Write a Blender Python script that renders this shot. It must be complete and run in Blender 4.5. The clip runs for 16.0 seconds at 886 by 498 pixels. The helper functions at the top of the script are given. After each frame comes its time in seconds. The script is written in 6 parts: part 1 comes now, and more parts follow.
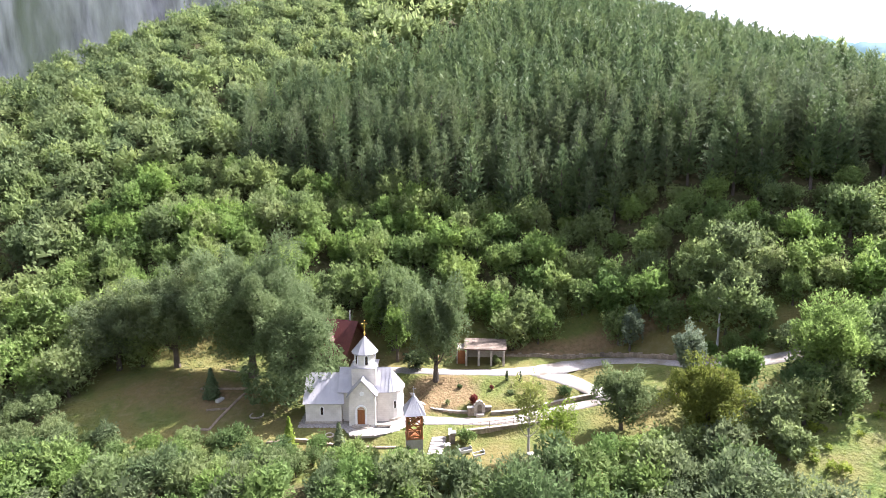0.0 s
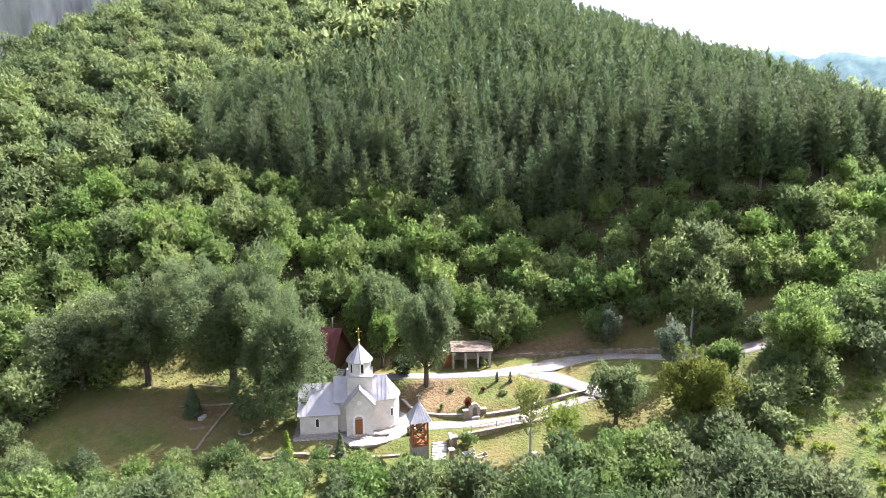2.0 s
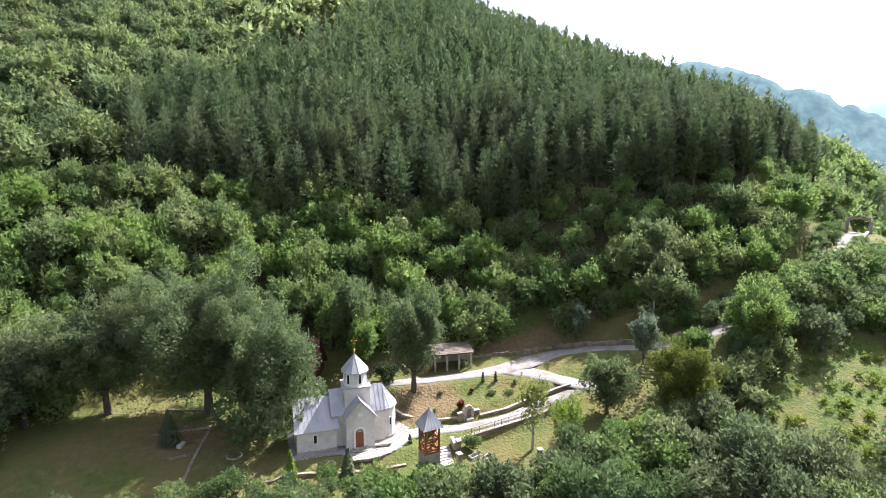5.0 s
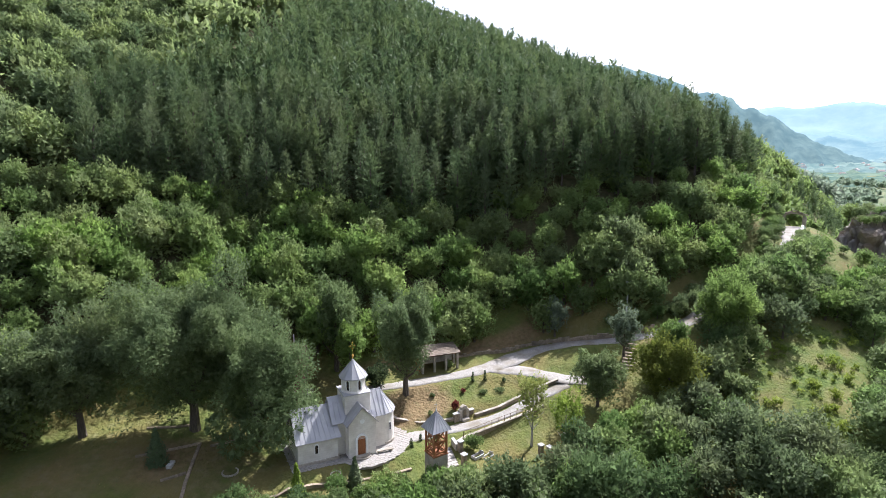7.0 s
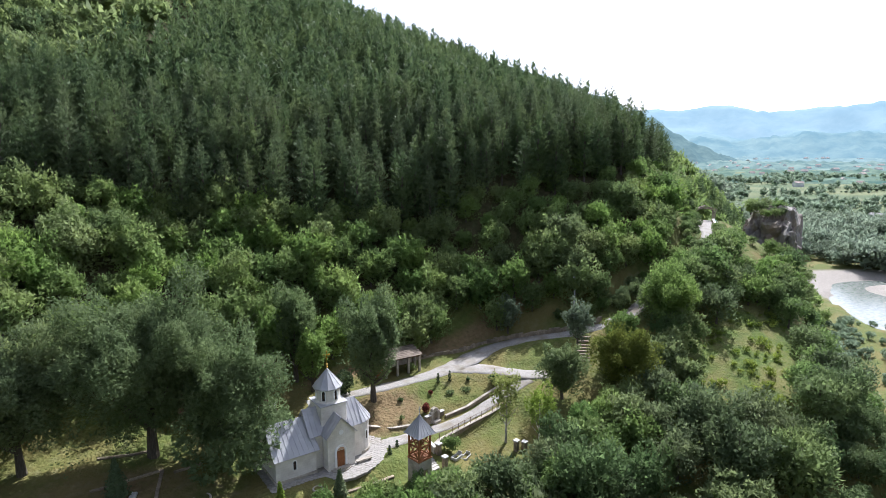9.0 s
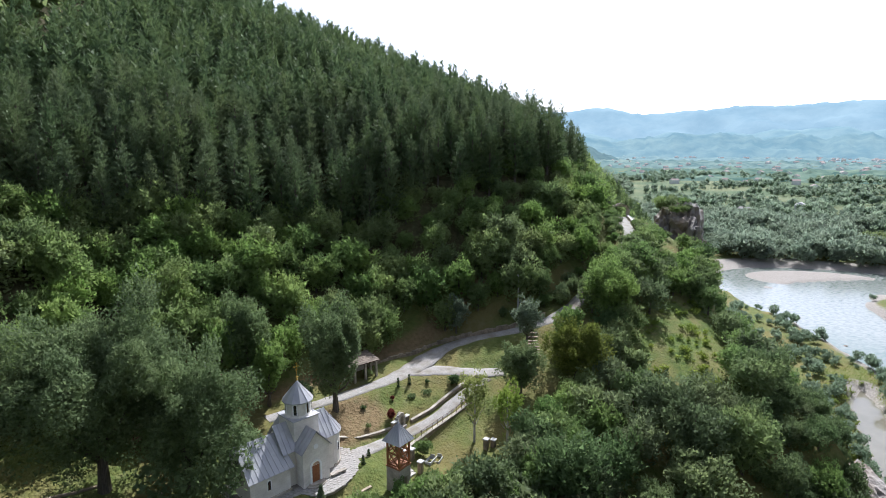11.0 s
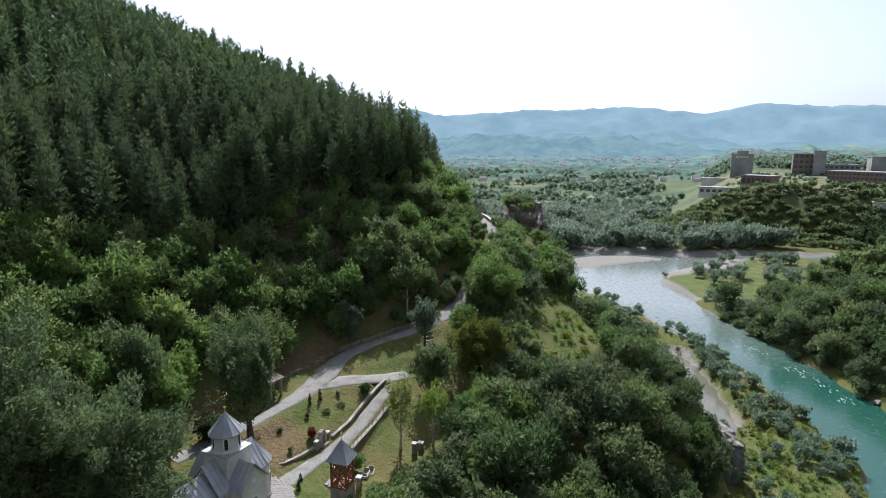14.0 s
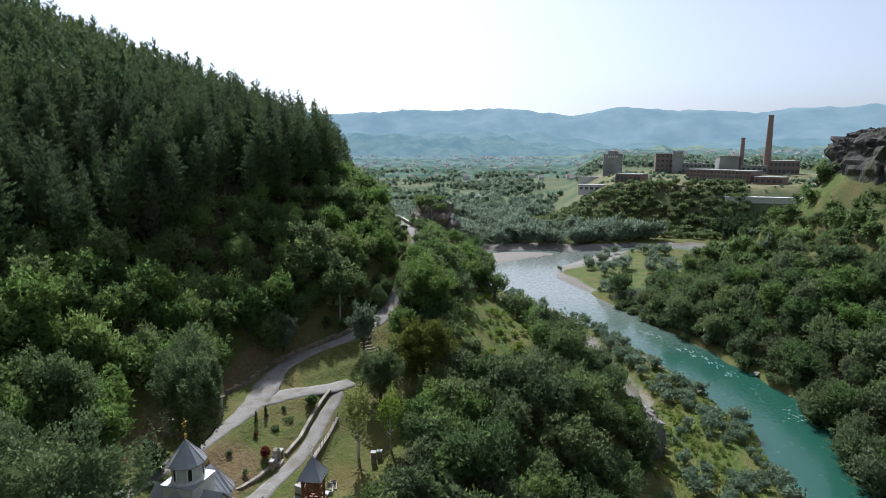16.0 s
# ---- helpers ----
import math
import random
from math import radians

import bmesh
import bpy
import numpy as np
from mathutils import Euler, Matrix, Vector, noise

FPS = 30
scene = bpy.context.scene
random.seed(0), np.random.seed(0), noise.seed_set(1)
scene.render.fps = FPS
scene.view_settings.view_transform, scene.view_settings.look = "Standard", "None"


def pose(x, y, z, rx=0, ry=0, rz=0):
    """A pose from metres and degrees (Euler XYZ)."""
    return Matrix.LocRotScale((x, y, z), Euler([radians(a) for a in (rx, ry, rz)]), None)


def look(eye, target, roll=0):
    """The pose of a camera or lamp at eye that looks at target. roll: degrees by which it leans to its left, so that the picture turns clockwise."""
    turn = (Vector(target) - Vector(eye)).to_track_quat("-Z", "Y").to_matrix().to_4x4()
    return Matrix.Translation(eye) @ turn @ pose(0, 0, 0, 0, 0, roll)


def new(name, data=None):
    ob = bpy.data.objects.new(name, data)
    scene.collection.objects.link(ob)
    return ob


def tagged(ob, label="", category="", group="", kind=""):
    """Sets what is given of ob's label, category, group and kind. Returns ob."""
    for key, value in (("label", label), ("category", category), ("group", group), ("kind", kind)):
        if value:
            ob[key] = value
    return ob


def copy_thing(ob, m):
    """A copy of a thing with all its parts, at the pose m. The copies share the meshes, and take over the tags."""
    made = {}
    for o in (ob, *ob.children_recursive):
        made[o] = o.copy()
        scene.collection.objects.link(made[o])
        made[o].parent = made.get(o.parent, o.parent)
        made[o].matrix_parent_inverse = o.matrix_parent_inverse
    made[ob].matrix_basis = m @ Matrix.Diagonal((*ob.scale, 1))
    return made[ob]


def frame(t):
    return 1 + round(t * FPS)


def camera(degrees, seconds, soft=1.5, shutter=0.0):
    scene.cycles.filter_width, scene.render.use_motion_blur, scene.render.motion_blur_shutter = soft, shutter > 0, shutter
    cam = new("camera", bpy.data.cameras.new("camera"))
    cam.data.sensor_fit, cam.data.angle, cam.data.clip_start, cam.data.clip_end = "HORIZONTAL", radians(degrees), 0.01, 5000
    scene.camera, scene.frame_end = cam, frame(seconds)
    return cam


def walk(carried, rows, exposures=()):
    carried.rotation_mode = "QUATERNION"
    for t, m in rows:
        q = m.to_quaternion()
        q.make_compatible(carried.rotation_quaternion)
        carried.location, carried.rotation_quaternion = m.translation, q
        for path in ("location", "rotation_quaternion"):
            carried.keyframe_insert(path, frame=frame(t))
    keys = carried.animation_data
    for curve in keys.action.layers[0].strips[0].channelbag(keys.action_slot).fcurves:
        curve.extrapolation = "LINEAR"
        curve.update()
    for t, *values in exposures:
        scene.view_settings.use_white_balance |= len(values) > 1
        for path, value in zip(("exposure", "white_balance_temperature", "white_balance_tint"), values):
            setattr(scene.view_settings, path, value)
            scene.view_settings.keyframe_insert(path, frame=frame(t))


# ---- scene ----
cam = camera(74.9, 16.0, soft=0.6)
METRES, EYE, TILT, LEAN, TURN = 70.0, 33.5, -9.4, 0.0, 0.0
EXPOSURES = [(0.0, 2.04, 5980.0, 24.0), (3.5, 1.73, 5880.0, 22.0), (7.0, 1.16, 5780.0, 17.0), (9.0, 0.92, 5680.0, 15.0), (12.5, 0.50, 5630.0, 13.0), (16.0, 0.07, 5600.0, 11.0)]
ROWS = [
    (0.0, 0.0, 0.0, 0.0, 0.0, 0.0, -0.0),
    (0.5, -0.0307, 0.0009, 0.0022, -1.78, -0.01, 0.32),
    (1.0, -0.0619, 0.0028, 0.0046, -3.6, -0.04, 0.64),
    (1.5, -0.093, 0.0061, 0.0072, -5.42, -0.07, 0.96),
    (2.0, -0.124, 0.01, 0.0098, -7.26, -0.11, 1.27),
    (2.5, -0.1544, 0.0156, 0.0127, -9.08, -0.18, 1.57),
    (3.0, -0.1851, 0.0224, 0.0146, -10.93, -0.24, 1.85),
    (3.5, -0.2144, 0.0297, 0.0174, -13.14, -0.32, 2.2),
    (6.0, -0.3638, 0.0835, 0.0289, -21.14, -0.81, 3.37),
    (6.5, -0.3899, 0.0955, 0.0314, -23.03, -0.93, 3.68),
    (7.0, -0.4191, 0.1103, 0.0346, -25.37, -1.09, 4.04),
    (7.5, -0.4439, 0.1243, 0.0377, -27.48, -1.27, 4.37),
    (8.0, -0.4711, 0.1412, 0.0408, -29.9, -1.44, 4.73),
    (8.5, -0.4943, 0.1567, 0.0447, -32.24, -1.67, 5.1),
    (9.0, -0.5208, 0.1767, 0.0493, -35.1, -1.97, 5.49),
    (11.5, -0.6302, 0.2819, 0.0744, -48.32, -3.52, 6.94),
    (12.0, -0.6508, 0.3072, 0.0805, -51.56, -3.95, 7.25),
    (12.5, -0.6673, 0.3308, 0.0857, -54.53, -4.34, 7.52),
    (13.0, -0.6846, 0.3585, 0.0913, -57.92, -4.79, 7.83),
    (13.5, -0.6982, 0.3837, 0.0965, -60.88, -5.2, 8.06),
    (14.0, -0.7125, 0.4136, 0.1031, -64.13, -5.7, 8.28),
    (14.5, -0.7238, 0.44, 0.1089, -66.86, -6.12, 8.45),
    (15.0, -0.7353, 0.4709, 0.1156, -70.01, -6.6, 8.6),
    (15.5, -0.7437, 0.4984, 0.1216, -72.77, -7.01, 8.74),
    (16.0, -0.7518, 0.5307, 0.1287, -75.94, -7.51, 8.85),
]
walk(cam, [(t, pose(0, 0, EYE, TILT, LEAN, TURN) @ pose(METRES * x, METRES * y, METRES * z, 90 + pitch, roll, yaw)) for t, x, y, z, yaw, pitch, roll in ROWS],
     exposures=EXPOSURES)

# ---- light ----
SUN_AZ, SUN_EL = 62.0, 47.0            # compass degrees from +y towards +x, and height
world = bpy.data.worlds.new("sky")
scene.world = world
world.use_nodes = True
wn = world.node_tree.nodes
sky = wn.new("ShaderNodeTexSky")
sky.sky_type, sky.sun_disc = "NISHITA", False
sky.sun_elevation, sky.sun_rotation = radians(SUN_EL), radians(SUN_AZ)
sky.dust_density, sky.air_density, sky.ozone_density = 2.4, 0.75, 1.0
wn["Background"].inputs["Strength"].default_value = 0.13
haze = wn.new("ShaderNodeHueSaturation")
haze.inputs["Saturation"].default_value = 0.45
world.node_tree.links.new(sky.outputs["Color"], haze.inputs["Color"])
world.node_tree.links.new(haze.outputs["Color"], wn["Background"].inputs["Color"])
sun = new("sun", bpy.data.lights.new("sun", "SUN"))
sun.data.energy, sun.data.angle, sun.data.color = 5.0, radians(0.8), (1.0, 0.95, 0.87)
a, e = radians(SUN_AZ), radians(SUN_EL)
sun.matrix_world = look((0, 0, 200), Vector((0, 0, 200)) - Vector((math.sin(a) * math.cos(e), math.cos(a) * math.cos(e), math.sin(e))))


# ---- materials ----
def mat(name, c1, c2, scale=1.0, rough=0.8, bump=0.0, metal=0.0, c3=None, big=0.12, island=0.0, rnd=0.0, detail=6.0,
        translucent=0.0, stretch=(1, 1, 1), spec=0.3, blocks=False):
    """A surface with a fine grain between c1 and c2 and wide stains towards c3, in metres of the world."""
    m = bpy.data.materials.new(name)
    m.use_nodes = True
    n, ln = m.node_tree.nodes, m.node_tree.links.new
    bsdf = n["Principled BSDF"]
    geo = n.new("ShaderNodeNewGeometry")
    mp = n.new("ShaderNodeMapping")
    mp.inputs["Scale"].default_value = stretch
    ln(geo.outputs["Position"], mp.inputs["Vector"])

    def grain(sc, lo, hi, det=detail):
        t = n.new("ShaderNodeTexNoise")
        t.inputs["Scale"].default_value, t.inputs["Detail"].default_value = sc, det
        ln(mp.outputs["Vector"], t.inputs["Vector"])
        r = n.new("ShaderNodeMapRange")
        r.inputs["From Min"].default_value, r.inputs["From Max"].default_value = lo, hi
        ln(t.outputs["Fac"], r.inputs["Value"])
        return r.outputs["Result"]

    def mix(f, a_, b_):
        x = n.new("ShaderNodeMix")
        x.data_type = "RGBA"
        for sock, v in ((x.inputs["Factor"], f), (x.inputs["A"], a_), (x.inputs["B"], b_)):
            if isinstance(v, tuple):
                sock.default_value = (*v, 1)
            elif isinstance(v, float):
                sock.default_value = v
            else:
                ln(v, sock)
        return x.outputs["Result"]

    fine = grain(scale, 0.3, 0.7)
    col = mix(fine, c1, c2)
    if c3:
        col = mix(grain(big, 0.45, 0.68, 4.0), col, c3)
    if blocks:
        # squared stone courses, running round the corners of walls that stand along x and y
        sep, com, add = (n.new(k) for k in ("ShaderNodeSeparateXYZ", "ShaderNodeCombineXYZ", "ShaderNodeMath"))
        ln(geo.outputs["Position"], sep.inputs[0])
        ln(sep.outputs["X"], add.inputs[0]), ln(sep.outputs["Y"], add.inputs[1])
        ln(add.outputs[0], com.inputs["X"]), ln(sep.outputs["Z"], com.inputs["Y"])
        br = n.new("ShaderNodeTexBrick")
        br.inputs["Color1"].default_value, br.inputs["Color2"].default_value, br.inputs["Mortar"].default_value = (1, 1, 1, 1), (0.86, 0.85, 0.83, 1), (0.66, 0.64, 0.6, 1)
        br.inputs["Scale"].default_value, br.inputs["Mortar Size"].default_value = 1.0, 0.012
        br.inputs["Brick Width"].default_value, br.inputs["Row Height"].default_value = 0.55, 0.28
        ln(com.outputs[0], br.inputs["Vector"])
        mul = n.new("ShaderNodeMix")
        mul.data_type, mul.blend_type = "RGBA", "MULTIPLY"
        mul.inputs["Factor"].default_value = 0.35
        ln(col, mul.inputs["A"]), ln(br.outputs["Color"], mul.inputs["B"])
        col = mul.outputs["Result"]
    if island or rnd:
        hsv = n.new("ShaderNodeHueSaturation")
        ln(col, hsv.inputs["Color"])
        src = geo.outputs["Random Per Island"] if island else n.new("ShaderNodeObjectInfo").outputs["Random"]
        amount = island or rnd
        r = n.new("ShaderNodeMapRange")
        r.inputs["To Min"].default_value, r.inputs["To Max"].default_value = 1 - amount, 1 + amount
        ln(src, r.inputs["Value"])
        ln(r.outputs["Result"], hsv.inputs["Value"])
        if island and rnd:
            oi = n.new("ShaderNodeObjectInfo")
            for sock, w in (("Hue", 0.04 * rnd), ("Saturation", 0.4 * rnd)):
                q = n.new("ShaderNodeMapRange")
                mid = 0.5 if sock == "Hue" else 1.0
                q.inputs["To Min"].default_value, q.inputs["To Max"].default_value = mid - w, mid + w
                ln(oi.outputs["Random"], q.inputs["Value"])
                ln(q.outputs["Result"], hsv.inputs[sock])
        col = hsv.outputs["Color"]
    ln(col, bsdf.inputs["Base Color"])
    bsdf.inputs["Roughness"].default_value, bsdf.inputs["Metallic"].default_value = rough, metal
    bsdf.inputs["Specular IOR Level"].default_value = spec
    if bump:
        b = n.new("ShaderNodeBump")
        b.inputs["Strength"].default_value, b.inputs["Distance"].default_value = 1.0, bump
        ln(fine, b.inputs["Height"])
        ln(b.outputs["Normal"], bsdf.inputs["Normal"])
    if translucent:
        tr = n.new("ShaderNodeBsdfTranslucent")
        ln(col, tr.inputs["Color"])
        ms = n.new("ShaderNodeMixShader")
        ms.inputs["Fac"].default_value = translucent
        ln(bsdf.outputs["BSDF"], ms.inputs[1])
        ln(tr.outputs["BSDF"], ms.inputs[2])
        ln(ms.outputs["Shader"], n["Material Output"].inputs["Surface"])
    return m


def leaf_mat(name, c1, c2, rnd=0.3, through_=0.55, fresh=0.38):
    """Foliage: fine change from leaf to leaf, and whole boughs and trees of a fresher, yellower green."""
    c3 = tuple(a_ + fresh * (k * b_ - a_) for a_, b_, k in zip(c2, c2, (1.45, 1.3, 0.95)))
    return mat(name, c1, c2, 0.35, 0.6, c3=c3 if fresh else None, big=0.13, island=0.16, rnd=rnd, translucent=through_, detail=2.0, spec=0.08)


LEAF = [leaf_mat("leaves_mid", (0.111, 0.165, 0.057), (0.164, 0.230, 0.084)),
        leaf_mat("leaves_light", (0.152, 0.220, 0.067), (0.214, 0.290, 0.101)),
        leaf_mat("leaves_dark", (0.088, 0.130, 0.055), (0.127, 0.175, 0.076))]
LEAF_GREY = leaf_mat("leaves_grey_green", (0.124, 0.165, 0.077), (0.173, 0.215, 0.109))
# Far trees: distance haze is put into a paler, cooler leaf colour.
LEAF_HAZY = leaf_mat("leaves_far_hazy", (0.165, 0.23, 0.15), (0.23, 0.30, 0.20), 0.3, 0.55, 0.0)
LEAF_BIG = leaf_mat("leaves_old_tree", (0.113, 0.162, 0.07), (0.158, 0.212, 0.094), 0.12, 0.56, 0.15)
LEAF_ACACIA = leaf_mat("leaves_acacia", (0.15, 0.225, 0.06), (0.205, 0.29, 0.085), 0.1, 0.6, 0.3)
LEAF_YELLOW = leaf_mat("leaves_olive_yellow", (0.115, 0.145, 0.028), (0.165, 0.19, 0.04), 0.05)
LEAF_LIME = leaf_mat("leaves_lime", (0.18, 0.23, 0.055), (0.235, 0.29, 0.075))
# Silvery willow leaves, lifted further in colour for haze over the river woods.
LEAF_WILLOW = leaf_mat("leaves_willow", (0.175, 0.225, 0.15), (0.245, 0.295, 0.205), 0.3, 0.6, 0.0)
LEAF_SILVER = leaf_mat("leaves_silvery", (0.145, 0.185, 0.115), (0.20, 0.245, 0.16), 0.1, 0.5, 0.0)
NEEDLES = leaf_mat("pine_needles", (0.082, 0.120, 0.058), (0.132, 0.175, 0.082), 0.2, 0.34, 0.3)
SPRUCE = leaf_mat("spruce_needles", (0.038, 0.062, 0.03), (0.062, 0.09, 0.042), 0.2)
RED_LEAF = leaf_mat("red_leaves", (0.12, 0.03, 0.025), (0.2, 0.06, 0.04))
BARK = mat("bark", (0.06, 0.05, 0.04), (0.13, 0.11, 0.085), 3.0, 0.9, 0.03, stretch=(3, 3, 0.6))
BARK_PALE = mat("bark_pale", (0.3, 0.28, 0.24), (0.5, 0.47, 0.42), 3.0, 0.85, 0.02, stretch=(1, 1, 3))
PLASTER = mat("pale_stone_wall", (0.66, 0.62, 0.555), (0.77, 0.73, 0.66), 1.6, 0.85, 0.006, c3=(0.58, 0.54, 0.475), big=0.5, blocks=True)
TRIM = mat("white_stone_trim", (0.74, 0.73, 0.70), (0.82, 0.81, 0.78), 4.0, 0.75)
LEAD = mat("grey_sheet_metal", (0.37, 0.365, 0.365), (0.48, 0.475, 0.47), 1.2, 0.5, 0.004, metal=0.35, c3=(0.31, 0.31, 0.325), big=0.6)
WOOD = mat("brown_wood", (0.20, 0.075, 0.025), (0.30, 0.12, 0.045), 6.0, 0.55, 0.004, stretch=(4, 4, 0.6))
WOOD_DARK = mat("dark_wood", (0.07, 0.035, 0.02), (0.12, 0.06, 0.035), 6.0, 0.6, 0.004)
GOLD = mat("gilded_metal", (0.85, 0.55, 0.14), (0.95, 0.66, 0.22), 5.0, 0.25, metal=1.0)
STONE = mat("rough_stone", (0.19, 0.15, 0.105), (0.33, 0.265, 0.19), 3.5, 0.9, 0.03, c3=(0.14, 0.12, 0.085), big=0.8, rnd=0.25)
STONE_PALE = mat("pale_stone", (0.32, 0.28, 0.225), (0.44, 0.395, 0.325), 4.0, 0.85, 0.01, c3=(0.25, 0.22, 0.175), big=0.9, rnd=0.15)
STONE_WHITE = mat("white_marble", (0.42, 0.41, 0.385), (0.54, 0.525, 0.50), 3.0, 0.6, c3=(0.33, 0.32, 0.29), big=0.9)
DARK_GLASS = mat("dark_window_glass", (0.012, 0.014, 0.016), (0.02, 0.022, 0.026), 1.0, 0.12, spec=0.6)
ROOF_RED = mat("dark_red_sheet_roof", (0.085, 0.026, 0.022), (0.125, 0.04, 0.033), 1.0, 0.5, 0.003, c3=(0.10, 0.03, 0.027), big=0.4)
SHINGLE = mat("weathered_shingle", (0.12, 0.095, 0.07), (0.20, 0.16, 0.125), 5.0, 0.9, 0.02, rnd=0.3)
CONCRETE = mat("concrete", (0.40, 0.39, 0.37), (0.52, 0.51, 0.48), 1.5, 0.9, 0.006, c3=(0.30, 0.29, 0.27), big=0.4)
GRAVEL = mat("pale_gravel", (0.20, 0.188, 0.168), (0.34, 0.32, 0.288), 5.0, 0.95, 0.02, c3=(0.19, 0.165, 0.125), big=0.45)
PAVING = mat("pale_paving_stone", (0.25, 0.232, 0.205), (0.38, 0.355, 0.32), 3.0, 0.9, 0.01, rnd=0.18)
ROCK = mat("grey_rock", (0.14, 0.13, 0.118), (0.36, 0.33, 0.295), 0.9, 0.95, 0.3, c3=(0.22, 0.17, 0.125), big=0.16, stretch=(1, 1, 0.3))
# Crag rock, with the shade on its face put into the dark colour.
ROCK_SHADED = mat("shaded_crag_rock", (0.03, 0.028, 0.027), (0.095, 0.088, 0.08), 0.6, 0.95, 0.3, c3=(0.09, 0.10, 0.045), big=0.12, stretch=(1, 1, 0.5))
ROCK_PALE = mat("pale_limestone", (0.20, 0.20, 0.20), (0.58, 0.575, 0.565), 0.09, 0.95, 3.0, c3=(0.13, 0.16, 0.085), big=0.012, stretch=(1, 1, 0.3), detail=10.0)
METAL_POLE = mat("galvanised_pole", (0.45, 0.46, 0.47), (0.55, 0.56, 0.57), 4.0, 0.45, metal=0.6)
BRICK_RED = mat("red_brick_wall", (0.24, 0.155, 0.135), (0.33, 0.215, 0.185), 0.6, 0.9, c3=(0.26, 0.22, 0.20), big=0.06)
DUSTY = mat("stained_concrete", (0.30, 0.29, 0.275), (0.42, 0.405, 0.385), 0.15, 0.9, c3=(0.22, 0.215, 0.205), big=0.05)
TILE_ROOF = mat("clay_tile_roof", (0.22, 0.17, 0.15), (0.30, 0.235, 0.21), 0.3, 0.85, rnd=0.2)
WHITE_WALL = mat("white_house_wall", (0.66, 0.64, 0.6), (0.76, 0.74, 0.7), 0.5, 0.9)


def ground_mat():
    """Grass, dry grass, forest soil, bare earth, gravel and far fields, blended by painted zones of the sheet."""
    m = bpy.data.materials.new("ground_cover")
    m.use_nodes = True
    n, ln = m.node_tree.nodes, m.node_tree.links.new
    bsdf = n["Principled BSDF"]
    geo = n.new("ShaderNodeNewGeometry")

    def tex(sc, lo, hi, det=6.0):
        t = n.new("ShaderNodeTexNoise")
        t.inputs["Scale"].default_value, t.inputs["Detail"].default_value = sc, det
        ln(geo.outputs["Position"], t.inputs["Vector"])
        r = n.new("ShaderNodeMapRange")
        r.inputs["From Min"].default_value, r.inputs["From Max"].default_value = lo, hi
        ln(t.outputs["Fac"], r.inputs["Value"])
        return r.outputs["Result"]

    def mix(f, a_, b_):
        x = n.new("ShaderNodeMix")
        x.data_type = "RGBA"
        for sock, v in ((x.inputs["Factor"], f), (x.inputs["A"], a_), (x.inputs["B"], b_)):
            if isinstance(v, tuple):
                sock.default_value = (*v, 1)
            else:
                ln(v, sock)
        return x.outputs["Result"]

    def zone(name, soft=0.35):
        at = n.new("ShaderNodeAttribute")
        at.attribute_name = name
        s = n.new("ShaderNodeMath")
        s.operation = "ADD"
        ln(at.outputs["Fac"], s.inputs[0])
        ln(tex(0.9, -0.3 * soft / 0.35, 1.3 * soft / 0.35), s.inputs[1])
        r = n.new("ShaderNodeMapRange")
        r.inputs["From Min"].default_value, r.inputs["From Max"].default_value = 0.75, 1.25
        ln(s.outputs[0], r.inputs["Value"])
        return r.outputs["Result"]

    grass = mix(tex(1.3, 0.3, 0.7), (0.075, 0.10, 0.024), (0.12, 0.135, 0.035))
    grass = mix(tex(0.16, 0.42, 0.62), grass, (0.15, 0.13, 0.045))
    soil = mix(tex(1.1, 0.3, 0.7), (0.045, 0.05, 0.018), (0.10, 0.085, 0.04))
    dry = mix(tex(1.6, 0.3, 0.7), (0.135, 0.098, 0.047), (0.225, 0.16, 0.083))
    stones = mix(tex(2.2, 0.3, 0.7), (0.20, 0.18, 0.155), (0.33, 0.30, 0.262))
    bright = mix(tex(1.6, 0.3, 0.7), (0.055, 0.092, 0.02), (0.125, 0.158, 0.038))
    bright = mix(tex(0.22, 0.45, 0.62), bright, (0.15, 0.145, 0.05))
    fields = mix(tex(0.012, 0.35, 0.6, 3.0), (0.06, 0.10, 0.045), (0.13, 0.15, 0.07))
    col = mix(zone("wood"), grass, soil)
    col = mix(zone("dry"), col, dry)
    col = mix(zone("bright"), col, bright)
    col = mix(zone("field"), col, fields)
    col = mix(zone("yard", 0.2), col, mix(tex(0.09, 0.35, 0.62), (0.10, 0.12, 0.045), (0.21, 0.185, 0.10)))
    col = mix(zone("gravel"), col, stones)
    ln(col, bsdf.inputs["Base Color"])
    bsdf.inputs["Roughness"].default_value = 0.95
    bsdf.inputs["Specular IOR Level"].default_value = 0.15
    b = n.new("ShaderNodeBump")
    b.inputs["Distance"].default_value = 0.15
    ln(tex(2.5, 0.2, 0.8), b.inputs["Height"])
    ln(b.outputs["Normal"], bsdf.inputs["Normal"])
    return m


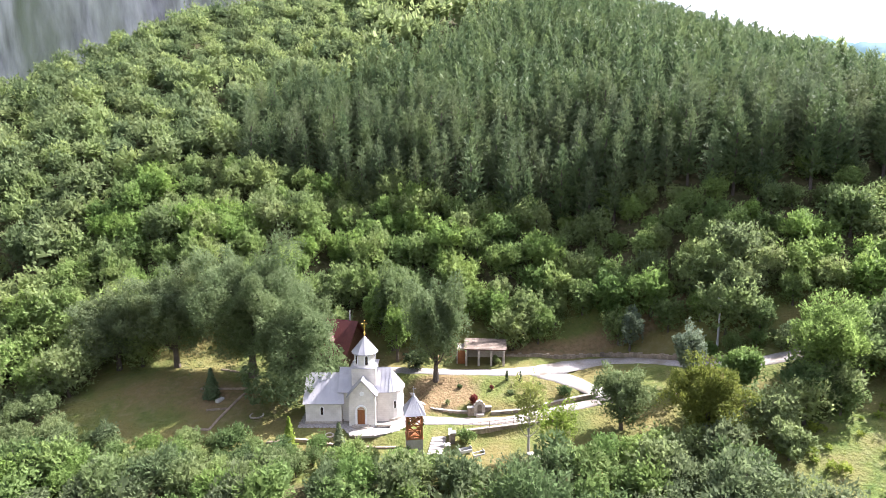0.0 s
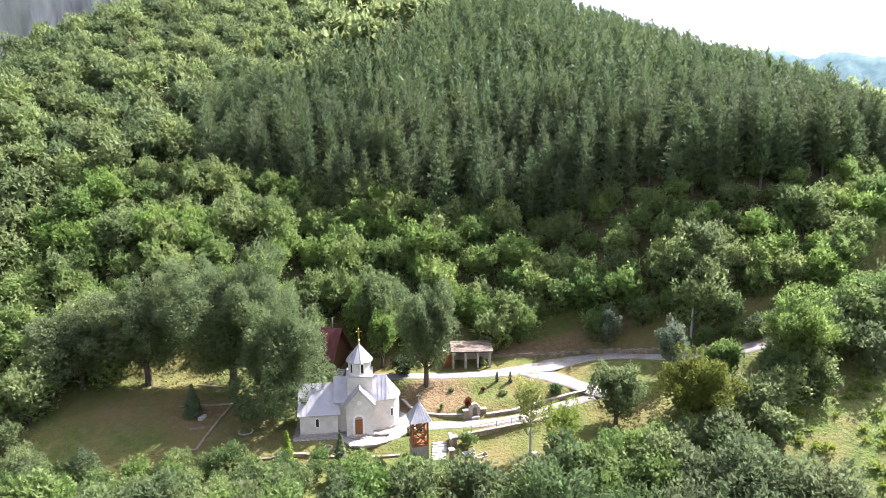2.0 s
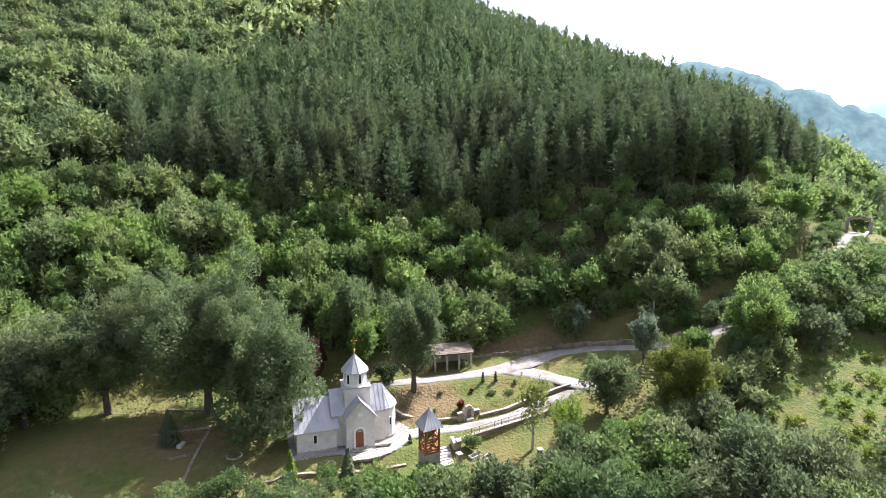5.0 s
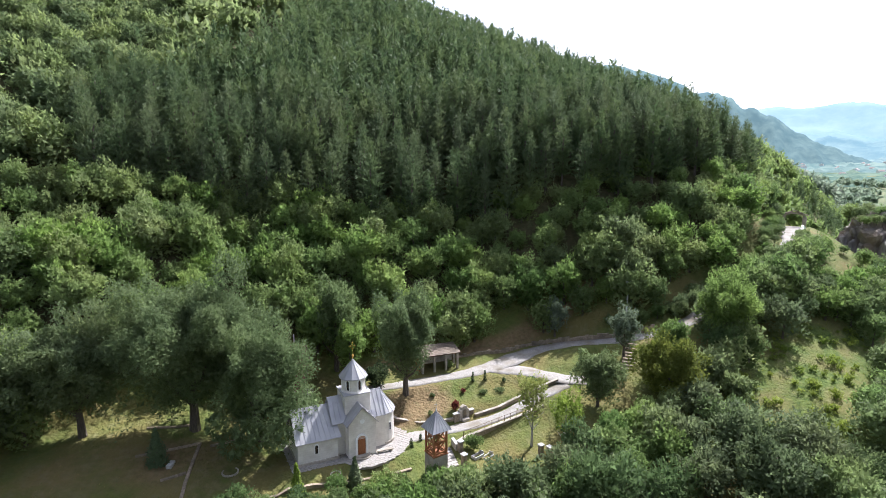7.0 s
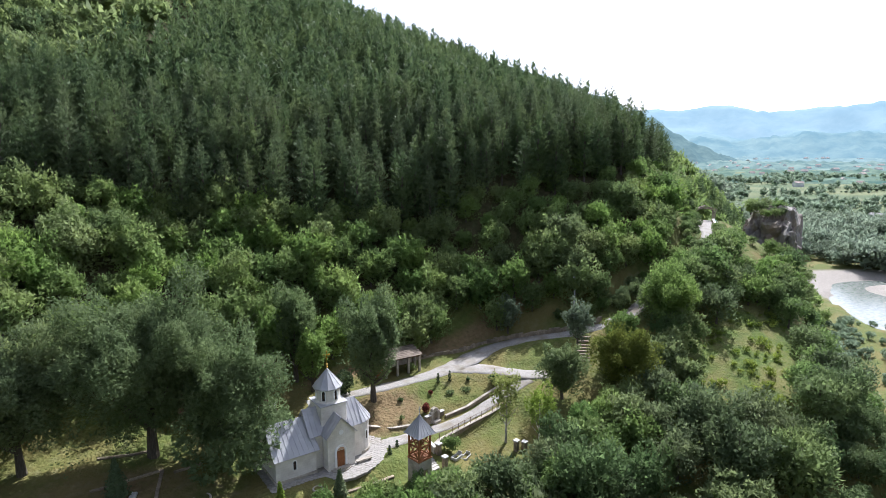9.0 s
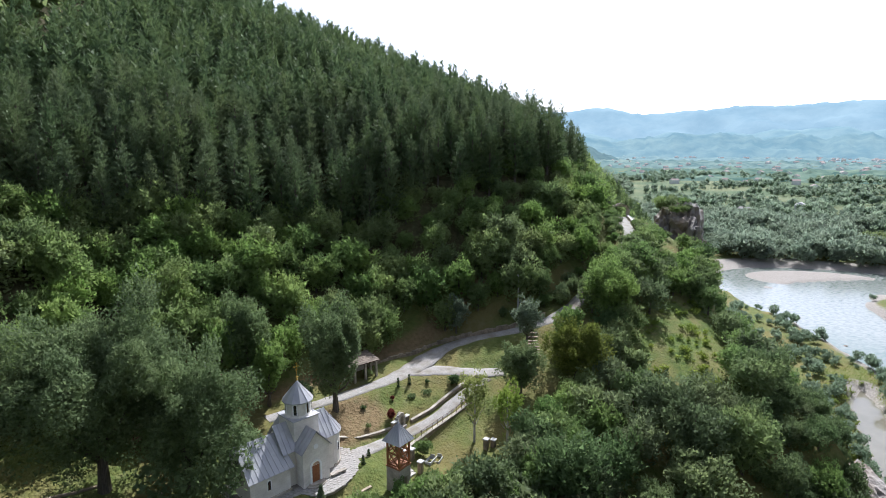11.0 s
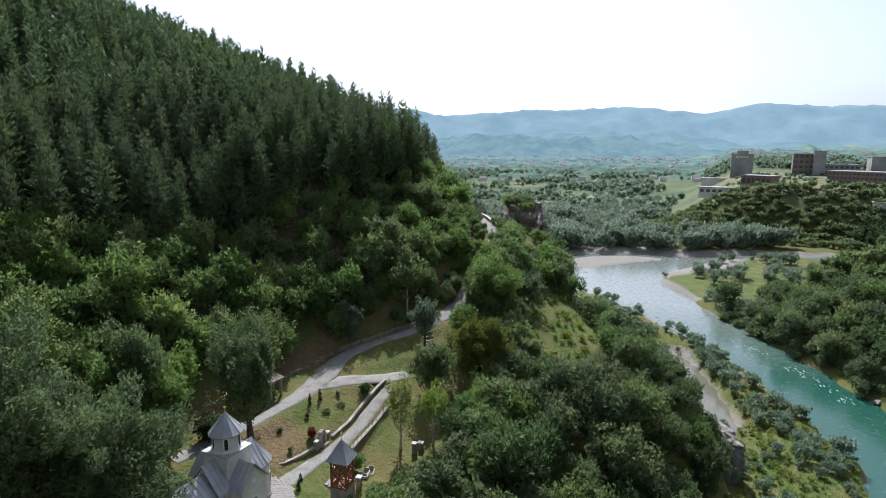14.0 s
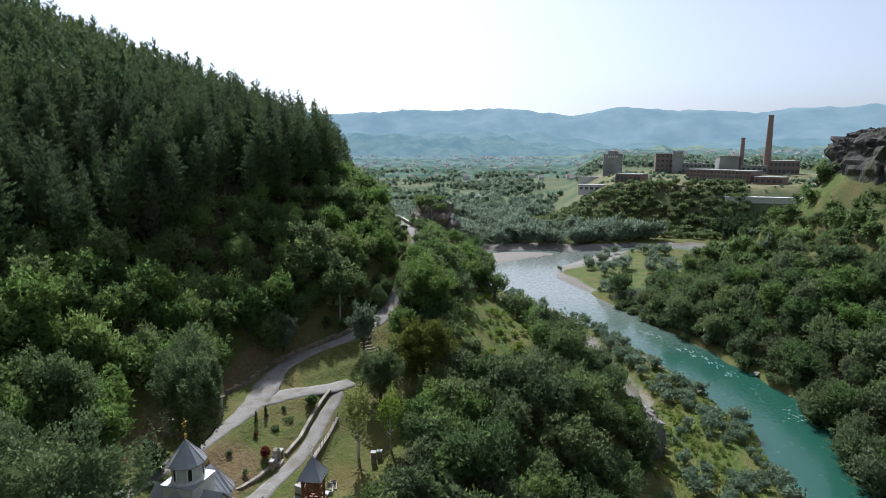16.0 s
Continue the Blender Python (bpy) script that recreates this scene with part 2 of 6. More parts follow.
def water_mat():
    m = bpy.data.materials.new("river_water")
    m.use_nodes = True
    n, ln = m.node_tree.nodes, m.node_tree.links.new
    bsdf = n["Principled BSDF"]
    geo = n.new("ShaderNodeNewGeometry")
    t = n.new("ShaderNodeTexNoise")
    t.inputs["Scale"].default_value, t.inputs["Detail"].default_value = 0.7, 5.0
    ln(geo.outputs["Position"], t.inputs["Vector"])
    mr = n.new("ShaderNodeMapRange")
    mr.inputs["From Min"].default_value, mr.inputs["From Max"].default_value = 0.62, 0.74
    ln(t.outputs["Fac"], mr.inputs["Value"])
    x = n.new("ShaderNodeMix")
    x.data_type = "RGBA"
    x.inputs["A"].default_value, x.inputs["B"].default_value = (0.022, 0.088, 0.062, 1), (0.085, 0.155, 0.12, 1)
    ln(mr.outputs["Result"], x.inputs["Factor"])
    # sky glare on the shallow stony riffles downstream is put into a paler colour
    sep, sh, tw, mu, y = (n.new(k) for k in ("ShaderNodeSeparateXYZ", "ShaderNodeMapRange", "ShaderNodeMapRange", "ShaderNodeMath", "ShaderNodeMix"))
    ln(geo.outputs["Position"], sep.inputs[0])
    ln(sep.outputs["X"], sh.inputs["Value"])
    sh.inputs["From Min"].default_value, sh.inputs["From Max"].default_value = 100.0, 160.0
    tw.inputs["From Min"].default_value, tw.inputs["From Max"].default_value = 0.05, 0.6
    ln(t.outputs["Fac"], tw.inputs["Value"])
    mu.operation = "MULTIPLY"
    ln(sh.outputs["Result"], mu.inputs[0]), ln(tw.outputs["Result"], mu.inputs[1])
    y.data_type = "RGBA"
    ln(mu.outputs[0], y.inputs["Factor"]), ln(x.outputs["Result"], y.inputs["A"])
    y.inputs["B"].default_value = (0.23, 0.24, 0.215, 1)
    ln(y.outputs["Result"], bsdf.inputs["Base Color"])
    bsdf.inputs["Roughness"].default_value = 0.16
    b = n.new("ShaderNodeBump")
    b.inputs["Distance"].default_value, b.inputs["Strength"].default_value = 0.035, 1.0
    ln(t.outputs["Fac"], b.inputs["Height"])
    ln(b.outputs["Normal"], bsdf.inputs["Normal"])
    return m


# ---- helpers for meshes ----
def link_mesh(name, verts, faces, material, smooth=False):
    me = bpy.data.meshes.new(name)
    me.from_pydata([tuple(v) for v in verts], [], [tuple(f) for f in faces])
    for x in (material if isinstance(material, (list, tuple)) else [material]):
        me.materials.append(x)
    if smooth:
        me.polygons.foreach_set("use_smooth", [True] * len(me.polygons))
    me.update()
    return me


def thing(name, label, category, group="", kind="", at=(0, 0, 0), turn=0.0, scale=1.0):
    ob = new(name)
    ob.empty_display_size = 0.3
    ob.matrix_world = pose(*at, 0, 0, turn) @ Matrix.Scale(scale, 4)
    return tagged(ob, label, category, group, kind)


def under(ob, parent):
    ob.parent = parent
    return ob


def part(name, bm, material, parent, label="", smooth=False):
    """Links a bmesh, or a mesh that stands ready, as one mesh object under a thing or a part."""
    if isinstance(bm, bmesh.types.BMesh):
        me = bpy.data.meshes.new(name)
        bmesh.ops.recalc_face_normals(bm, faces=bm.faces)
        bm.to_mesh(me)
        bm.free()
        me.materials.append(material)
        if smooth:
            me.polygons.foreach_set("use_smooth", [True] * len(me.polygons))
    else:
        me = bm
    ob = new(name, me)
    if parent:
        ob.parent = parent
    return tagged(ob, label)


def box(bm, x0, x1, y0, y1, z0, z1, m=None):
    vs = [bm.verts.new((x, y, z)) for z in (z0, z1) for y in (y0, y1) for x in (x0, x1)]
    for f in ((0, 2, 3, 1), (4, 5, 7, 6), (0, 1, 5, 4), (2, 6, 7, 3), (0, 4, 6, 2), (1, 3, 7, 5)):
        bm.faces.new([vs[i] for i in f])
    if m is not None:
        bmesh.ops.transform(bm, matrix=m, verts=vs)
    return vs


def boxed(x0, x1, y0, y1, z0, z1, bevel=0.0, m=None):
    bm = bmesh.new()
    box(bm, x0, x1, y0, y1, z0, z1, m)
    if bevel:
        bmesh.ops.bevel(bm, geom=bm.edges[:], offset=bevel, segments=1, affect="EDGES")
    return bm


def solid(bm, outline, z0, z1):
    """A prism over a flat outline of (x, y)."""
    lo = [bm.verts.new((x, y, z0)) for x, y in outline]
    hi = [bm.verts.new((x, y, z1)) for x, y in outline]
    bm.faces.new(lo[::-1]), bm.faces.new(hi)
    k = len(outline)
    for i in range(k):
        bm.faces.new((lo[i], lo[(i + 1) % k], hi[(i + 1) % k], hi[i]))
    return lo + hi


def beam(bm, a_, b_, w, h=None):
    """A straight bar of section w x h between two points."""
    a_, b_ = Vector(a_), Vector(b_)
    d = b_ - a_
    m = Matrix.Translation(a_) @ d.to_track_quat("Z", "Y").to_matrix().to_4x4()
    h = h or w
    return box(bm, -w / 2, w / 2, -h / 2, h / 2, 0, d.length, m)


def tube(bm, pts, radii, sides=7):
    """A tapered limb along points."""
    rings = []
    for i, p in enumerate(pts):
        p = Vector(p)
        d = Vector(pts[min(i + 1, len(pts) - 1)]) - Vector(pts[max(i - 1, 0)])
        q = d.to_track_quat("Z", "Y").to_matrix()
        rings.append([bm.verts.new(p + q @ Vector((radii[i] * math.cos(k * math.tau / sides), radii[i] * math.sin(k * math.tau / sides), 0)))
                      for k in range(sides)])
    for r0, r1 in zip(rings, rings[1:]):
        for k in range(sides):
            bm.faces.new((r0[k], r0[(k + 1) % sides], r1[(k + 1) % sides], r1[k]))
    bm.faces.new(rings[0][::-1]), bm.faces.new(rings[-1])


# ---- the lie of the land ----
def line(x, *pts):
    return np.interp(x, [p[0] for p in pts], [p[1] for p in pts])


def smooth01(v):
    v = np.clip(v, 0, 1)
    return v * v * (3 - 2 * v)


def near_line(x, y, pts):
    """Distance from a polyline, and the values of its points blended along it."""
    best = np.full(np.shape(x), 1e9)
    val = [np.zeros(np.shape(x)) for _ in pts[0][2:]]
    for p, q in zip(pts, pts[1:]):
        dx, dy = q[0] - p[0], q[1] - p[1]
        u = np.clip(((x - p[0]) * dx + (y - p[1]) * dy) / (dx * dx + dy * dy), 0, 1)
        d = np.hypot(x - p[0] - u * dx, y - p[1] - u * dy)
        take = d < best
        best = np.where(take, d, best)
        val = [np.where(take, p[2 + i] + u * (q[2 + i] - p[2 + i]), v) for i, v in enumerate(val)]
    return (best, *val)


def waves(x, y, size, seed):
    """Soft rolling relief between -1 and 1."""
    r = np.random.RandomState(seed)
    out = 0.0
    for k in range(7):
        t, ph = r.rand() * math.tau, r.rand() * math.tau
        s = math.tau / size * (0.6 + 1.3 * r.rand())
        out = out + np.sin((x * math.cos(t) + y * math.sin(t)) * s + ph)
    return out / 4.5


RIVER = [(-400, -60, 9), (-60, -16, 9), (0, -7, 9), (45, -4, 9), (62, -3.5, 9), (80, 1.5, 9), (100, 10.0, 9.6), (122, 22, 10.8), (148, 39.5, 13.2),
         (170, 54, 15.5), (190, 65, 16), (212, 63, 13.5), (235, 51, 9), (258, 34, 7), (279, 8, 7), (290, -40, 8), (288, -110, 9), (280, -240, 10), (270, -700, 12)]
POOL = [(158, 58, 6), (174, 73, 9), (190, 86, 9), (208, 94, 6)]
POND = [(67, 25, 2.2), (76, 27.5, 3.2), (88, 31, 3.4), (98, 34, 2.6), (107, 36.5, 1.0)]
ROAD = [(-9, 82.6, 1.5, 1.1), (1.3, 80.9, 1.8, 1.15), (9.6, 80.3, 2.0, 1.3), (14, 80.8, 2.1, 1.9), (18.5, 82.0, 2.3, 1.9), (24, 83.0, 2.7, 1.4), (29, 81, 3.6, 1.35),
        (34, 76.8, 4.6, 1.5), (40, 73, 6.0, 1.5), (46, 72.2, 7.6, 1.5), (54, 72.4, 10.8, 1.25), (62, 73, 14.0, 1.1), (70.8, 74.6, 16.6, 1.1),
        (78, 78, 17.6, 1.2), (84, 82, 17.6, 1.5), (92, 87, 17.8, 1.6), (101, 92.5, 17.6, 1.6), (108, 96, 16.5, 1.6)]
BRANCH = [(13.5, 80.4, 2.1, 1.8), (17.2, 78.2, 2.0, 2.0), (19.6, 75.4, 1.8, 1.7), (21.8, 73.0, 1.6, 1.6), (24.5, 71.2, 1.6, 1.6)]
PATH = [(-5.6, 71.6, -1.1, 1.5), (-2.4, 71.3, -1.1, 1.2), (2, 71.1, -1.1, 1.0), (6, 70.7, -1.0, 1.0), (10, 70.7, -0.6, 1.0), (14.5, 71.3, 0.2, 1.0), (18, 71.5, 0.9, 1.0),
        (21, 71.6, 1.5, 1.1)]


def bar_at(x, y):
    """1 on the rim of the gravel island in the river bend, less inside it."""
    return np.hypot(((x - 231) * 0.57 - (y - 71) * 0.82) / 29, ((x - 231) * 0.82 + (y - 71) * 0.57) / 18)


def land(x, y, made=True):
    """Height of the ground. made: with the beds that were cut for church, road and path."""
    x, y = np.asarray(x, float), np.asarray(y, float)
    plain = (-15.4 + 22 * smooth01((x - 250) / 1500) + 28 * smooth01((x - 318) / 52) * smooth01((75 - y) / 70)
             + 12 * smooth01((y - 500) / 2500) + 0.6 * waves(x, y, 40, 1))
    # northern massif: flood plain, scarp, terrace, hill
    yf = line(x, (-400, -30), (-60, 5), (0, 16), (30, 22), (46, 25.5), (52, 30), (58, 38), (65, 45), (78, 52), (90, 57), (105, 61), (120, 65), (140, 72), (165, 82), (185, 98), (215, 125), (300, 190), (400, 400))
    yt = line(x, (-400, 45), (-60, 60), (-20, 64.5), (0, 63), (15, 53), (30, 38), (45, 31), (50, 35), (58, 46), (65, 53), (78, 61), (90, 67), (100, 76), (104, 84), (108, 90), (118, 92), (140, 98), (200, 130), (300, 215))
    zt = line(x, (-400, -6), (-60, -4), (-20, -2.4), (0, -2.4), (15, -2), (30, -2.2), (45, -3.0), (50, -2.5), (58, 0), (65, 2.5), (78, 7), (90, 11), (100, 12), (104, 10), (108, 0), (118, -2), (140, 2), (200, -2), (300, -10))
    yh = line(x, (-400, 75), (-60, 82), (-40, 85), (-20, 90), (0, 88), (20, 87), (30, 84), (45, 76.5), (60, 78), (75, 81), (90, 89), (105, 98), (115, 108), (132, 118), (160, 129),
              (200, 150), (230, 168), (300, 260))
    zh = line(x, (-400, -3), (-60, 0), (-40, 2), (-20, 2.0), (0, 2.4), (20, 2.7), (30, 3.8), (45, 7.5), (60, 12), (75, 17), (90, 19), (105, 20), (115, 19), (132, 18), (160, 20), (200, 13), (230, 7), (300, -8))
    steep = line(x, (0, 0.55), (40, 0.45), (90, 0.32), (130, 0.31))
    bend = line(x, (30, 33), (80, 17))
    d = np.clip(y - yh, 0, 600)
    hill = zh + 0.75 * np.minimum(d, bend) + steep * np.clip(d - bend, 0, 260) + 0.2 * np.clip(d - bend - 260, 0, 400)
    along = np.clip((y - yt) / np.maximum(yh - yt, 1), 0, 1) ** line(x, (15, 1.0), (35, 0.6))
    terrace = zt + (zh - zt) * (0.5 * smooth01(along) + 0.5 * along)
    scarp = -15.2 + (zt + 15.2) * smooth01((y - yf) / np.maximum(yt - yf, 1))
    north = np.where(y > yh, hill, np.where(y > yt, terrace, scarp))
    xe = line(y, (40, 140), (85, 150), (111, 182), (125, 204), (151, 258), (205, 285), (557, 530), (1500, 900))
    east = -12 + 0.62 * (xe - x)
    xw = line(y, (60, -600), (100, -200), (120, -182), (143, -185), (206, -202), (400, -160), (900, -100))
    west = -6 + 0.68 * (x - xw)
    north = np.minimum(np.minimum(north, east), west)
    z = np.where(y > yf, np.maximum(north, plain), plain)
    rough = smooth01((y - yh) / 20)
    z = z + rough * 1.6 * waves(x, y, 26, 3)
    # southern hill over the river
    ds = np.maximum((x - 103) * 0.45 - (y + 1) * 0.89, -(y + 8)) - 5
    ds = ds - 28 * smooth01((x - 132) / 30) * smooth01((y + 50) / 28)
    rise = np.minimum(0.66 * np.clip(ds, 0, 130), np.clip(-5 + 1.7 * (200 - x) - 0.37 * y, 0, 200))
    z = z + np.where(y < 60, rise * (1 + 0.06 * waves(x, y, 22, 4)), 0)
    # river bed and backwater
    dr, hw = near_line(x, y, RIVER)
    hw = hw + 1.3 * waves(x, y, 17, 5)
    bed = smooth01((hw + 2.0 - dr) / 4.0)
    z = np.where(dr < hw + 2.2, z + (-18.3 - z) * bed, z)
    bar = smooth01((1.9 - bar_at(x, y)) / 0.8)
    z = np.where((dr < 70) & (dr > hw * 0.5), np.minimum(z, z + (-17.25 + 0.6 * smooth01((1.05 - bar_at(x, y)) / 0.3) - z) * bar), z)
    dq, qw = near_line(x, y, POOL)
    qw = qw + 1.2 * waves(x, y, 15, 6)
    z = np.where((dq < qw + 2.2) & (bar_at(x, y) > 1.0), np.minimum(z, z + (-18.0 - z) * smooth01((qw + 2.0 - dq) / 4.0)), z)
    dp, pw = near_line(x, y, POND)
    z = np.where(dp < pw + 1.4, z + (-17.5 - z) * smooth01((pw + 1.2 - dp) / 1.8), z)
    if made:
        for way, margin in ((ROAD, 2.2), (BRANCH, 1.6), (PATH, 1.0)):
            dw, zw, w = near_line(x, y, way)
            z = z + (zw - 0.05 - z) * smooth01((w + 0.4 + margin - dw) / margin)
        pad = np.maximum(np.abs(x + 11.5) - 7.5, np.abs(y - 72.3) - 4.2)
        z = z + (-1.08 - z) * smooth01((2.0 - pad) / 1.8)
        wall = line(x, (0, 67.5), (2.6, 68.4), (7, 68.9), (12, 69.2), (15.5, 69.6))
        z = z - 0.95 * smooth01((wall - 0.1 - y) / 0.5) * smooth01((x - 2.6) / 1.0) * smooth01((17 - x) / 2.5) * smooth01((y - 58) / 5)
    return z


def ground_z(x, y):
    return float(land(np.array([x]), np.array([y]))[0])


def steps(*spans):
    out = []
    for lo, hi, s in spans:
        k = max(1, int(round((hi - lo) / s)))
        out += [lo + (hi - lo) * i / k for i in range(k)]
    return np.array(out + [spans[-1][1]])


gx = steps((-4800, -1200, 450), (-1200, -300, 75), (-300, -70, 9), (-70, -50, 2), (-50, 50, 1.0), (50, 125, 1.6), (125, 300, 4), (300, 460, 8), (460, 1200, 37), (1200, 4800, 300))
gy = steps((-4800, -1200, 450), (-1200, -300, 75), (-300, -60, 12), (-60, 58, 2.2), (58, 92, 0.85), (92, 130, 2), (130, 320, 6), (320, 1200, 55), (1200, 4800, 300))
GX, GY = np.meshgrid(gx, gy)
GZ = land(GX, GY)
nx, ny = len(gx), len(gy)
idx = np.arange(nx * ny).reshape(ny, nx)
quads = np.stack([idx[:-1, :-1], idx[:-1, 1:], idx[1:, 1:], idx[1:, :-1]], -1).reshape(-1, 4)
me = link_mesh("ground", np.stack([GX, GY, GZ], -1).reshape(-1, 3).tolist(), quads.tolist(), ground_mat(), True)
ground = tagged(new("ground", me), "grassy and wooded ground of a river valley with steep hillsides", "ground", kind="structure")
hill_foot = line(GX, (-400, 75), (-60, 80), (-20, 92), (0, 95), (30, 90), (45, 80), (75, 84), (90, 92), (115, 112), (200, 180))
dr_, hw_ = near_line(GX, GY, RIVER)
zones = {
    "wood": np.clip(smooth01((GY - hill_foot) / 6) + smooth01((61 - GY) / 4) * (GX < 16) * (GY > 14) + (GY < -12) * (GX < 200) * (1 - 0.55 * smooth01((GX - 118) / 8) * smooth01((-24 - GY) / 6)) + smooth01((-48 - GX) / 8) * (GY < 300), 0, 1),
    "dry": np.clip(smooth01((GY - 84.5) / 2) * smooth01((90.5 - GY) / 3) * smooth01((GX + 10) / 4) * smooth01((46 - GX) / 6) * 0.8
                   + 0.85 * smooth01((7 - np.hypot((GX + 0.5) * 0.9, (GY - 76.5) * 1.3)) / 4)
                   # dry grass to the west, the meadow's sunlit patches put into its yellow; browner yard
                   + 0.42 * smooth01((9 - np.hypot((GX + 38) * 0.7, (GY - 77) * 1.5)) / 5) + 0.38 * smooth01((9 - np.hypot(GX + 27, (GY - 75) * 1.2)) / 4), 0, 1),
    "bright": np.clip(smooth01((GY - 35) / 6) * smooth01((66 - GY) / 6) * smooth01((GX - 24) / 5) * smooth01((75 - GX) / 8)
                      + smooth01((GX - 160) / 10) * smooth01((260 - GX) / 15) * smooth01((45 - GY) / 8)
                      + 0.8 * smooth01((22 - np.hypot((GX - 50) * 0.8, (GY - 15) * 1.5)) / 12), 0, 1),
    "field": smooth01((np.hypot(GX - 60, GY - 60) - 260) / 80),
    "yard": 0.8 * smooth01((GX - 352) / 20) * smooth01((620 - GX) / 40) * smooth01((50 - GY) / 20) * smooth01((GY + 190) / 30),
    "gravel": np.clip((smooth01((hw_ + 4.5 - dr_) / 3) * 0.9 * (GX > 88) + 0.5 * smooth01((hw_ + 1.6 - dr_) / 2)) * ((GY > np.interp(GX, [r_[0] for r_ in RIVER], [r_[1] for r_ in RIVER])) | (GX > 165)) + smooth01((2.3 - bar_at(GX, GY)) / 0.5)
                      + 0.75 * smooth01((5 - near_line(GX, GY, POND)[0]) / 3), 0, 1),
}
for zn, values in zones.items():
    att = me.attributes.new(zn, "FLOAT", "POINT")
    att.data.foreach_set("value", values.reshape(-1).astype(np.float32))

bm = bmesh.new()
vs = [bm.verts.new((x, y, -17.0)) for x, y in ((-420, -720), (520, -720), (520, 130), (-420, 130))]
bm.faces.new(vs)
tagged(part("water", bm, water_mat(), None), "turquoise river water with small ripples and white rapids", "river", kind="structure")


bm = bmesh.new()
bm.faces.new([bm.verts.new((x, y, -16.97)) for x, y in ((58, 19), (90, 25), (114, 33), (114, 44), (58, 44))])
MUDDY = mat("muddy_still_water", (0.135, 0.125, 0.09), (0.17, 0.155, 0.115), 0.25, 0.07, spec=0.5)
tagged(part("backwater", bm, MUDDY, None), "still muddy backwater beside the river", "water", kind="structure")


def strip(name, way, material, label, category, thick=0.12, step=0.8):
    """A paved way with an uneven edge, laid over its cut bed."""
    pts = []
    for p, q in zip(way, way[1:]):
        k = max(1, int(math.hypot(q[0] - p[0], q[1] - p[1]) / step))
        pts += [[p[i] + (q[i] - p[i]) * j / k for i in range(4)] for j in range(k)]
    pts = np.array(pts + [list(way[-1])])
    for _ in range(3):
        pts[1:-1] = (pts[:-2] + 2 * pts[1:-1] + pts[2:]) / 4
    tan = np.gradient(pts[:, :2], axis=0)
    tan /= np.linalg.norm(tan, axis=1)[:, None]
    nor = np.stack([-tan[:, 1], tan[:, 0]], 1)
    rows = []
    for i, (p, nn) in enumerate(zip(pts, nor)):
        row = []
        for u in (-1, -0.98, -0.5, 0, 0.5, 0.98, 1):
            w = p[3] * u * (1 + 0.06 * math.sin(i * 1.7 + u * 2) + 0.05 * math.sin(i * 0.61))
            q = p[:2] + nn * w
            row.append((q[0], q[1], p[2] + (0.03 - 0.03 * u * u if abs(u) < 1 else -thick)))
        rows.append(row)
    verts = [v for r in rows for v in r]
    faces = [(i * 7 + j, i * 7 + j + 1, i * 7 + j + 8, i * 7 + j + 7) for i in range(len(rows) - 1) for j in range(6)]
    return tagged(new(name, link_mesh(name, verts, faces, material, True)), label, category, kind="structure")


strip("road", ROAD, GRAVEL, "pale grey gravel road climbing along the hillside", "road")
strip("road_branch", BRANCH, GRAVEL, "short pale gravel drive branching down from the road", "road")
strip("path", PATH, GRAVEL, "pale cobbled footpath leading to the church", "path")


# ---- church ----
def arch_outline(w, h, seg=8):
    """Upright outline (x, z) of a round-headed opening, its foot at z 0."""
    r = w / 2
    return [(-r, 0), (r, 0)] + [(r * math.cos(k * math.pi / seg), h - r + r * math.sin(k * math.pi / seg)) for k in range(seg + 1)]


def arch_plate(w, h, depth, at, turn=0.0, seg=8):
    """A round-headed plate standing in a wall that faces -y, turned about z."""
    bm = bmesh.new()
    o = arch_outline(w, h, seg)
    f = [bm.verts.new((x, -depth, z)) for x, z in o]
    b = [bm.verts.new((x, 0, z)) for x, z in o]
    bm.faces.new(f), bm.faces.new(b[::-1])
    for i in range(len(o)):
        bm.faces.new((f[i], b[i], b[(i + 1) % len(o)], f[(i + 1) % len(o)]))
    bmesh.ops.transform(bm, matrix=pose(*at, 0, 0, turn), verts=bm.verts)
    return bm


def arch_ring(w, h, rim, depth, at, turn=0.0, seg=8):
    bm = bmesh.new()
    o1 = arch_outline(w, h, seg)[1:] + [(-w / 2, 0)]
    o2 = [(x, z) for x, z in arch_outline(w + 2 * rim, h + rim, seg)][1:] + [(-w / 2 - rim, 0)]
    rows = [[bm.verts.new((x, y, z)) for x, z in o] for o, y in ((o1, 0), (o1, -depth), (o2, -depth), (o2, 0))]
    for r0, r1 in zip(rows, rows[1:]):
        for i in range(len(o1) - 1):
            bm.faces.new((r0[i], r0[i + 1], r1[i + 1], r1[i]))
    bmesh.ops.transform(bm, matrix=pose(*at, 0, 0, turn), verts=bm.verts)
    return bm


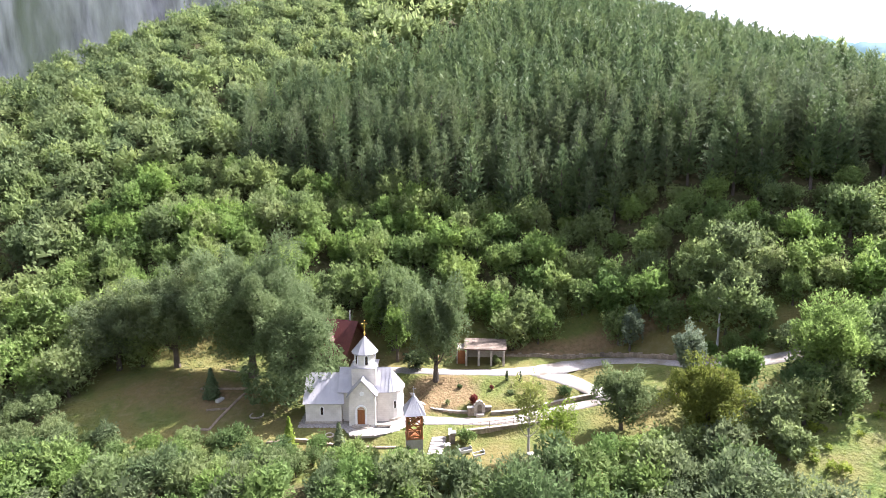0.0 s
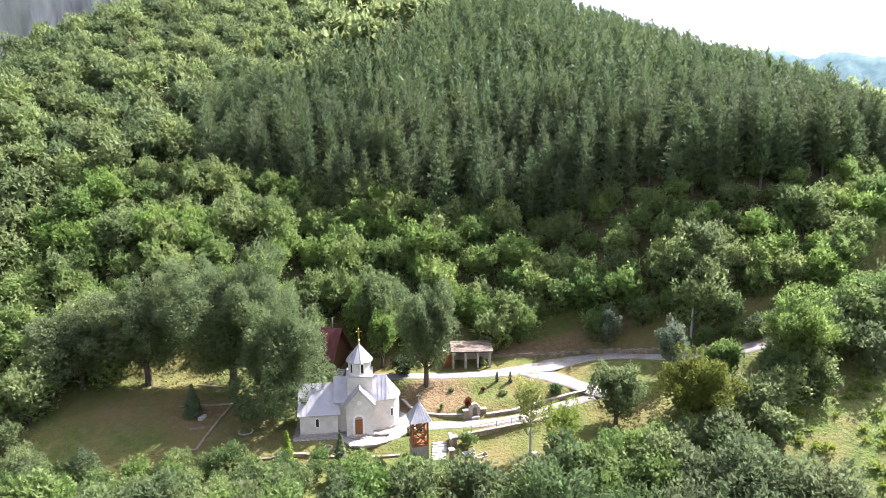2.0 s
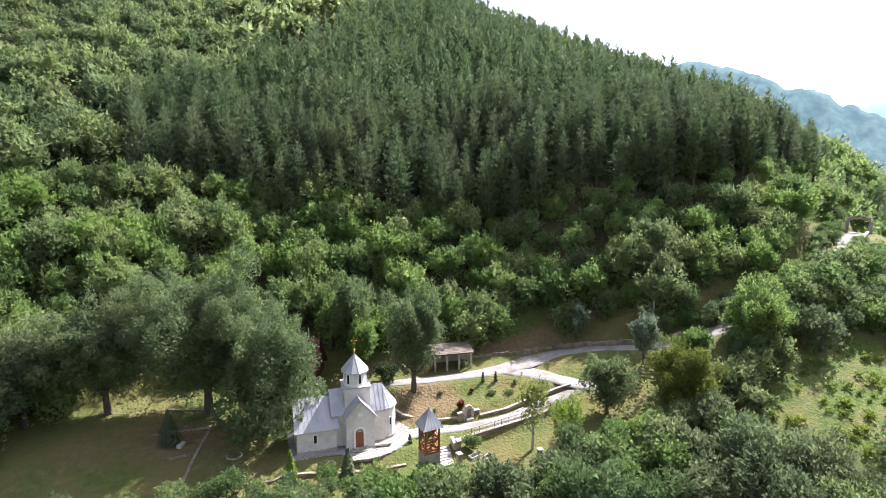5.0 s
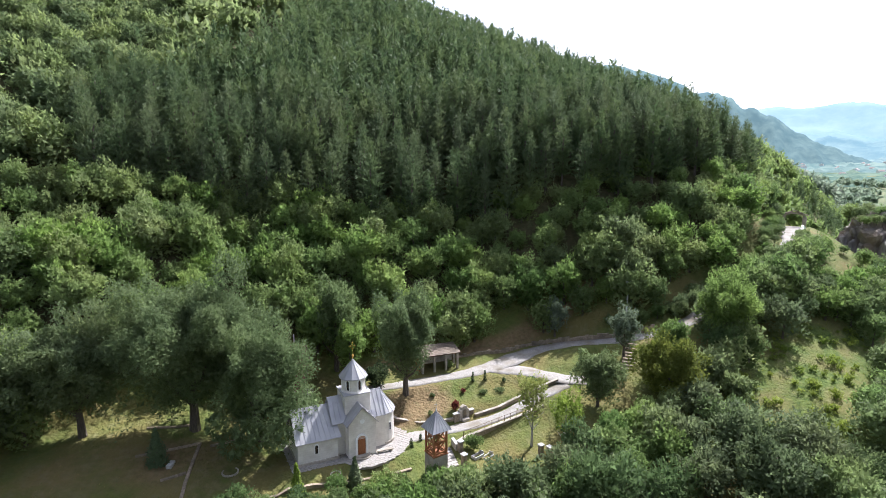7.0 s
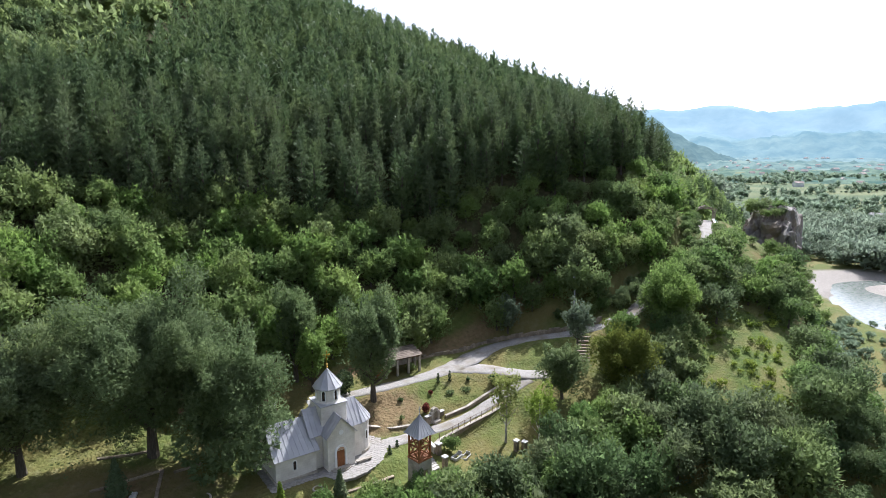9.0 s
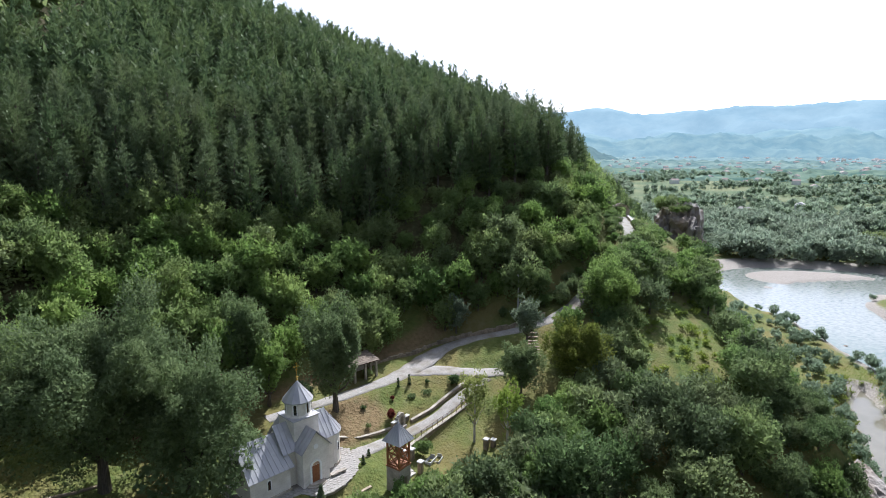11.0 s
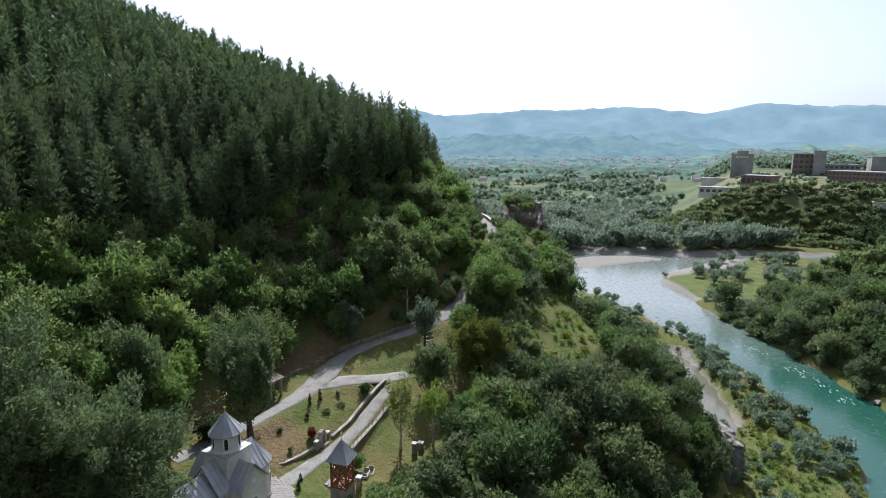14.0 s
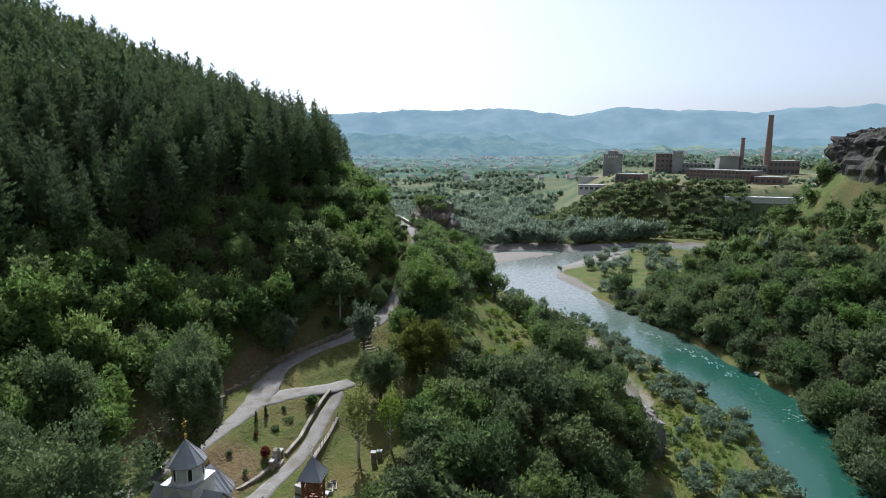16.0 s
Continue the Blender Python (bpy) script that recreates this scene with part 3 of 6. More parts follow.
def roof_slope(parent, name, a_, b_, c_, d_, seams=8, thick=0.07, rib=0.05, material=None, deep=True):
    """A sheet-metal slope: eave a-b, ridge d-c, with standing seams running up it as parts of their own."""
    a_, b_, c_, d_ = (Vector(v) for v in (a_, b_, c_, d_))
    n = (b_ - a_).cross(d_ - a_)
    n = n.normalized() if n.length > 1e-6 else (b_ - a_).cross(c_ - b_).normalized()
    if n.z < 0:
        n = -n
    bm = bmesh.new()
    corners = [a_, b_, c_] + ([d_] if (c_ - d_).length > 1e-5 else [])
    lo = [bm.verts.new(v - n * thick) for v in corners]
    hi = [bm.verts.new(v) for v in corners]
    bm.faces.new(lo), bm.faces.new(hi)
    for i in range(len(corners)):
        j = (i + 1) % len(corners)
        bm.faces.new((lo[i], lo[j], hi[j], hi[i]))
    slab = part(name, bm, material or LEAD, parent)
    for k in range(seams + 1 if deep else 0):
        u = k / seams
        p, q = a_.lerp(b_, u), d_.lerp(c_, u)
        if (q - p).length > 0.05:
            bm = bmesh.new()
            beam(bm, p + n * 0.012, q + n * 0.012, 0.035, rib)
            part("seam", bm, material or LEAD, slab)
    return slab


def gable_block(parent, name, x0, x1, y0, y1, z0, eave, ridge, along="x", material=None):
    """Walls of a block with gables, one closed mesh."""
    bm = bmesh.new()
    if along == "x":
        ym = (y0 + y1) / 2
        prof = [(y0, z0), (y1, z0), (y1, eave), (ym, ridge), (y0, eave)]
        ends = [[bm.verts.new((x, y, z)) for y, z in prof] for x in (x0, x1)]
    else:
        xm = (x0 + x1) / 2
        prof = [(x0, z0), (x1, z0), (x1, eave), (xm, ridge), (x0, eave)]
        ends = [[bm.verts.new((x, y, z)) for x, z in prof] for y in (y0, y1)]
    bm.faces.new(ends[0]), bm.faces.new(ends[1][::-1])
    for i in range(5):
        j = (i + 1) % 5
        bm.faces.new((ends[0][i], ends[0][j], ends[1][j], ends[1][i]))
    return part(name, bm, material or PLASTER, parent)


def window(parent, w, h, at, turn=0.0):
    fr = part("window", arch_ring(w, h, 0.11, 0.07, at, turn), TRIM, parent, "white stone window surround")
    part("pane", arch_plate(w, h, 0.015, at, turn), DARK_GLASS, fr, "dark narrow window pane")
    bm = bmesh.new()
    beam(bm, (0, -0.03, 0.02), (0, -0.03, h - 0.03), 0.03)
    for z in (0.3 * h, 0.6 * h):
        beam(bm, (-w / 2, -0.03, z), (w / 2, -0.03, z), 0.03)
    bmesh.ops.transform(bm, matrix=pose(*at, 0, 0, turn), verts=bm.verts)
    part("glazing_bar", bm, WOOD_DARK, fr)


def church():
    c = thing("church", "small white stone church with grey metal roofs and a domed drum", "church")
    B = -1.15
    CY = 72.85
    gable_block(c, "nave_wall", -17.75, -13.1, 70.25, 75.45, B, 1.9, 4.72)
    bm = boxed(-17.85, -12.95, 70.13, 75.57, B, -0.72, 0.03)
    part("plinth", bm, STONE_PALE, c, "weathered grey stone plinth")
    for y in (69.95, 75.75):
        roof_slope(c, "nave_roof", (-18.0, y, 1.72), (-12.7, y, 1.72), (-13.3, CY, 4.88), (-18.0, CY, 4.88), 9)
    gable_block(c, "crossing_wall", -13.35, -6.95, 70.95, 74.75, B, 3.15, 5.5)
    for s in (-1, 1):
        roof_slope(c, "crossing_roof", (-13.6, CY + s * 2.15, 2.98), (-6.9, CY + s * 2.15, 2.98), (-6.9, CY, 5.66), (-13.6, CY, 5.66), 12)
    # transepts, the southern one with the door
    for s, nm in ((-1, "porch"), (1, "north_arm")):
        y0, y1 = (69.45, 71.2) if s < 0 else (74.5, 76.25)
        gable_block(c, nm + "_wall", -12.0, -8.65, y0, y1, B, 3.2, 5.0, "y")
        ya, yb = (69.25, 72.3) if s < 0 else (76.45, 73.4)
        for e in (-1, 1):
            roof_slope(c, nm + "_roof", (-10.32 + e * 1.95, ya, 3.0), (-10.32 + e * 1.95, yb, 3.0), (-10.32, yb, 5.18), (-10.32, ya, 5.18), 5)
    # apse
    bm = bmesh.new()
    N = 10
    ring = [(-7.0 + 1.72 * math.sin(k * math.pi / N), CY - 1.9 * math.cos(k * math.pi / N)) for k in range(N + 1)]
    solid(bm, ring, B, 3.2)
    part("apse_wall", bm, PLASTER, c, smooth=False)
    bm = bmesh.new()
    solid(bm, [(-7.0 + (x + 7.0) * 1.05, CY + (y - CY) * 1.05) for x, y in ring], B, -0.72)
    part("apse_plinth", bm, STONE_PALE, c)
    bm = bmesh.new()
    big = [(-7.0 + (x + 7.0) * 1.13, CY + (y - CY) * 1.13, 3.05) for x, y in ring]
    tip = Vector((-7.0, CY, 5.62))
    lo = [bm.verts.new(v) for v in big]
    lo2 = [bm.verts.new((v[0], v[1], v[2] - 0.08)) for v in big]
    tv = bm.verts.new(tip)
    for i in range(N):
        bm.faces.new((lo[i], lo[i + 1], tv)), bm.faces.new((lo2[i], lo2[i + 1], lo[i + 1], lo[i]))
    bm.faces.new(lo2[::-1])
    ar = part("apse_roof", bm, LEAD, c)
    for v in big:
        bm = bmesh.new()
        beam(bm, Vector(v) + Vector((0, 0, 0.015)), tip, 0.035, 0.05)
        part("seam", bm, LEAD, ar)
    # dome
    X = -10.28
    part("dome_base", boxed(X - 1.58, X + 1.58, CY - 1.58, CY + 1.58, 3.6, 6.0, 0.02), PLASTER, c)
    part("dome_base_cornice", boxed(X - 1.72, X + 1.72, CY - 1.72, CY + 1.72, 6.0, 6.1, 0.02), LEAD, c)
    bm = bmesh.new()
    bmesh.ops.create_cone(bm, cap_ends=True, segments=12, radius1=1.55, radius2=1.42, depth=0.16, matrix=pose(X, CY, 6.18))
    bmesh.ops.create_cone(bm, cap_ends=True, segments=12, radius1=1.4, radius2=1.4, depth=1.75, matrix=pose(X, CY, 7.1))
    part("drum", bm, PLASTER, c)
    for k in range(6):
        t = k * 60 + 15
        m = pose(X, CY, 6.42, 0, 0, t) @ pose(0, -1.355, 0)
        window(c, 0.34, 1.18, tuple(m.translation), t)
    bm = bmesh.new()
    tip = Vector((X, CY, 9.92))
    rim = [Vector((X + 1.74 * math.cos(k * math.tau / 12 + 0.13), CY + 1.74 * math.sin(k * math.tau / 12 + 0.13), 7.86)) for k in range(12)]
    hi = [bm.verts.new(v) for v in rim]
    lo = [bm.verts.new(v - Vector((0, 0, 0.1))) for v in rim]
    tv = bm.verts.new(tip)
    for k in range(12):
        j = (k + 1) % 12
        bm.faces.new((hi[k], hi[j], tv)), bm.faces.new((lo[k], lo[j], hi[j], hi[k]))
    bm.faces.new(lo[::-1])
    cap = part("dome_roof", bm, LEAD, c)
    for v in rim:
        bm = bmesh.new()
        beam(bm, v, tip, 0.04, 0.06)
        part("seam", bm, LEAD, cap)
    bm = bmesh.new()
    beam(bm, (X, CY, 9.85), (X, CY, 11.95), 0.07)
    for z, w in ((11.55, 0.62), (11.2, 0.36)):
        beam(bm, (X - w / 2, CY, z), (X + w / 2, CY, z), 0.07)
    for p in ((-0.31, 11.55), (0.31, 11.55), (0, 11.95)):
        bmesh.ops.create_icosphere(bm, subdivisions=1, radius=0.09, matrix=pose(X + p[0], CY, p[1]))
    bmesh.ops.create_icosphere(bm, subdivisions=2, radius=0.17, matrix=pose(X, CY, 10.35))
    bmesh.ops.create_icosphere(bm, subdivisions=2, radius=0.11, matrix=pose(X, CY, 10.05))
    part("roof_cross", bm, GOLD, c, "gilded cross on a ball")
    # windows, door and medallion
    window(c, 0.34, 1.05, (-15.62, 70.25, 0.15))
    window(c, 0.34, 1.05, (-17.75, CY, 0.6), -90)
    for t in (25, 90, 155):
        window(c, 0.26, 1.0, (-7.0 + 1.70 * math.sin(radians(t)), CY - 1.88 * math.cos(radians(t)), 0.7), t)
    dr = part("doorway", arch_ring(1.05, 2.35, 0.22, 0.12, (-10.45, 69.45, -0.72)), TRIM, c, "white stone door surround")
    door = part("door", boxed(-10.45 - 0.45, -10.45 + 0.45, 69.39, 69.45, -0.72, 1.2, 0.015), WOOD, dr, "warm brown wooden door")
    bm = bmesh.new()
    for x in (-10.67, -10.23):
        for z0, z1 in ((-0.58, 0.15), (0.28, 1.06)):
            box(bm, x - 0.15, x + 0.15, 69.365, 69.4, z0, z1)
    bm2 = bm
    part("door_panel", bm2, WOOD, dr)
    part("tympanum", arch_plate(0.92, 0.46, 0.03, (-10.45, 69.45, 1.24)), mat("faded_fresco", (0.35, 0.2, 0.14), (0.55, 0.42, 0.3), 6.0, 0.8), dr, "faded painted tympanum over the door")
    bm = bmesh.new()
    bmesh.ops.create_cone(bm, cap_ends=True, segments=20, radius1=0.3, radius2=0.28, depth=0.06, matrix=pose(-10.32, 69.44, 3.35, 90))
    part("medallion", bm, TRIM, c, "round white stone relief above the door")
    for k, (r, z) in enumerate(((1.25, -0.9), (0.95, -0.74))):
        bm = bmesh.new()
        bmesh.ops.create_cone(bm, cap_ends=True, segments=24, radius1=r, radius2=r, depth=0.16, matrix=pose(-10.45, 69.5, z - 0.08) @ Matrix.Diagonal((1, 0.75, 1, 1)))
        part("doorstep", bm, STONE_PALE, c, "rounded stone doorstep")
    return c


church()


def bell_tower():
    at = (-3.4, 63.75)
    c = thing("bell_tower", "open timber bell tower on a pale stone base, grey roof", "bell tower", at=(*at, 0), turn=8.0)
    bm = bmesh.new()
    for x0, x1, y0, y1, z0, z1 in ((-0.95, -0.42, -0.95, 0.95, -3.6, 0.6), (0.42, 0.95, -0.95, 0.95, -3.6, 0.6), (-0.42, 0.42, -0.95, 0.95, -0.55, 0.6)):
        box(bm, x0, x1, y0, y1, z0, z1)
    part("stone_base", bm, STONE_PALE, c, "pale stone base with an arched opening")
    part("platform", boxed(-1.02, 1.02, -1.02, 1.02, 0.6, 0.75, 0.02), WOOD, c)
    for x in (-1, 1):
        for y in (-1, 1):
            part("post", boxed(x * 0.84 - 0.1, x * 0.84 + 0.1, y * 0.84 - 0.1, y * 0.84 + 0.1, 0.75, 3.75, 0.015), WOOD, c)
    for k in range(4):
        m = pose(0, 0, 0, 0, 0, 90 * k)
        bm = bmesh.new()
        for z in (0.95, 2.3, 3.6):
            beam(bm, (-0.84, -0.84, z), (0.84, -0.84, z), 0.14)
        for z0, z1 in ((0.95, 2.3), (2.3, 3.6)):
            beam(bm, (-0.78, -0.83, z0), (0.78, -0.83, z1), 0.12)
            beam(bm, (0.78, -0.85, z0), (-0.78, -0.85, z1), 0.12)
        bmesh.ops.transform(bm, matrix=m, verts=bm.verts)
        part("brace_frame", bm, WOOD, c)
    E, z0 = 1.27, 3.62
    tip = (0, 0, 5.75)
    cs = [(-E, -E, z0), (E, -E, z0), (E, E, z0), (-E, E, z0)]
    for k in range(4):
        roof_slope(c, "roof", cs[k], cs[(k + 1) % 4], tip, tip, 5, 0.06, 0.04)
    bm = bmesh.new()
    beam(bm, (0, 0, 5.65), (0, 0, 6.75), 0.05)
    beam(bm, (-0.22, 0, 6.45), (0.22, 0, 6.45), 0.05)
    bmesh.ops.create_icosphere(bm, subdivisions=1, radius=0.1, matrix=pose(0, 0, 5.85))
    part("roof_cross", bm, METAL_POLE, c, "small metal cross")
    bm = bmesh.new()
    bmesh.ops.create_cone(bm, cap_ends=True, segments=14, radius1=0.42, radius2=0.2, depth=0.6, matrix=pose(0, 0, 2.7))
    bmesh.ops.create_cone(bm, cap_ends=True, segments=14, radius1=0.2, radius2=0.08, depth=0.15, matrix=pose(0, 0, 3.07))
    part("bell", bm, mat("bronze", (0.2, 0.13, 0.06), (0.28, 0.19, 0.09), 4.0, 0.4, metal=1.0), c, "dark bronze bell")
    return c


bell_tower()


# ---- trees ----
def leaf_quads(rng, pts, nor, size, lift=0.6):
    """Small pointed leaf sprays at points, facing roughly outwards."""
    k = len(pts)
    nn = nor + lift * rng.normal(size=(k, 3))
    nn /= np.linalg.norm(nn, axis=1)[:, None] + 1e-9
    u = np.cross(nn, rng.normal(size=(k, 3)))
    u /= np.linalg.norm(u, axis=1)[:, None] + 1e-9
    v = np.cross(nn, u)
    s = (size * (0.6 + 0.8 * rng.rand(k)))[:, None]
    w = s * (0.36 + 0.24 * rng.rand(k)[:, None])
    return np.stack([pts + u * s * 1.1, pts - u * s * 0.8 + v * w, pts - u * s * 0.8 - v * w], 1)


def quad_mesh(name, q, material):
    """A mesh of loose leaves: an array of (leaves, corners, 3)."""
    k, c = q.shape[:2]
    me = bpy.data.meshes.new(name)
    me.vertices.add(k * c)
    me.vertices.foreach_set("co", q.reshape(-1).astype(np.float32))
    me.loops.add(k * c)
    me.loops.foreach_set("vertex_index", np.arange(k * c, dtype=np.int32))
    me.polygons.add(k)
    me.polygons.foreach_set("loop_start", np.arange(0, k * c, c, dtype=np.int32))
    me.polygons.foreach_set("loop_total", np.full(k, c, dtype=np.int32))
    me.materials.append(material)
    me.update()
    return me


def crown_quads(rng, h, r, n, size, low=0.22, clumps=20, flat=1.0, droop=0.0, skirt=0, inner=0.14, bumps=0.34, wild=0.32):
    """A crown: a lumpy dome of boughs that bulge past one another, leaf sprays reaching outwards and up from it, shaded leaves inside."""
    zc, rz = h * (0.9 + low) / 2, h * (1.1 - low) / 2
    lobes = rng.normal(size=(clumps, 3))
    lobes[:, 2] = np.abs(lobes[:, 2]) * 1.1 - 0.45
    lobes /= np.linalg.norm(lobes, axis=1)[:, None]
    swell, wide = rng.uniform(0.5, 1.0, clumps), rng.uniform(0.6, 1.2, clumps) * 1.5 / math.sqrt(clumps)
    d = rng.normal(size=(n, 3))
    d[:, 2] = np.where(rng.rand(n) < 0.62, np.abs(d[:, 2]), d[:, 2])
    d /= np.linalg.norm(d, axis=1)[:, None]
    near = np.arccos(np.clip(d @ lobes.T, -1, 1)) / wide
    bulge = (swell * np.clip(1 - near ** 2, 0, 1) ** 0.5).max(1)
    side = 1 + 0.16 * np.sin(np.arctan2(d[:, 1], d[:, 0]) * 2 + rng.rand() * 6) + 0.10 * np.sin(np.arctan2(d[:, 1], d[:, 0]) * 5 + d[:, 2] * 3 + rng.rand() * 6)
    deepness = rng.rand(n)
    core = deepness < inner
    rad = (1 - bumps + bumps * bulge) * side * np.where(core, 0.45 + 0.3 * rng.rand(n), 0.9 + 0.16 * rng.rand(n) ** 2)
    flatly = np.hypot(d[:, 0], d[:, 1])
    full = np.concatenate([d[:, :2] * (flatly ** -0.18)[:, None], (np.sign(d[:, 2]) * np.abs(d[:, 2]) ** 0.88)[:, None]], 1)
    pts = full * rad[:, None] * np.array([r, r, rz * 0.95 * flat]) + np.array([0, 0, zc])
    pts += rng.normal(size=(n, 3)) * 0.02 * r
    pts[:, 2] = np.maximum(pts[:, 2], 0.04 * h * rng.rand(n)) - droop * np.hypot(pts[:, 0], pts[:, 1])
    if skirt:
        # boughs that hang low round the trunk
        k = n // 7
        t = -2.6 + 4.2 * (rng.randint(0, skirt, k) + 0.5) / skirt
        c = np.stack([0.82 * r * np.cos(t), 0.82 * r * np.sin(t), h * (0.14 + 0.12 * np.sin(t * 7) ** 2)], 1)
        q = rng.normal(size=(k, 3))
        pts[:k] = c + q / np.linalg.norm(q, axis=1)[:, None] * 0.22 * r * rng.uniform(0.6, 1.0, k)[:, None]
    u = d * 0.6 + np.array([0, 0, 0.3]) + 0.5 * rng.normal(size=(n, 3))
    u /= np.linalg.norm(u, axis=1)[:, None] + 1e-9
    nn = np.array([0, 0, 0.6]) + 0.55 * d + wild * rng.normal(size=(n, 3))
    v = np.cross(nn, u)
    v /= np.linalg.norm(v, axis=1)[:, None] + 1e-9
    s = (size * (0.6 + 0.8 * rng.rand(n)) * np.where(core, 2.2, 1.0))[:, None]
    wd = s * (0.45 + 0.25 * rng.rand(n) + 0.2 * core)[:, None]
    return np.stack([pts + u * s * 1.1, pts - u * s * 0.8 + v * wd, pts - u * s * 0.8 - v * wd], 1)


def pine_quads(rng, h, r, n, size, whorls=15):
    """A pine's crown: boughs in whorls round the stem, each bough a flat spray that rises at its tip, thin and bare below, blunt at the top."""
    per = 6
    k = np.floor(whorls * np.clip(1 - (1 - rng.rand(n)) ** 0.62, 0, 0.999)).astype(int)
    bough = rng.randint(0, per, n)
    wob = np.sin(k * 12.9 + bough * 78.2) * 0.5 + 0.5
    f = np.clip((k + 0.5 + 1.5 * (wob - 0.5) + 0.12 * rng.normal(size=n)) / whorls, 0.01, 0.985)
    reach = r * np.clip(1.0 - f, 0.0, 1) ** 0.62 * np.where(f < 0.12, 0.6, 1.0) * (0.72 + 0.4 * wob) + 0.12
    ang = bough * math.tau / per + k * 1.3 + 1.1 * wob + 0.12 * rng.normal(size=n)
    core = rng.rand(n) < 0.2
    t = np.where(core, 0.1 + 0.4 * rng.rand(n), 0.25 + 0.75 * np.sqrt(rng.rand(n)))
    wide = reach * 0.34 * np.sqrt(np.clip(t * (1.15 - t), 0, 1)) * 2
    across = rng.uniform(-1, 1, n) * wide * 0.6
    rr = reach * t
    z = h * (0.14 + 0.855 * f) + rr * (0.34 * t - 0.16) + rng.normal(size=n) * 0.12
    out = np.stack([np.cos(ang), np.sin(ang), np.zeros(n)], 1)
    side = np.stack([-np.sin(ang), np.cos(ang), np.zeros(n)], 1)
    up = np.array([0, 0, 1.0])
    u = out * np.where(core, 0.2, 0.85)[:, None] + side * (0.45 * np.sign(across) * rng.rand(n) + 0.25 * rng.normal(size=n))[:, None] + up * (0.4 + 0.6 * f + 0.25 * rng.normal(size=n))[:, None]
    u /= np.linalg.norm(u, axis=1)[:, None]
    v = np.cross(up + 0.55 * rng.normal(size=(n, 3)), u)
    v /= np.linalg.norm(v, axis=1)[:, None] + 1e-9
    s = (size * (0.65 + 0.6 * rng.rand(n)) * np.clip(1.2 - 0.6 * f, 0.5, 1) * np.where(core, 1.9, 1.0))[:, None]
    p = out * rr[:, None] + side * across[:, None] + up * z[:, None]
    return np.stack([p + u * s, p - u * s * 0.8 + v * s * 0.4, p - u * s * 0.8 - v * s * 0.4], 1)


def trunk_bm(rng, h, r, low, limbs=4):
    bm = bmesh.new()
    lean = rng.normal(size=2) * 0.03 * h
    tube(bm, [(0, 0, -0.4), (lean[0] * 0.2, lean[1] * 0.2, h * low), (lean[0], lean[1], h * 0.7)], [r * 1.25, r * 0.85, r * 0.2], 7)
    for i in range(limbs):
        t, z = i * math.tau / limbs + rng.rand(), h * (low + 0.12 * rng.rand())
        L = h * rng.uniform(0.12, 0.2)
        tube(bm, [(0, 0, z), (0.5 * L * math.cos(t), 0.5 * L * math.sin(t), z + 0.4 * L), (0.9 * L * math.cos(t), 0.9 * L * math.sin(t), z + 0.95 * L)],
             [r * 0.55, r * 0.35, r * 0.12], 5)
    return bm


def tree_maker(name, label, category, group, seed, h, r, n, size, leaves, bark=BARK, low=0.22, clumps=20, kind="broad", limbs=4, stem=None, droop=0.0, skirt=0, inner=0.14, bumps=0.34):
    rng = np.random.RandomState(seed)
    top = thing(name, label, category, group)
    part("trunk", trunk_bm(rng, h, stem or 0.018 * h + 0.02 * r, max(low, 0.12), limbs), bark, top)
    q = pine_quads(rng, h, r, n, size) if kind == "pine" else crown_quads(rng, h, r, n, size, low, clumps, droop=droop, skirt=skirt, inner=inner, bumps=bumps)
    part("crown", quad_mesh("crown", q, leaves), leaves, top)
    return top


def put(proto, x, y, s=1.0, turn=0.0, dz=-0.1, used=set()):
    """The first call sets the tree itself; later calls set copies."""
    m = pose(x, y, ground_z(x, y) + dz, 0, 0, turn) @ Matrix.Scale(s, 4)
    if proto.name not in used:
        used.add(proto.name)
        proto.matrix_basis = m
        return proto
    ob = copy_thing(proto, m)
    ob.matrix_basis = m
    return ob


def scatter(seed, x0, x1, y0, y1, gap, keep):
    """A jittered grid of places that keep() accepts."""
    rng = np.random.RandomState(seed)
    out = []
    for i, y in enumerate(np.arange(y0, y1, gap * 0.87)):
        for x in np.arange(x0 + (i % 2) * gap / 2, x1, gap):
            px, py = x + rng.uniform(-0.34, 0.34) * gap, y + rng.uniform(-0.34, 0.34) * gap
            if keep(px, py):
                out.append((px, py, rng.rand(), rng.rand() * 360))
    return out


def wood(name, label, places, quads, scales, leaves, category="trees"):
    """Many trees that nobody could count, as one joined mesh."""
    rng = np.random.RandomState(len(places))
    out = []
    P = np.array([(p[0], p[1]) for p in places])
    Z = land(P[:, 0], P[:, 1])
    for (x, y, u, t), z in zip(places, Z):
        q = quads[rng.randint(len(quads))]
        s = scales[0] + (scales[1] - scales[0]) * u
        c, sn = math.cos(radians(t)) * s, math.sin(radians(t)) * s
        out.append(np.stack([q[..., 0] * c - q[..., 1] * sn + x, q[..., 0] * sn + q[..., 1] * c + y, q[..., 2] * s + z - 0.1], -1))
    return tagged(new(name, quad_mesh(name, np.concatenate(out), leaves)), label, category, kind="stuff")


def pine_front(x):
    return line(x, (-44, 117), (-20, 116), (0, 112), (30, 104.5), (50, 98.5), (75, 97), (95, 101), (110, 109.5), (140, 130))


def pine_zone(x, y):
    top = line(x, (-44, 132), (-40, 145), (-7, 170), (13, 205), (60, 262), (140, 330))
    return pine_front(x) < y < top and x > -44 and x < line(y, (100, 114), (111, 119), (139, 129), (205, 140), (300, 170))


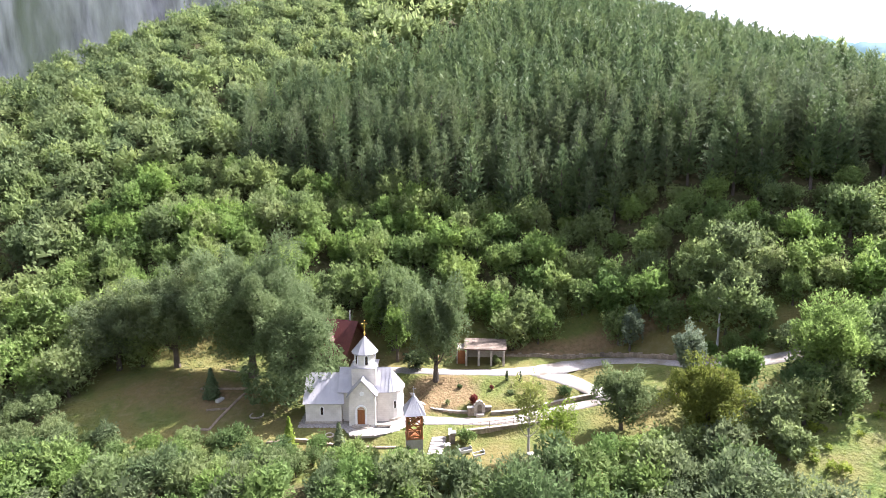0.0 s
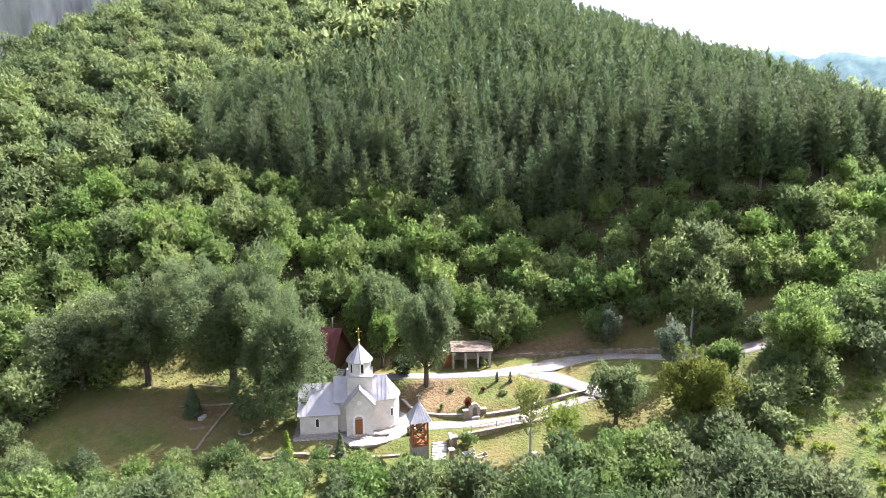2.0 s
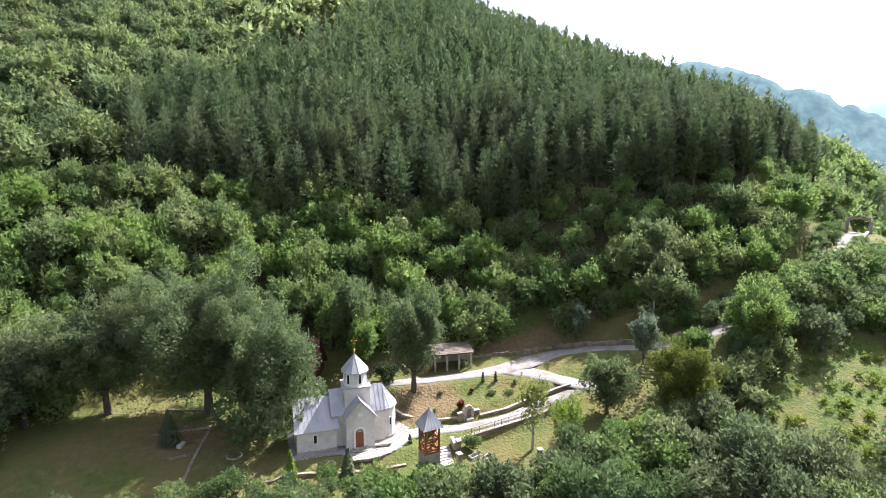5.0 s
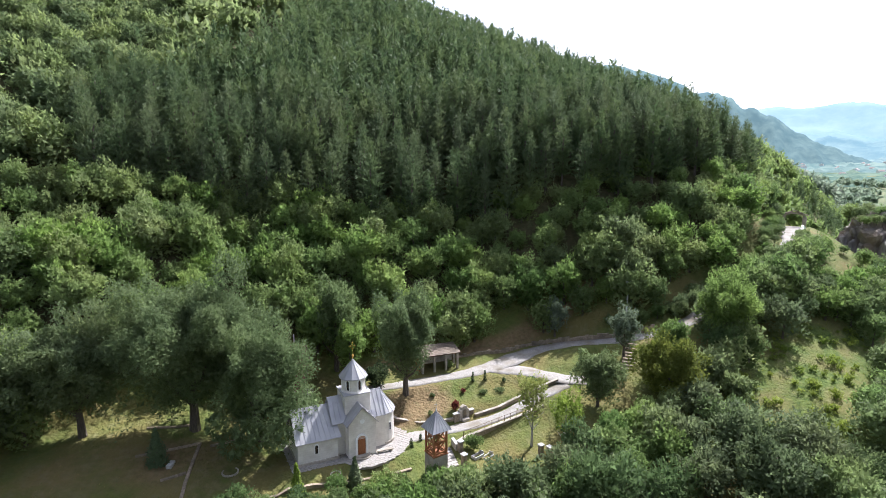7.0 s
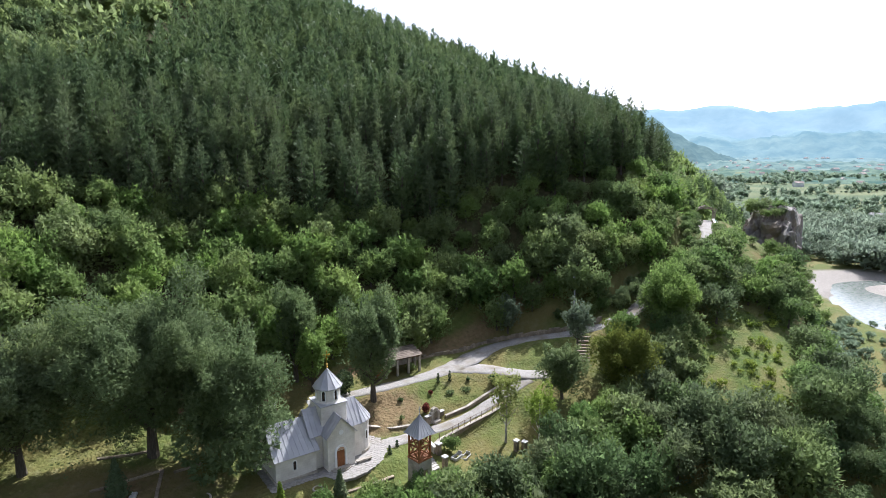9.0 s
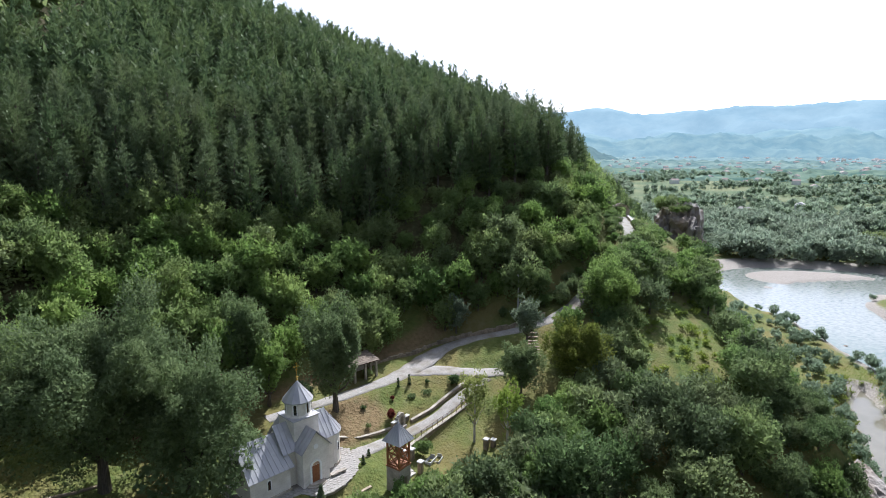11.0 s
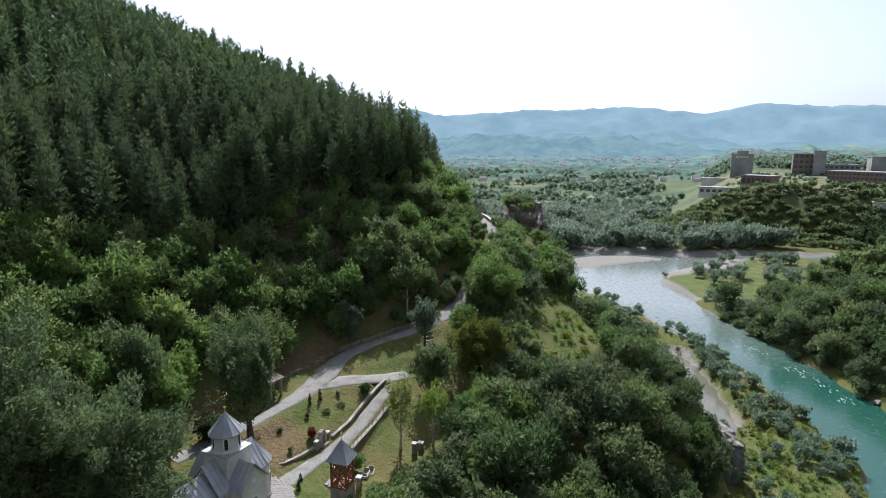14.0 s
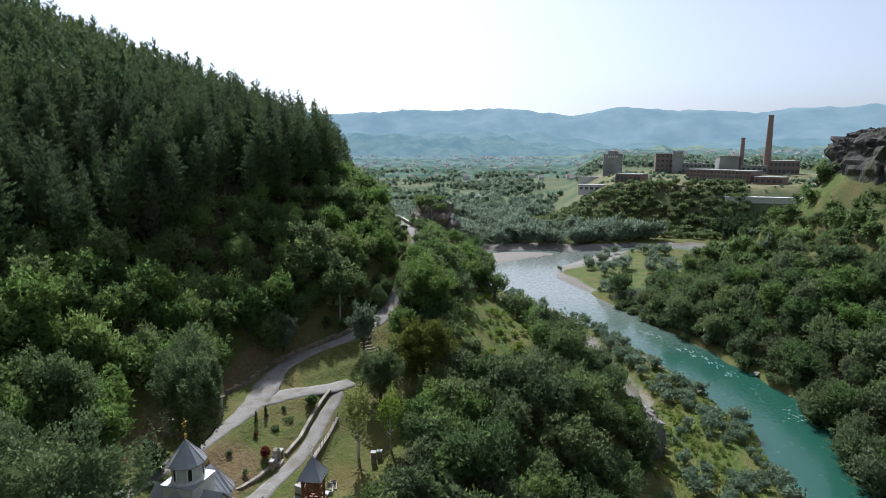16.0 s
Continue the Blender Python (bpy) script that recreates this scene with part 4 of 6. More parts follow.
def hill_edge(x):
    return line(x, (-60, 86), (-45, 89), (-30, 93), (-20, 91.5), (0, 88.6), (14, 87.4), (24, 86.6), (30, 84.8), (38, 80.6), (44, 76.6), (50, 75.2), (62, 77), (75, 81.5), (84, 88), (92, 93.5), (105, 102))


# broad-leaved trees on the slope
slope_kinds = [tree_maker("slope_tree", lab, "tree", "broad-leaved trees on the slope", 10 + i, 8.5, 3.9, 2300, 0.235, mt, low=-0.05, clumps=40, limbs=0)
               for i, (lab, mt) in enumerate((("fresh green leafy tree in the hillside wood", LEAF[1]), ("light green broad-leaved tree in the hillside wood", LEAF[1]),
                                              ("mid-green broad-leaved tree in the hillside wood", LEAF[0]), ("fresh green round tree in the hillside wood", LEAF[1]),
                                              ("bright green leafy tree in the hillside wood", LEAF[1])))]
slope = scatter(3, -62, 108, 76, 122, 4.4, lambda x, y: hill_edge(x) < y < pine_front(x) + 2)
for i, (x, y, u, t) in enumerate(slope[:300]):
    put(slope_kinds[int(u * 997) % 5], x, y, (0.66 + 0.46 * u) * (line(x, (-10, 1.0), (45, 0.72)) if y > pine_front(x) - 8 else 1.0), t)

# pines
pine_kinds = [tree_maker("pine_tree", "tall dark green pine in the dense pine wood", "pine tree", "pines on the hillside", 40 + i, 15, 3.1, 1750, 0.32, NEEDLES, low=0.6,
                         kind="pine", limbs=0, stem=0.2) for i in range(5)]
pines = scatter(5, -46, 150, 94, 250, 4.2, pine_zone)
pines.sort(key=lambda p: p[1] - pine_front(p[0]))
for i, (x, y, u, t) in enumerate(pines[:290]):
    put(pine_kinds[i % 5], x, y, (0.82 + 0.36 * u) * (0.85 if x > 95 else 1), t)
far_pines = [pine_quads(np.random.RandomState(60 + i), 15, 3.1, 330, 0.66, 12) for i in range(3)]
wood("pine_wood", "dense dark green pine wood covering the upper hillside", pines[290:], far_pines, (0.85, 1.15), NEEDLES)

# the woods further off on the hill
far_broad = [crown_quads(np.random.RandomState(70 + i), 8.5, 3.9, 560, 0.35, -0.05, 24, wild=0.22) for i in range(4)]
crest_broad = [crown_quads(np.random.RandomState(76 + i), 8.5, 3.9, 230, 0.6, 0.0, 16, wild=0.18) for i in range(3)]
up = scatter(8, -150, -20, 84, 260, 5.0, lambda x, y: not pine_zone(x, y) and y > pine_front(x) + 2 - 40 * (x < -62) and (x < -62 or y > pine_front(x) + 2) and y > 86
             and y - 110 < 2.2 * (x + 190))
for k, nm in enumerate(("leaf_wood", "leaf_wood_mid", "leaf_wood_light")):
    wood(nm, "light and mid-green broad-leaved wood on the hillside", up[k::3], far_broad, (0.7, 1.25), (LEAF[2], LEAF[0], LEAF[1])[k])
crest = scatter(9, -20, 210, 165, 420, 10.0, lambda x, y: not pine_zone(x, y) and y > line(x, (-20, 165), (13, 207), (60, 264), (140, 335), (210, 380)) - (x > 120) * 200
                and x < line(y, (111, 113), (139, 130), (205, 160), (557, 270)) + 20)
wood("crest_wood", "light green broad-leaved wood along the hill crest", crest, crest_broad, (1.1, 1.8), LEAF[1])
east_side = scatter(11, 98, 262, 70, 205, 5.0, lambda x, y: not pine_zone(x, y) and land(x, y) > -13 and near_line(np.array([x]), np.array([y]), ROAD)[0][0] > 3.2 and y > line(x, (98, 96), (104, 94), (106, 78), (120, 74), (262, 70)))
wood("spur_wood", "light green broad-leaved wood on the spur above the river", [p for p in east_side if not (128 < p[0] < 168 and 104 < p[1] < 124)], crest_broad, (0.55, 0.95), LEAF[1])
wood("spur_pines", "dark pines on the flank of the spur", [p for p in east_side if 128 < p[0] < 168 and 104 < p[1] < 124], far_pines, (0.45, 0.7), NEEDLES)


# ---- yard of the church ----
def poly_wall(parent_name, label, category, way, thick, height, below, material, cap=None, step=1.2, kind="", jag=0.0):
    """A low wall along a line that follows the ground; each bay is a part, with a coping stone over it."""
    top = thing(parent_name, label, category, kind=kind)
    pts = []
    for p, q in zip(way, way[1:]):
        k = max(1, int(math.hypot(q[0] - p[0], q[1] - p[1]) / step))
        pts += [tuple(p[i] + (q[i] - p[i]) * j / k for i in range(len(p))) for j in range(k)]
    pts.append(way[-1])
    base = height
    for p, q in zip(pts, pts[1:]):
        height = base + random.Random(p[0] * 7 + p[1]).uniform(-jag, jag)
        d = Vector((q[0] - p[0], q[1] - p[1], 0)).normalized()
        n = Vector((-d.y, d.x, 0)) * thick / 2
        zp = p[2] if len(p) > 2 else ground_z(p[0], p[1])
        zq = q[2] if len(q) > 2 else ground_z(q[0], q[1])
        for nm, z0p, z1p, z0q, z1q, wide, mt in (("wall_bay", zp - below, zp + height, zq - below, zq + height, 1.0, material),
                                                 ("coping", zp + height, zp + height + 0.09, zq + height, zq + height + 0.09, 1.22, cap)):
            if mt is None:
                continue
            bm = bmesh.new()
            m = n * wide
            a0, b0 = Vector((p[0], p[1], 0)), Vector((q[0] + 0.012 * d.x, q[1] + 0.012 * d.y, 0))
            vs = [bm.verts.new((v.x, v.y, z)) for v, z in ((a0 - m, z0p), (b0 - m, z0q), (b0 + m, z0q), (a0 + m, z0p), (a0 - m, z1p), (b0 - m, z1q), (b0 + m, z1q), (a0 + m, z1p))]
            for f in ((0, 3, 2, 1), (4, 5, 6, 7), (0, 1, 5, 4), (1, 2, 6, 5), (2, 3, 7, 6), (3, 0, 4, 7)):
                bm.faces.new([vs[i] for i in f])
            bmesh.ops.bevel(bm, geom=bm.edges[:], offset=0.02, segments=1, affect="EDGES")
            part(nm, bm, mt, top)
    return top


poly_wall("garden_wall", "low rough stone wall with pale coping above the path", "wall",
          [(-4.6, 78.0, -0.6), (-3.6, 75.8, -0.9), (-1.2, 73.7, -1.05), (1.2, 73.0, -1.05), (3.3, 72.8, -1.05)], 0.36, 0.45, 0.5, STONE, STONE_PALE)
poly_wall("garden_wall", "low rough stone wall with pale coping beside the path", "wall",
          [(6.4, 72.4, -1.0), (10, 72.3, -0.6), (14.2, 72.8, 0.15), (17.8, 73.0, 0.85), (20.4, 72.9, 1.4)], 0.36, 0.5, 0.5, STONE, STONE_PALE)
poly_wall("terrace_wall", "rough grey stone retaining wall below the path lawn", "wall",
          [(1.6, 68.0, -1.35), (2.6, 68.4, -1.22), (7, 68.9, -0.9), (12, 69.2, -0.38), (15.5, 69.6, 0.15)], 0.4, 0.1, 1.7, STONE, STONE_PALE)
poly_wall("edge_wall", "low broken stone edging along the front of the terrace", "wall",
          [(-22, 67.2), (-17, 66.9), (-12.5, 66.3), (-8.5, 65.9), (-5.6, 65.9)], 0.4, 0.2, 0.6, STONE, None)
poly_wall("road_wall", "long low stone retaining wall behind the road", "wall",
          [(9.8, 86.0, 2.4), (14, 85.7, 2.5), (19, 84.9, 2.6), (23.5, 85.2, 2.8), (27, 83.9, 3.3), (31, 80.9, 4.2), (36, 77, 5.3), (41, 74.9, 6.5)], 0.4, 0.34, 0.8, STONE, None, 0.6, jag=0.16)
poly_wall("road_wall", "low white stone parapet along the climbing road", "wall",
          [(80, 77.3), (86, 81.0), (92, 84.6), (99, 89)], 0.4, 0.7, 0.8, STONE_PALE, STONE_WHITE, 1.6)


def ruin(way):
    poly_wall("wall_foundation", "low excavated stone foundation in the grass", "ruined wall", way, 0.36, 0.14, 0.4, STONE, None, 0.8)


ruin([(-33.3, 82.8), (-30.2, 82.2), (-27.5, 82.0)])
ruin([(-34.5, 78.0), (-30.5, 78.2), (-27.6, 78.4)])
ruin([(-27.6, 78.4), (-28.6, 75.6), (-29.6, 72.4), (-30.2, 69.8)])
ruin([(-32.0, 73.6), (-29.4, 74.0)])
ruin([(-32.5, 70.0), (-30.2, 69.8)])
ruin([(-26.6, 77.6), (-23.6, 77.8)])


def stone_ring(x, y, r):
    top = thing("stone_ring", "ring of pale kerb stones set in the grass", "stone ring", at=(x, y, ground_z(x, y)))
    me = None
    for k in range(12):
        if me is None:
            ob = part("kerb_stone", boxed(-0.2, 0.2, -0.09, 0.09, -0.1, 0.1, 0.03), STONE_PALE, top)
            me = ob.data
        else:
            ob = part("kerb_stone", me, None, top)
        ob.matrix_local = pose(r * math.cos(k * math.tau / 12), r * math.sin(k * math.tau / 12), 0.03, 0, 0, k * 30 + 90)


stone_ring(-24.9, 72.7, 0.85)
stone_ring(-14.2, 67.4, 0.5)
slab = thing("stone_slab", "pale weathered stone block lying in the grass", "stone block", at=(-30.9, 75.6, ground_z(-30.9, 75.6)), turn=65)
part("block", boxed(-0.6, 0.6, -0.3, 0.3, -0.1, 0.35, 0.05), STONE_WHITE, slab)


# paved apron round the church
def apron():
    out = [(-18.6, 69.2), (-14.5, 69.2), (-12.7, 68.9), (-11.6, 67.2), (-10, 66.8), (-8, 67.2), (-5.8, 68.2), (-4.2, 69.9), (-3.4, 71.5), (-3.5, 73.2), (-4.6, 75.6), (-6.5, 77.2), (-9, 77.4), (-14, 76.8), (-18.6, 76.4)]
    top = tagged(part("pavement", (lambda b: (solid(b, out, -1.35, -1.045), b)[1])(bmesh.new()), GRAVEL, None), "pale stone paving round the church", "pavement", kind="structure")
    rng = np.random.RandomState(4)
    me = link_mesh("paving_stones", *stones(rng, out), PAVING)
    st = tagged(new("paving_stones", me), "irregular pale paving slabs", kind="stuff")
    st.parent = top


def inside(x, y, out):
    hit = False
    for (x0, y0), (x1, y1) in zip(out, out[1:] + out[:1]):
        if (y0 > y) != (y1 > y) and x < (x1 - x0) * (y - y0) / (y1 - y0) + x0:
            hit = not hit
    return hit


def stones(rng, out):
    verts, faces = [], []
    for i, y in enumerate(np.arange(66.7, 78, 0.42)):
        for x in np.arange(-20.2 + (i % 2) * 0.25, -3.3, 0.5):
            px, py = x + rng.uniform(-0.07, 0.07), y + rng.uniform(-0.06, 0.06)
            if not inside(px, py, out) or (-17.9 < px < -7 and 70.2 < py < 75.5):
                continue
            k = len(verts)
            o = [(0.23 * math.cos(t) * rng.uniform(0.85, 1.1), 0.2 * math.sin(t) * rng.uniform(0.85, 1.1)) for t in (0.35, 1.2, 1.95, 2.8, 3.5, 4.3, 5.1, 5.9)]
            h = rng.uniform(0.005, 0.025)
            verts += [(px + a_ * 1.05, py + b_ * 1.05, -1.06) for a_, b_ in o] + [(px + a_, py + b_, -1.035 + h) for a_, b_ in o]
            faces += [tuple(k + 8 + j for j in range(8))] + [(k + j, k + (j + 1) % 8, k + 8 + (j + 1) % 8, k + 8 + j) for j in range(8)]
    return verts, faces


apron()
st = thing("stone_bench", "low grey stone bench beside the apse", "bench", at=(-7.6, 69.3, -1.02), turn=-4)
part("seat", boxed(-1.0, 1.0, -0.22, 0.22, 0.22, 0.32, 0.02), STONE_PALE, st)
for x in (-0.75, 0.75):
    part("leg", boxed(x - 0.12, x + 0.12, -0.18, 0.18, 0, 0.22, 0.02), STONE_PALE, st)


def fountain():
    c = thing("fountain", "pale carved stone wall fountain with side wings", "fountain", at=(4.85, 72.75, -1.1), turn=6)
    bm = bmesh.new()
    o = [(-0.75, 0), (0.75, 0), (0.75, 1.55), (0.5, 1.62), (0.42, 1.95), (0, 2.15), (-0.42, 1.95), (-0.5, 1.62), (-0.75, 1.55)]
    f, b = [bm.verts.new((x, -0.25, z)) for x, z in o], [bm.verts.new((x, 0.25, z)) for x, z in o]
    bm.faces.new(f), bm.faces.new(b[::-1])
    for i in range(len(o)):
        bm.faces.new((f[i], b[i], b[(i + 1) % len(o)], f[(i + 1) % len(o)]))
    part("centre_block", bm, STONE_PALE, c)
    part("niche", arch_ring(0.6, 1.3, 0.1, 0.06, (0, -0.25, 0.35)), STONE_PALE, c)
    part("niche_back", arch_plate(0.6, 1.3, 0.015, (0, -0.25, 0.35)), STONE, c)
    for s in (-1, 1):
        part("wing", boxed(s * 1.15 - 0.42, s * 1.15 + 0.42, -0.2, 0.25, 0, 1.15, 0.03), STONE, c)
        part("wing_coping", boxed(s * 1.15 - 0.48, s * 1.15 + 0.48, -0.27, 0.3, 1.15, 1.27, 0.02), STONE_WHITE, c)
    bm = boxed(-0.55, 0.55, -0.75, -0.25, 0, 0.42, 0.03)
    part("basin", bm, STONE_PALE, c)


fountain()


def pavilion():
    """Open shed with a shingled lean-to roof on stone pillars."""
    c = thing("pavilion", "open garden shelter with a weathered shingle roof and pale pillars", "shelter", at=(6.4, 84.5, 2.05), turn=-4)
    W, D, H = 5.6, 2.8, 2.2
    for x in (-W / 2, -W / 6, W / 6, W / 2):
        p = part("pillar", boxed(x - 0.16, x + 0.16, -D / 2 - 0.16, -D / 2 + 0.16, -0.2, H, 0.02), STONE_PALE, c)
        part("pillar_cap", boxed(x - 0.22, x + 0.22, -D / 2 - 0.22, -D / 2 + 0.22, H, H + 0.1, 0.02), STONE_PALE, p)
    part("back_wall", boxed(-W / 2 - 0.15, W / 2 + 0.15, D / 2 - 0.15, D / 2 + 0.15, -0.2, H + 0.6, 0.02), STONE_PALE, c)
    part("side_wall", boxed(-W / 2 - 0.12, -W / 2 + 0.12, -D / 2 + 0.17, D / 2 - 0.16, -0.2, H + 0.1, 0.02), STONE_PALE, c)
    part("end_pillar", boxed(W / 2 - 0.14, W / 2 + 0.14, -0.1, 0.18, -0.2, H + 0.3, 0.02), STONE_PALE, c)
    part("beam", boxed(-W / 2 - 0.3, W / 2 + 0.3, -D / 2 - 0.1, -D / 2 + 0.1, H + 0.1, H + 0.26, 0.01), WOOD_DARK, c)
    slope = math.degrees(math.atan2(0.5, D))
    for k in range(4):
        x = -W / 2 + k * W / 3
        part("rafter", boxed(x - 0.07, x + 0.07, -0.3, D + 0.4, -0.02, 0.16, 0.01, pose(0, -D / 2, H + 0.28, slope)), WOOD_DARK, c)
    shingle = None
    for i in range(12):
        for j in range(8):
            if shingle is None:
                ob = part("shingle", boxed(-0.27, 0.27, -0.26, 0.26, 0, 0.035), SHINGLE, c)
                shingle = ob.data
            else:
                ob = part("shingle", shingle, None, c)
            ob.matrix_local = pose(0, -D / 2, H + 0.42, slope) @ pose(-W / 2 - 0.05 + i * 0.525 + (j % 2) * 0.1 - 0.05, -0.2 + j * 0.42, 0, -3.5)
    door = part("door", boxed(-W / 2 - 1.3, -W / 2 - 0.2, -D / 2 + 0.5, -D / 2 + 0.58, -0.1, 2.0, 0.01), WOOD, c, "red-brown wooden door beside the shelter")
    shelf = part("side_room", boxed(-W / 2 - 1.5, -W / 2 - 0.14, -D / 2 + 0.6, D / 2, -0.2, 2.3, 0.02), STONE_PALE, c)


pavilion()


def house():
    c = thing("house", "timber house with a steep dark red metal roof and dormers", "house", at=(-18.0, 87.4, 1.4), turn=-20)
    L, D = 9.6, 3.6
    gable_block(c, "wall", -L / 2, L / 2, -D, D, -0.6, 2.6, 6.2, "x", WOOD_DARK)
    for s in (-1, 1):
        roof_slope(c, "roof", (-L / 2 - 0.5, s * (D + 0.7), 1.85), (L / 2 + 0.5, s * (D + 0.7), 1.85), (L / 2 + 0.5, 0, 6.7), (-L / 2 - 0.5, 0, 6.7), 14, 0.08, 0.04, ROOF_RED)
    for x in (-2.4, 1.6):
        d = gable_block(c, "dormer", x - 0.7, x + 0.7, -2.9, -0.6, 2.2, 4.3, 5.0, "y", WOOD)
        for e in (-1, 1):
            roof_slope(d, "dormer_roof", (x + e * 0.95, -3.15, 4.1), (x + e * 0.95, -0.9, 4.1), (x, -0.9, 5.12), (x, -3.15, 5.12), 3, 0.05, 0.03, ROOF_RED, False)
        part("dormer_window", boxed(x - 0.42, x + 0.42, -2.95, -2.9, 3.1, 4.2, 0.01), DARK_GLASS, d)
    for x in (-3, -0.6, 1.8, 3.6):
        w = part("window", boxed(x - 0.45, x + 0.45, -D - 0.05, -D, 0.7, 1.75, 0.01), TRIM, c)
        part("pane", boxed(x - 0.37, x + 0.37, -D - 0.065, -D - 0.045, 0.78, 1.67), DARK_GLASS, w)
    bm = bmesh.new()
    tube(bm, [(3.4, 0.9, 4.8), (3.4, 0.9, 8.0)], [0.09, 0.09], 8)
    part("flue_pipe", bm, METAL_POLE, c, "thin pale metal flue pipe")
    # outside stair along the gable
    for k in range(9):
        part("stair_step", boxed(L / 2 + 0.25, L / 2 + 1.25, -3.9 + k * 0.3, -3.56 + k * 0.3, -0.75 + k * 0.18, -0.65 + k * 0.18, 0.01), STONE_WHITE, c)
    for x in (L / 2 + 0.2, L / 2 + 1.3):
        bm = bmesh.new()
        beam(bm, (x, -3.9, -0.85), (x, -1.2, 0.78), 0.08, 0.22)
        part("stair_stringer", bm, STONE_PALE, c)


house()


def lamp_pole():
    c = thing("utility_pole", "tall pale concrete pole on the wooded bank", "pole", at=(39.3, 79.5, ground_z(39.3, 79.5)))
    bm = bmesh.new()
    tube(bm, [(0, 0, -0.5), (0, 0, 3.0), (0, 0, 13.3 - ground_z(39.3, 79.5))], [0.17, 0.15, 0.11], 8)
    part("shaft", bm, CONCRETE, c)
    bm = bmesh.new()
    h = 13.2 - ground_z(39.3, 79.5)
    beam(bm, (-0.5, 0, h), (0.5, 0, h), 0.08)
    part("crossarm", bm, METAL_POLE, c)
    for x in (-0.4, 0.4):
        bm = bmesh.new()
        tube(bm, [(x, 0, h), (x, 0, h + 0.22)], [0.05, 0.035], 7)
        part("insulator", bm, STONE_WHITE, c)


lamp_pole()


def gateway():
    c = thing("gateway", "stone gateway with a small pitched roof over the road", "gateway", at=(101, 92.5, 17.5), turn=35)
    for y in (-2.1, 2.1):
        part("pier", boxed(-0.4, 0.4, y - 0.4, y + 0.4, -0.5, 2.4, 0.04), STONE_PALE, c)
    k = 8
    for i in range(k):
        bm = bmesh.new()
        t0, t1 = math.pi * i / k, math.pi * (i + 1) / k
        beam(bm, (0, 2.0 * math.cos(t0), 2.3 + 0.9 * math.sin(t0)), (0, 2.0 * math.cos(t1), 2.3 + 0.9 * math.sin(t1)), 0.7, 0.4)
        part("arch_stone", bm, STONE_PALE, c)
    for s in (-1, 1):
        roof_slope(c, "roof", (-0.8, s * 2.8, 2.75), (0.8, s * 2.8, 2.75), (0.8, 0, 3.8), (-0.8, 0, 3.8), 3, material=TILE_ROOF)


gateway()
b = thing("barrier", "green and white road barrier beside the gateway", "barrier", at=(92, 84, ground_z(92, 84)), turn=40)
part("post", boxed(-0.1, 0.1, -0.1, 0.1, -0.2, 1.0, 0.01), METAL_POLE, b)
part("bar", boxed(-0.06, 3.4, -0.05, 0.05, 0.9, 1.02, 0.01), mat("green_paint", (0.1, 0.3, 0.22), (0.14, 0.36, 0.28), 3.0, 0.5), b)


# steps from the drive to the upper road
for k in range(8):
    u = k / 7
    x, y = 30.6 + 4.2 * u, 69.6 + 3.6 * u
    s = thing("stone_step", "broad pale stone step up the bank", "step", "steps up the bank", at=(x, y, ground_z(x, y) + 0.03), turn=-48)
    part("tread", boxed(-1.0, 1.0, -0.2, 0.2, -0.3, 0.12, 0.03), STONE, s)

# gate posts and the short stair to the graves
for x, y, h in ((1.2, 66.6, 1.3), (0.5, 64.3, 1.3), (10.2, 62.4, 1.3), (11.2, 62.0, 0.9)):
    g = thing("gate_post", "square pale stone gate post with a white cap", "gate post", "gate posts", at=(x, y, ground_z(x, y)), turn=10)
    part("shaft", boxed(-0.27, 0.27, -0.27, 0.27, -0.4, h, 0.03), STONE, g)
    part("cap", boxed(-0.36, 0.36, -0.36, 0.36, h, h + 0.16, 0.03), STONE_WHITE, g)
for k in range(7):
    y = 67.6 - k * 0.5
    s = thing("stair_step", "pale stone stair step below the path", "step", "stair below the path", at=(-0.5 - k * 0.08, y, ground_z(-0.5, y) + 0.02), turn=6)
    part("tread", boxed(-0.9, 0.9, -0.26, 0.26, -0.3, 0.12, 0.02), PAVING, s)
poly_wall("stair_wall", "low pale stone wall beside the short stair", "wall", [(0.9, 68.2), (0.9, 66.9)], 0.35, 0.8, 0.5, STONE_PALE, STONE_WHITE)
for x, y, t in ((2.7, 64.9, 20), (4.3, 65.2, 24)):
    g = thing("grave", "white stone grave frame in the grass", "grave", "graves", at=(x, y, ground_z(x, y)), turn=t)
    for nm, b4 in (("kerb", (-0.75, 0.75, -0.4, -0.3)), ("kerb", (-0.75, 0.75, 0.3, 0.4)), ("kerb", (-0.75, -0.65, -0.298, 0.298)), ("headstone", (0.65, 0.75, -0.298, 0.298))):
        part(nm, boxed(*b4, -0.15, 0.5 if nm == "headstone" else 0.22, 0.02), STONE_WHITE, g)


